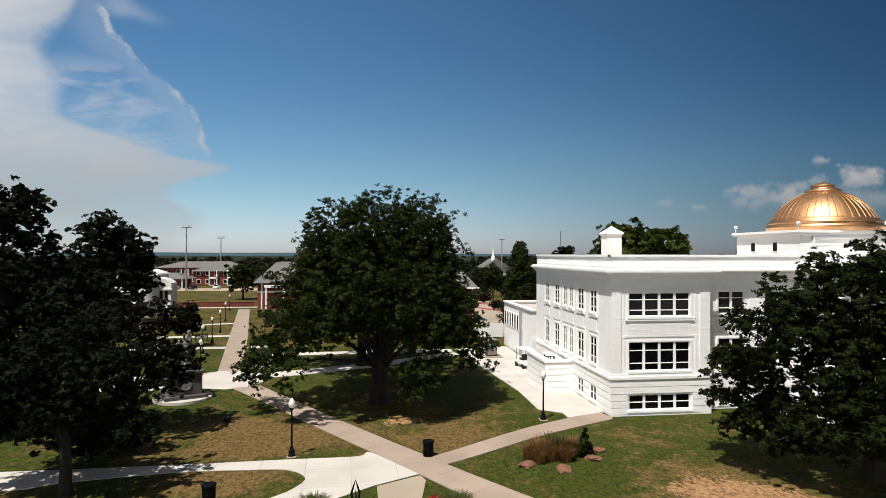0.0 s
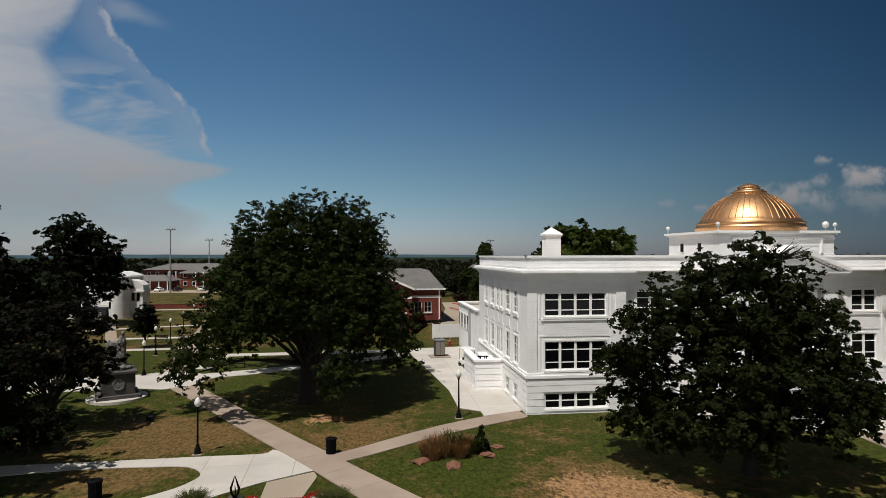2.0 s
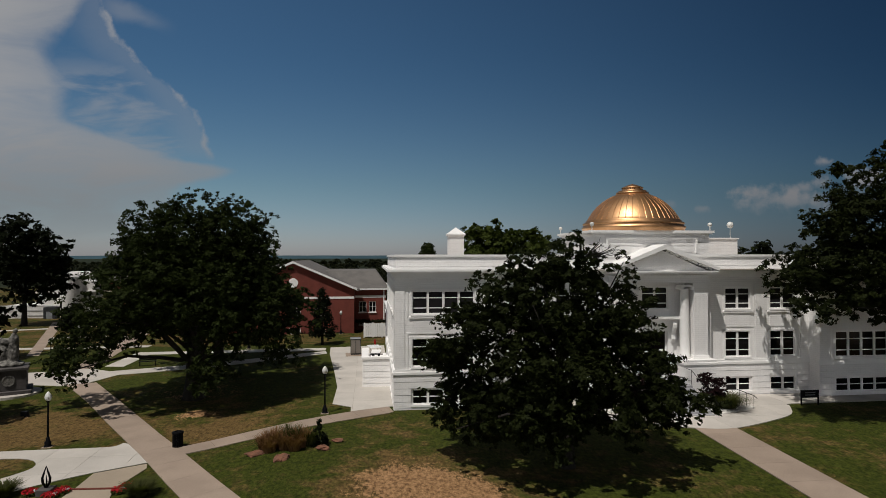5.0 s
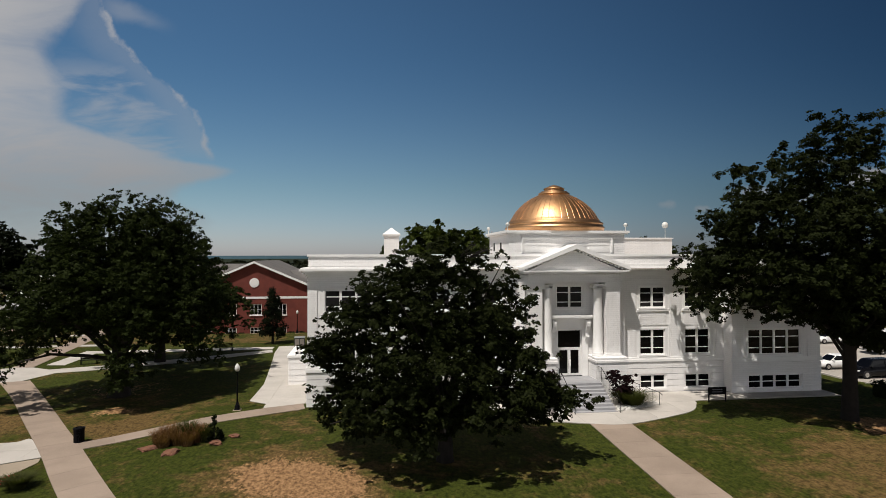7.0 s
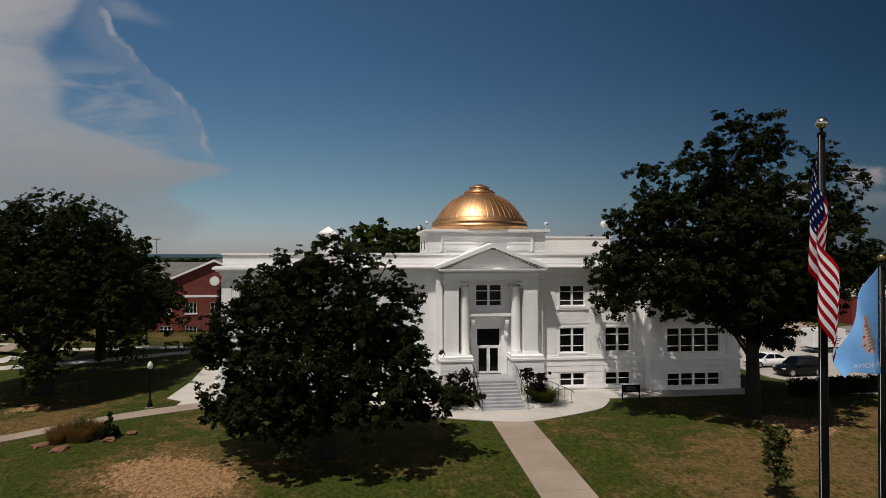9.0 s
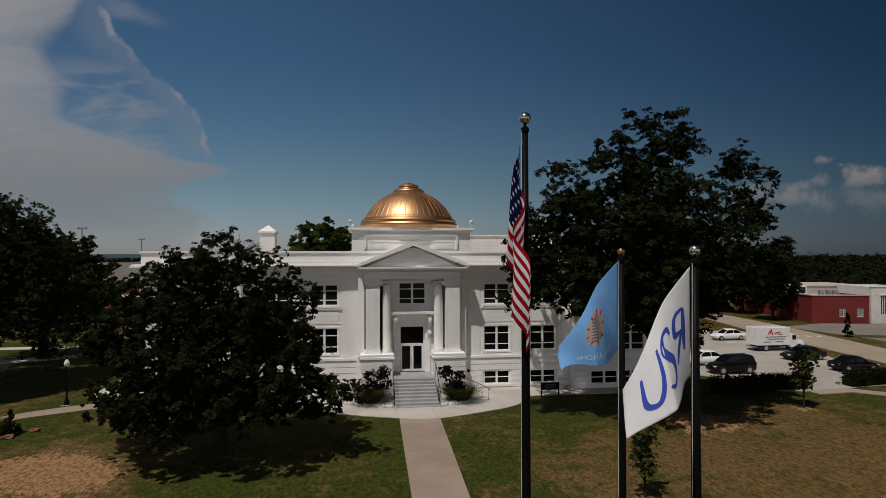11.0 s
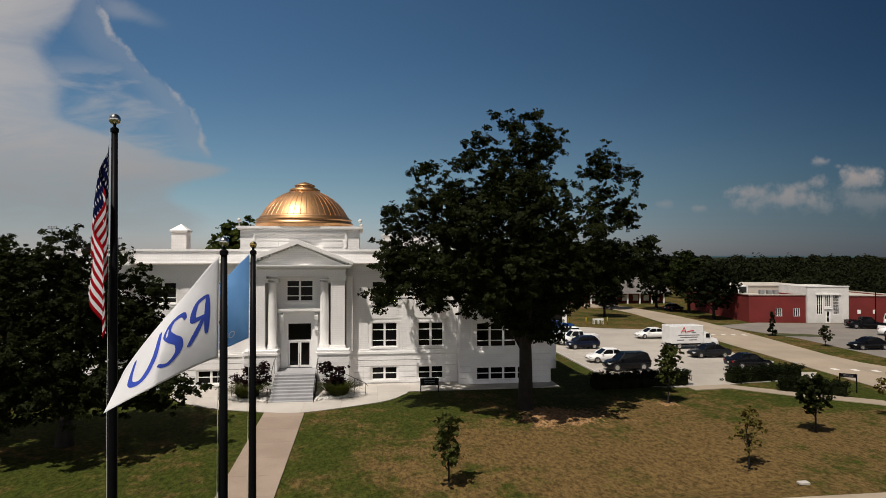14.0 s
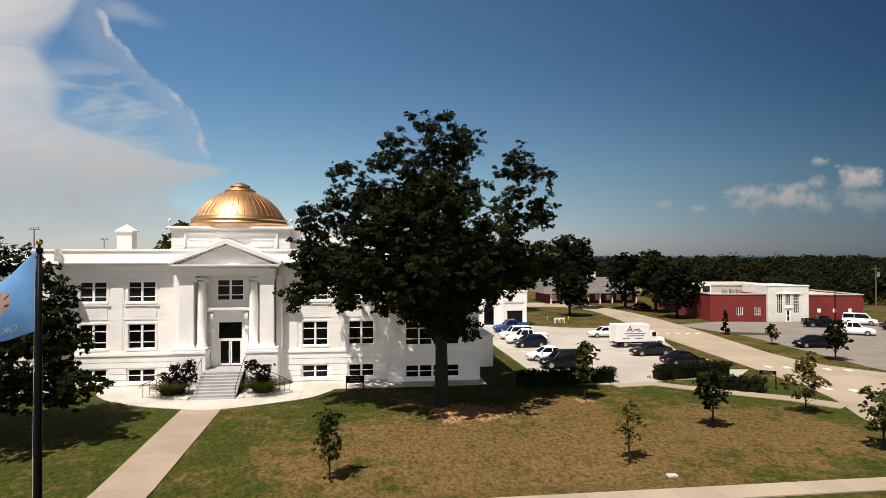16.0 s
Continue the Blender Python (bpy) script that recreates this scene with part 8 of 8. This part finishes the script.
part("door", boxes((2.72, -0.44, -0.1, 2.92, -0.36, 2.05), (3.28, -0.44, -0.1, 3.48, -0.36, 2.05), (2.92, -0.44, 1.85, 3.28, -0.36, 2.05), (2.92, -0.44, -0.1, 3.28, -0.36, 0.25), (2.92, -0.44, 0.95, 3.28, -0.36, 1.05)), "trim", re, "white glazed entrance door")
for a, b, c, d in hr:
    simple_window(re, a, b, c, d, 0, 3, 4, False, 0.03)
part("upper_storey", boxes((-7.2, 9, 4.1, 6.4, 22, 5.35), (-7.3, 8.9, 5.35, 6.5, 22.1, 5.48)), "flat_roof", re)
for u in (-4.4, -3.2, -2.1):
    part("roof_unit", soft(boxes((u, 5.5, 4.1, u + 0.7, 6.2, 4.85)), 0.03), "steel", re)
part("penthouse", boxes((-8.3, 6.2, 4.1, -6.2, 8.6, 5.6)), "white", re)
part("penthouse_opening", boxes((-7.6, 6.14, 4.4, -6.4, 6.2, 5.4)), "awning", re)
for k in range(3):
    part("notice", boxes((7.9 + k * 2.4, -0.05, 1.5, 8.4 + k * 2.4, 0, 2.1)), "trim", re)

# small white building at the end of the car park
wb = thing("white_lodge", 0, 0, 0, 0, "small white block building with dark glazed openings", "building")
ho = [(61.9, 63.5, 0.2, 3.0), (65.4, 67.9, 0.25, 2.4)]
part("wall", wall(bmesh.new(), "x", 78.9, 0.3, 60.3, 68.4, -0.3, 3.6, ho), "white", wb)
part("body", boxes((60.3, 79.2, -0.3, 68.4, 88, 3.6)), "white", wb)
part("raised_front", boxes((64.7, 78.8, 3.6, 68.5, 80.5, 5.2)), "white", wb)
part("coping", boxes((60.2, 78.75, 3.6, 64.7, 79.4, 3.75), (64.6, 78.7, 5.2, 68.6, 80.6, 5.33)), "trim", wb)
for a, b, c, d in ho:
    simple_window(wb, a, b, c, d, 78.9, 1, 1, False)
part("pilaster", boxes((64.3, 78.75, -0.3, 64.9, 78.9, 3.6), (68.0, 78.75, -0.3, 68.4, 78.9, 3.6)), "trim", wb)
# low white block at the east end of the hall
eb = thing("plant_enclosure", 0, 0, 0, 0, "low white block wall enclosure behind the hall", "building")
part("wall", boxes((54.3, 47.0, -0.2, 56.5, 52.5, 2.85)), "white", eb)
part("coping", boxes((54.2, 46.9, 2.85, 56.6, 52.6, 3.0)), "trim", eb)
# far house with a grey roof
fo = thing("far_house", 0, 0, 0, 0, "long low red house with a grey roof and white porch posts", "building")
part("wall", boxes((84.5, 120, -0.3, 105, 130, 2.3)), "redwall", fo)
bm = bmesh.new()
loft(bm, [[(83.0, 117.8, 2.3), (106.2, 117.8, 2.3), (106.2, 131.5, 2.3), (83.0, 131.5, 2.3)], [(84.5, 124, 5.6), (105, 124, 5.6), (105, 125.5, 5.6), (84.5, 125.5, 5.6)]])
part("roof", bm, "shingle", fo)
part("cupola", boxes((95.6, 124, 5.4, 97.0, 125.4, 6.9)), "trim", fo)
for k in range(8):
    part("porch_post", boxes((84.5 + k * 2.8, 118.2, -0.3, 84.75 + k * 2.8, 118.45, 2.3)), "trim", fo)
    part("window", boxes((85.3 + k * 2.5, 119.9, 0.6, 86.5 + k * 2.5, 120, 1.9)), "trim", fo)
up = thing("utility_pole", 140.8, 94.0, 0, 0, "grey wooden utility pole with a crossarm", "utility pole")
part("pole", lathe(bmesh.new(), [(0.15, -0.5), (0.10, 8.6)], 8), "wood", up)
part("crossarm", boxes((-0.9, -0.06, 7.9, 0.9, 0.06, 8.05)), "wood", up)
part("transformer", lathe(bmesh.new(), [(0.25, 6.5), (0.25, 7.4)], 10, (0.35, -0.2, 0)), "steel", up)

lp = thing("lot_pole", 117.4, 76.6, 0, 0, "thin dark metal pole before the red building", "pole")
part("shaft", lathe(bmesh.new(), [(0.09, -0.1), (0.06, 6.2)], 8), "black", lp)
part("base", lathe(bmesh.new(), [(0.2, -0.1), (0.2, 0.25), (0.09, 0.3)], 10), "step", lp)
slab("lot_island", [(91.6, 66.4), (93.2, 64.8), (97.4, 63.6), (98.6, 64.2), (97.6, 65.6), (93.6, 67.6)], "turf", "narrow green grass island in the grey car park", 0.09, "grass")

# red kerbs of the service lot
for line in (((19.4, 125.5), (20.2, 121.5), (22.2, 117.0)), ((22.2, 117.0), (22.7, 113.5), (22.4, 110.5)), ((21.6, 137.5), (22.6, 132.5), (24.4, 130.5))):
    bm = tube(bmesh.new(), [(x, y, ground_z(x, y) + 0.10) for x, y in line], [0.16, 0.16, 0.16], 6)
    solid("red_kerb", bm, "red_kerb", "red painted kerb of the service lot", "kerb", "red kerbs", "structure")
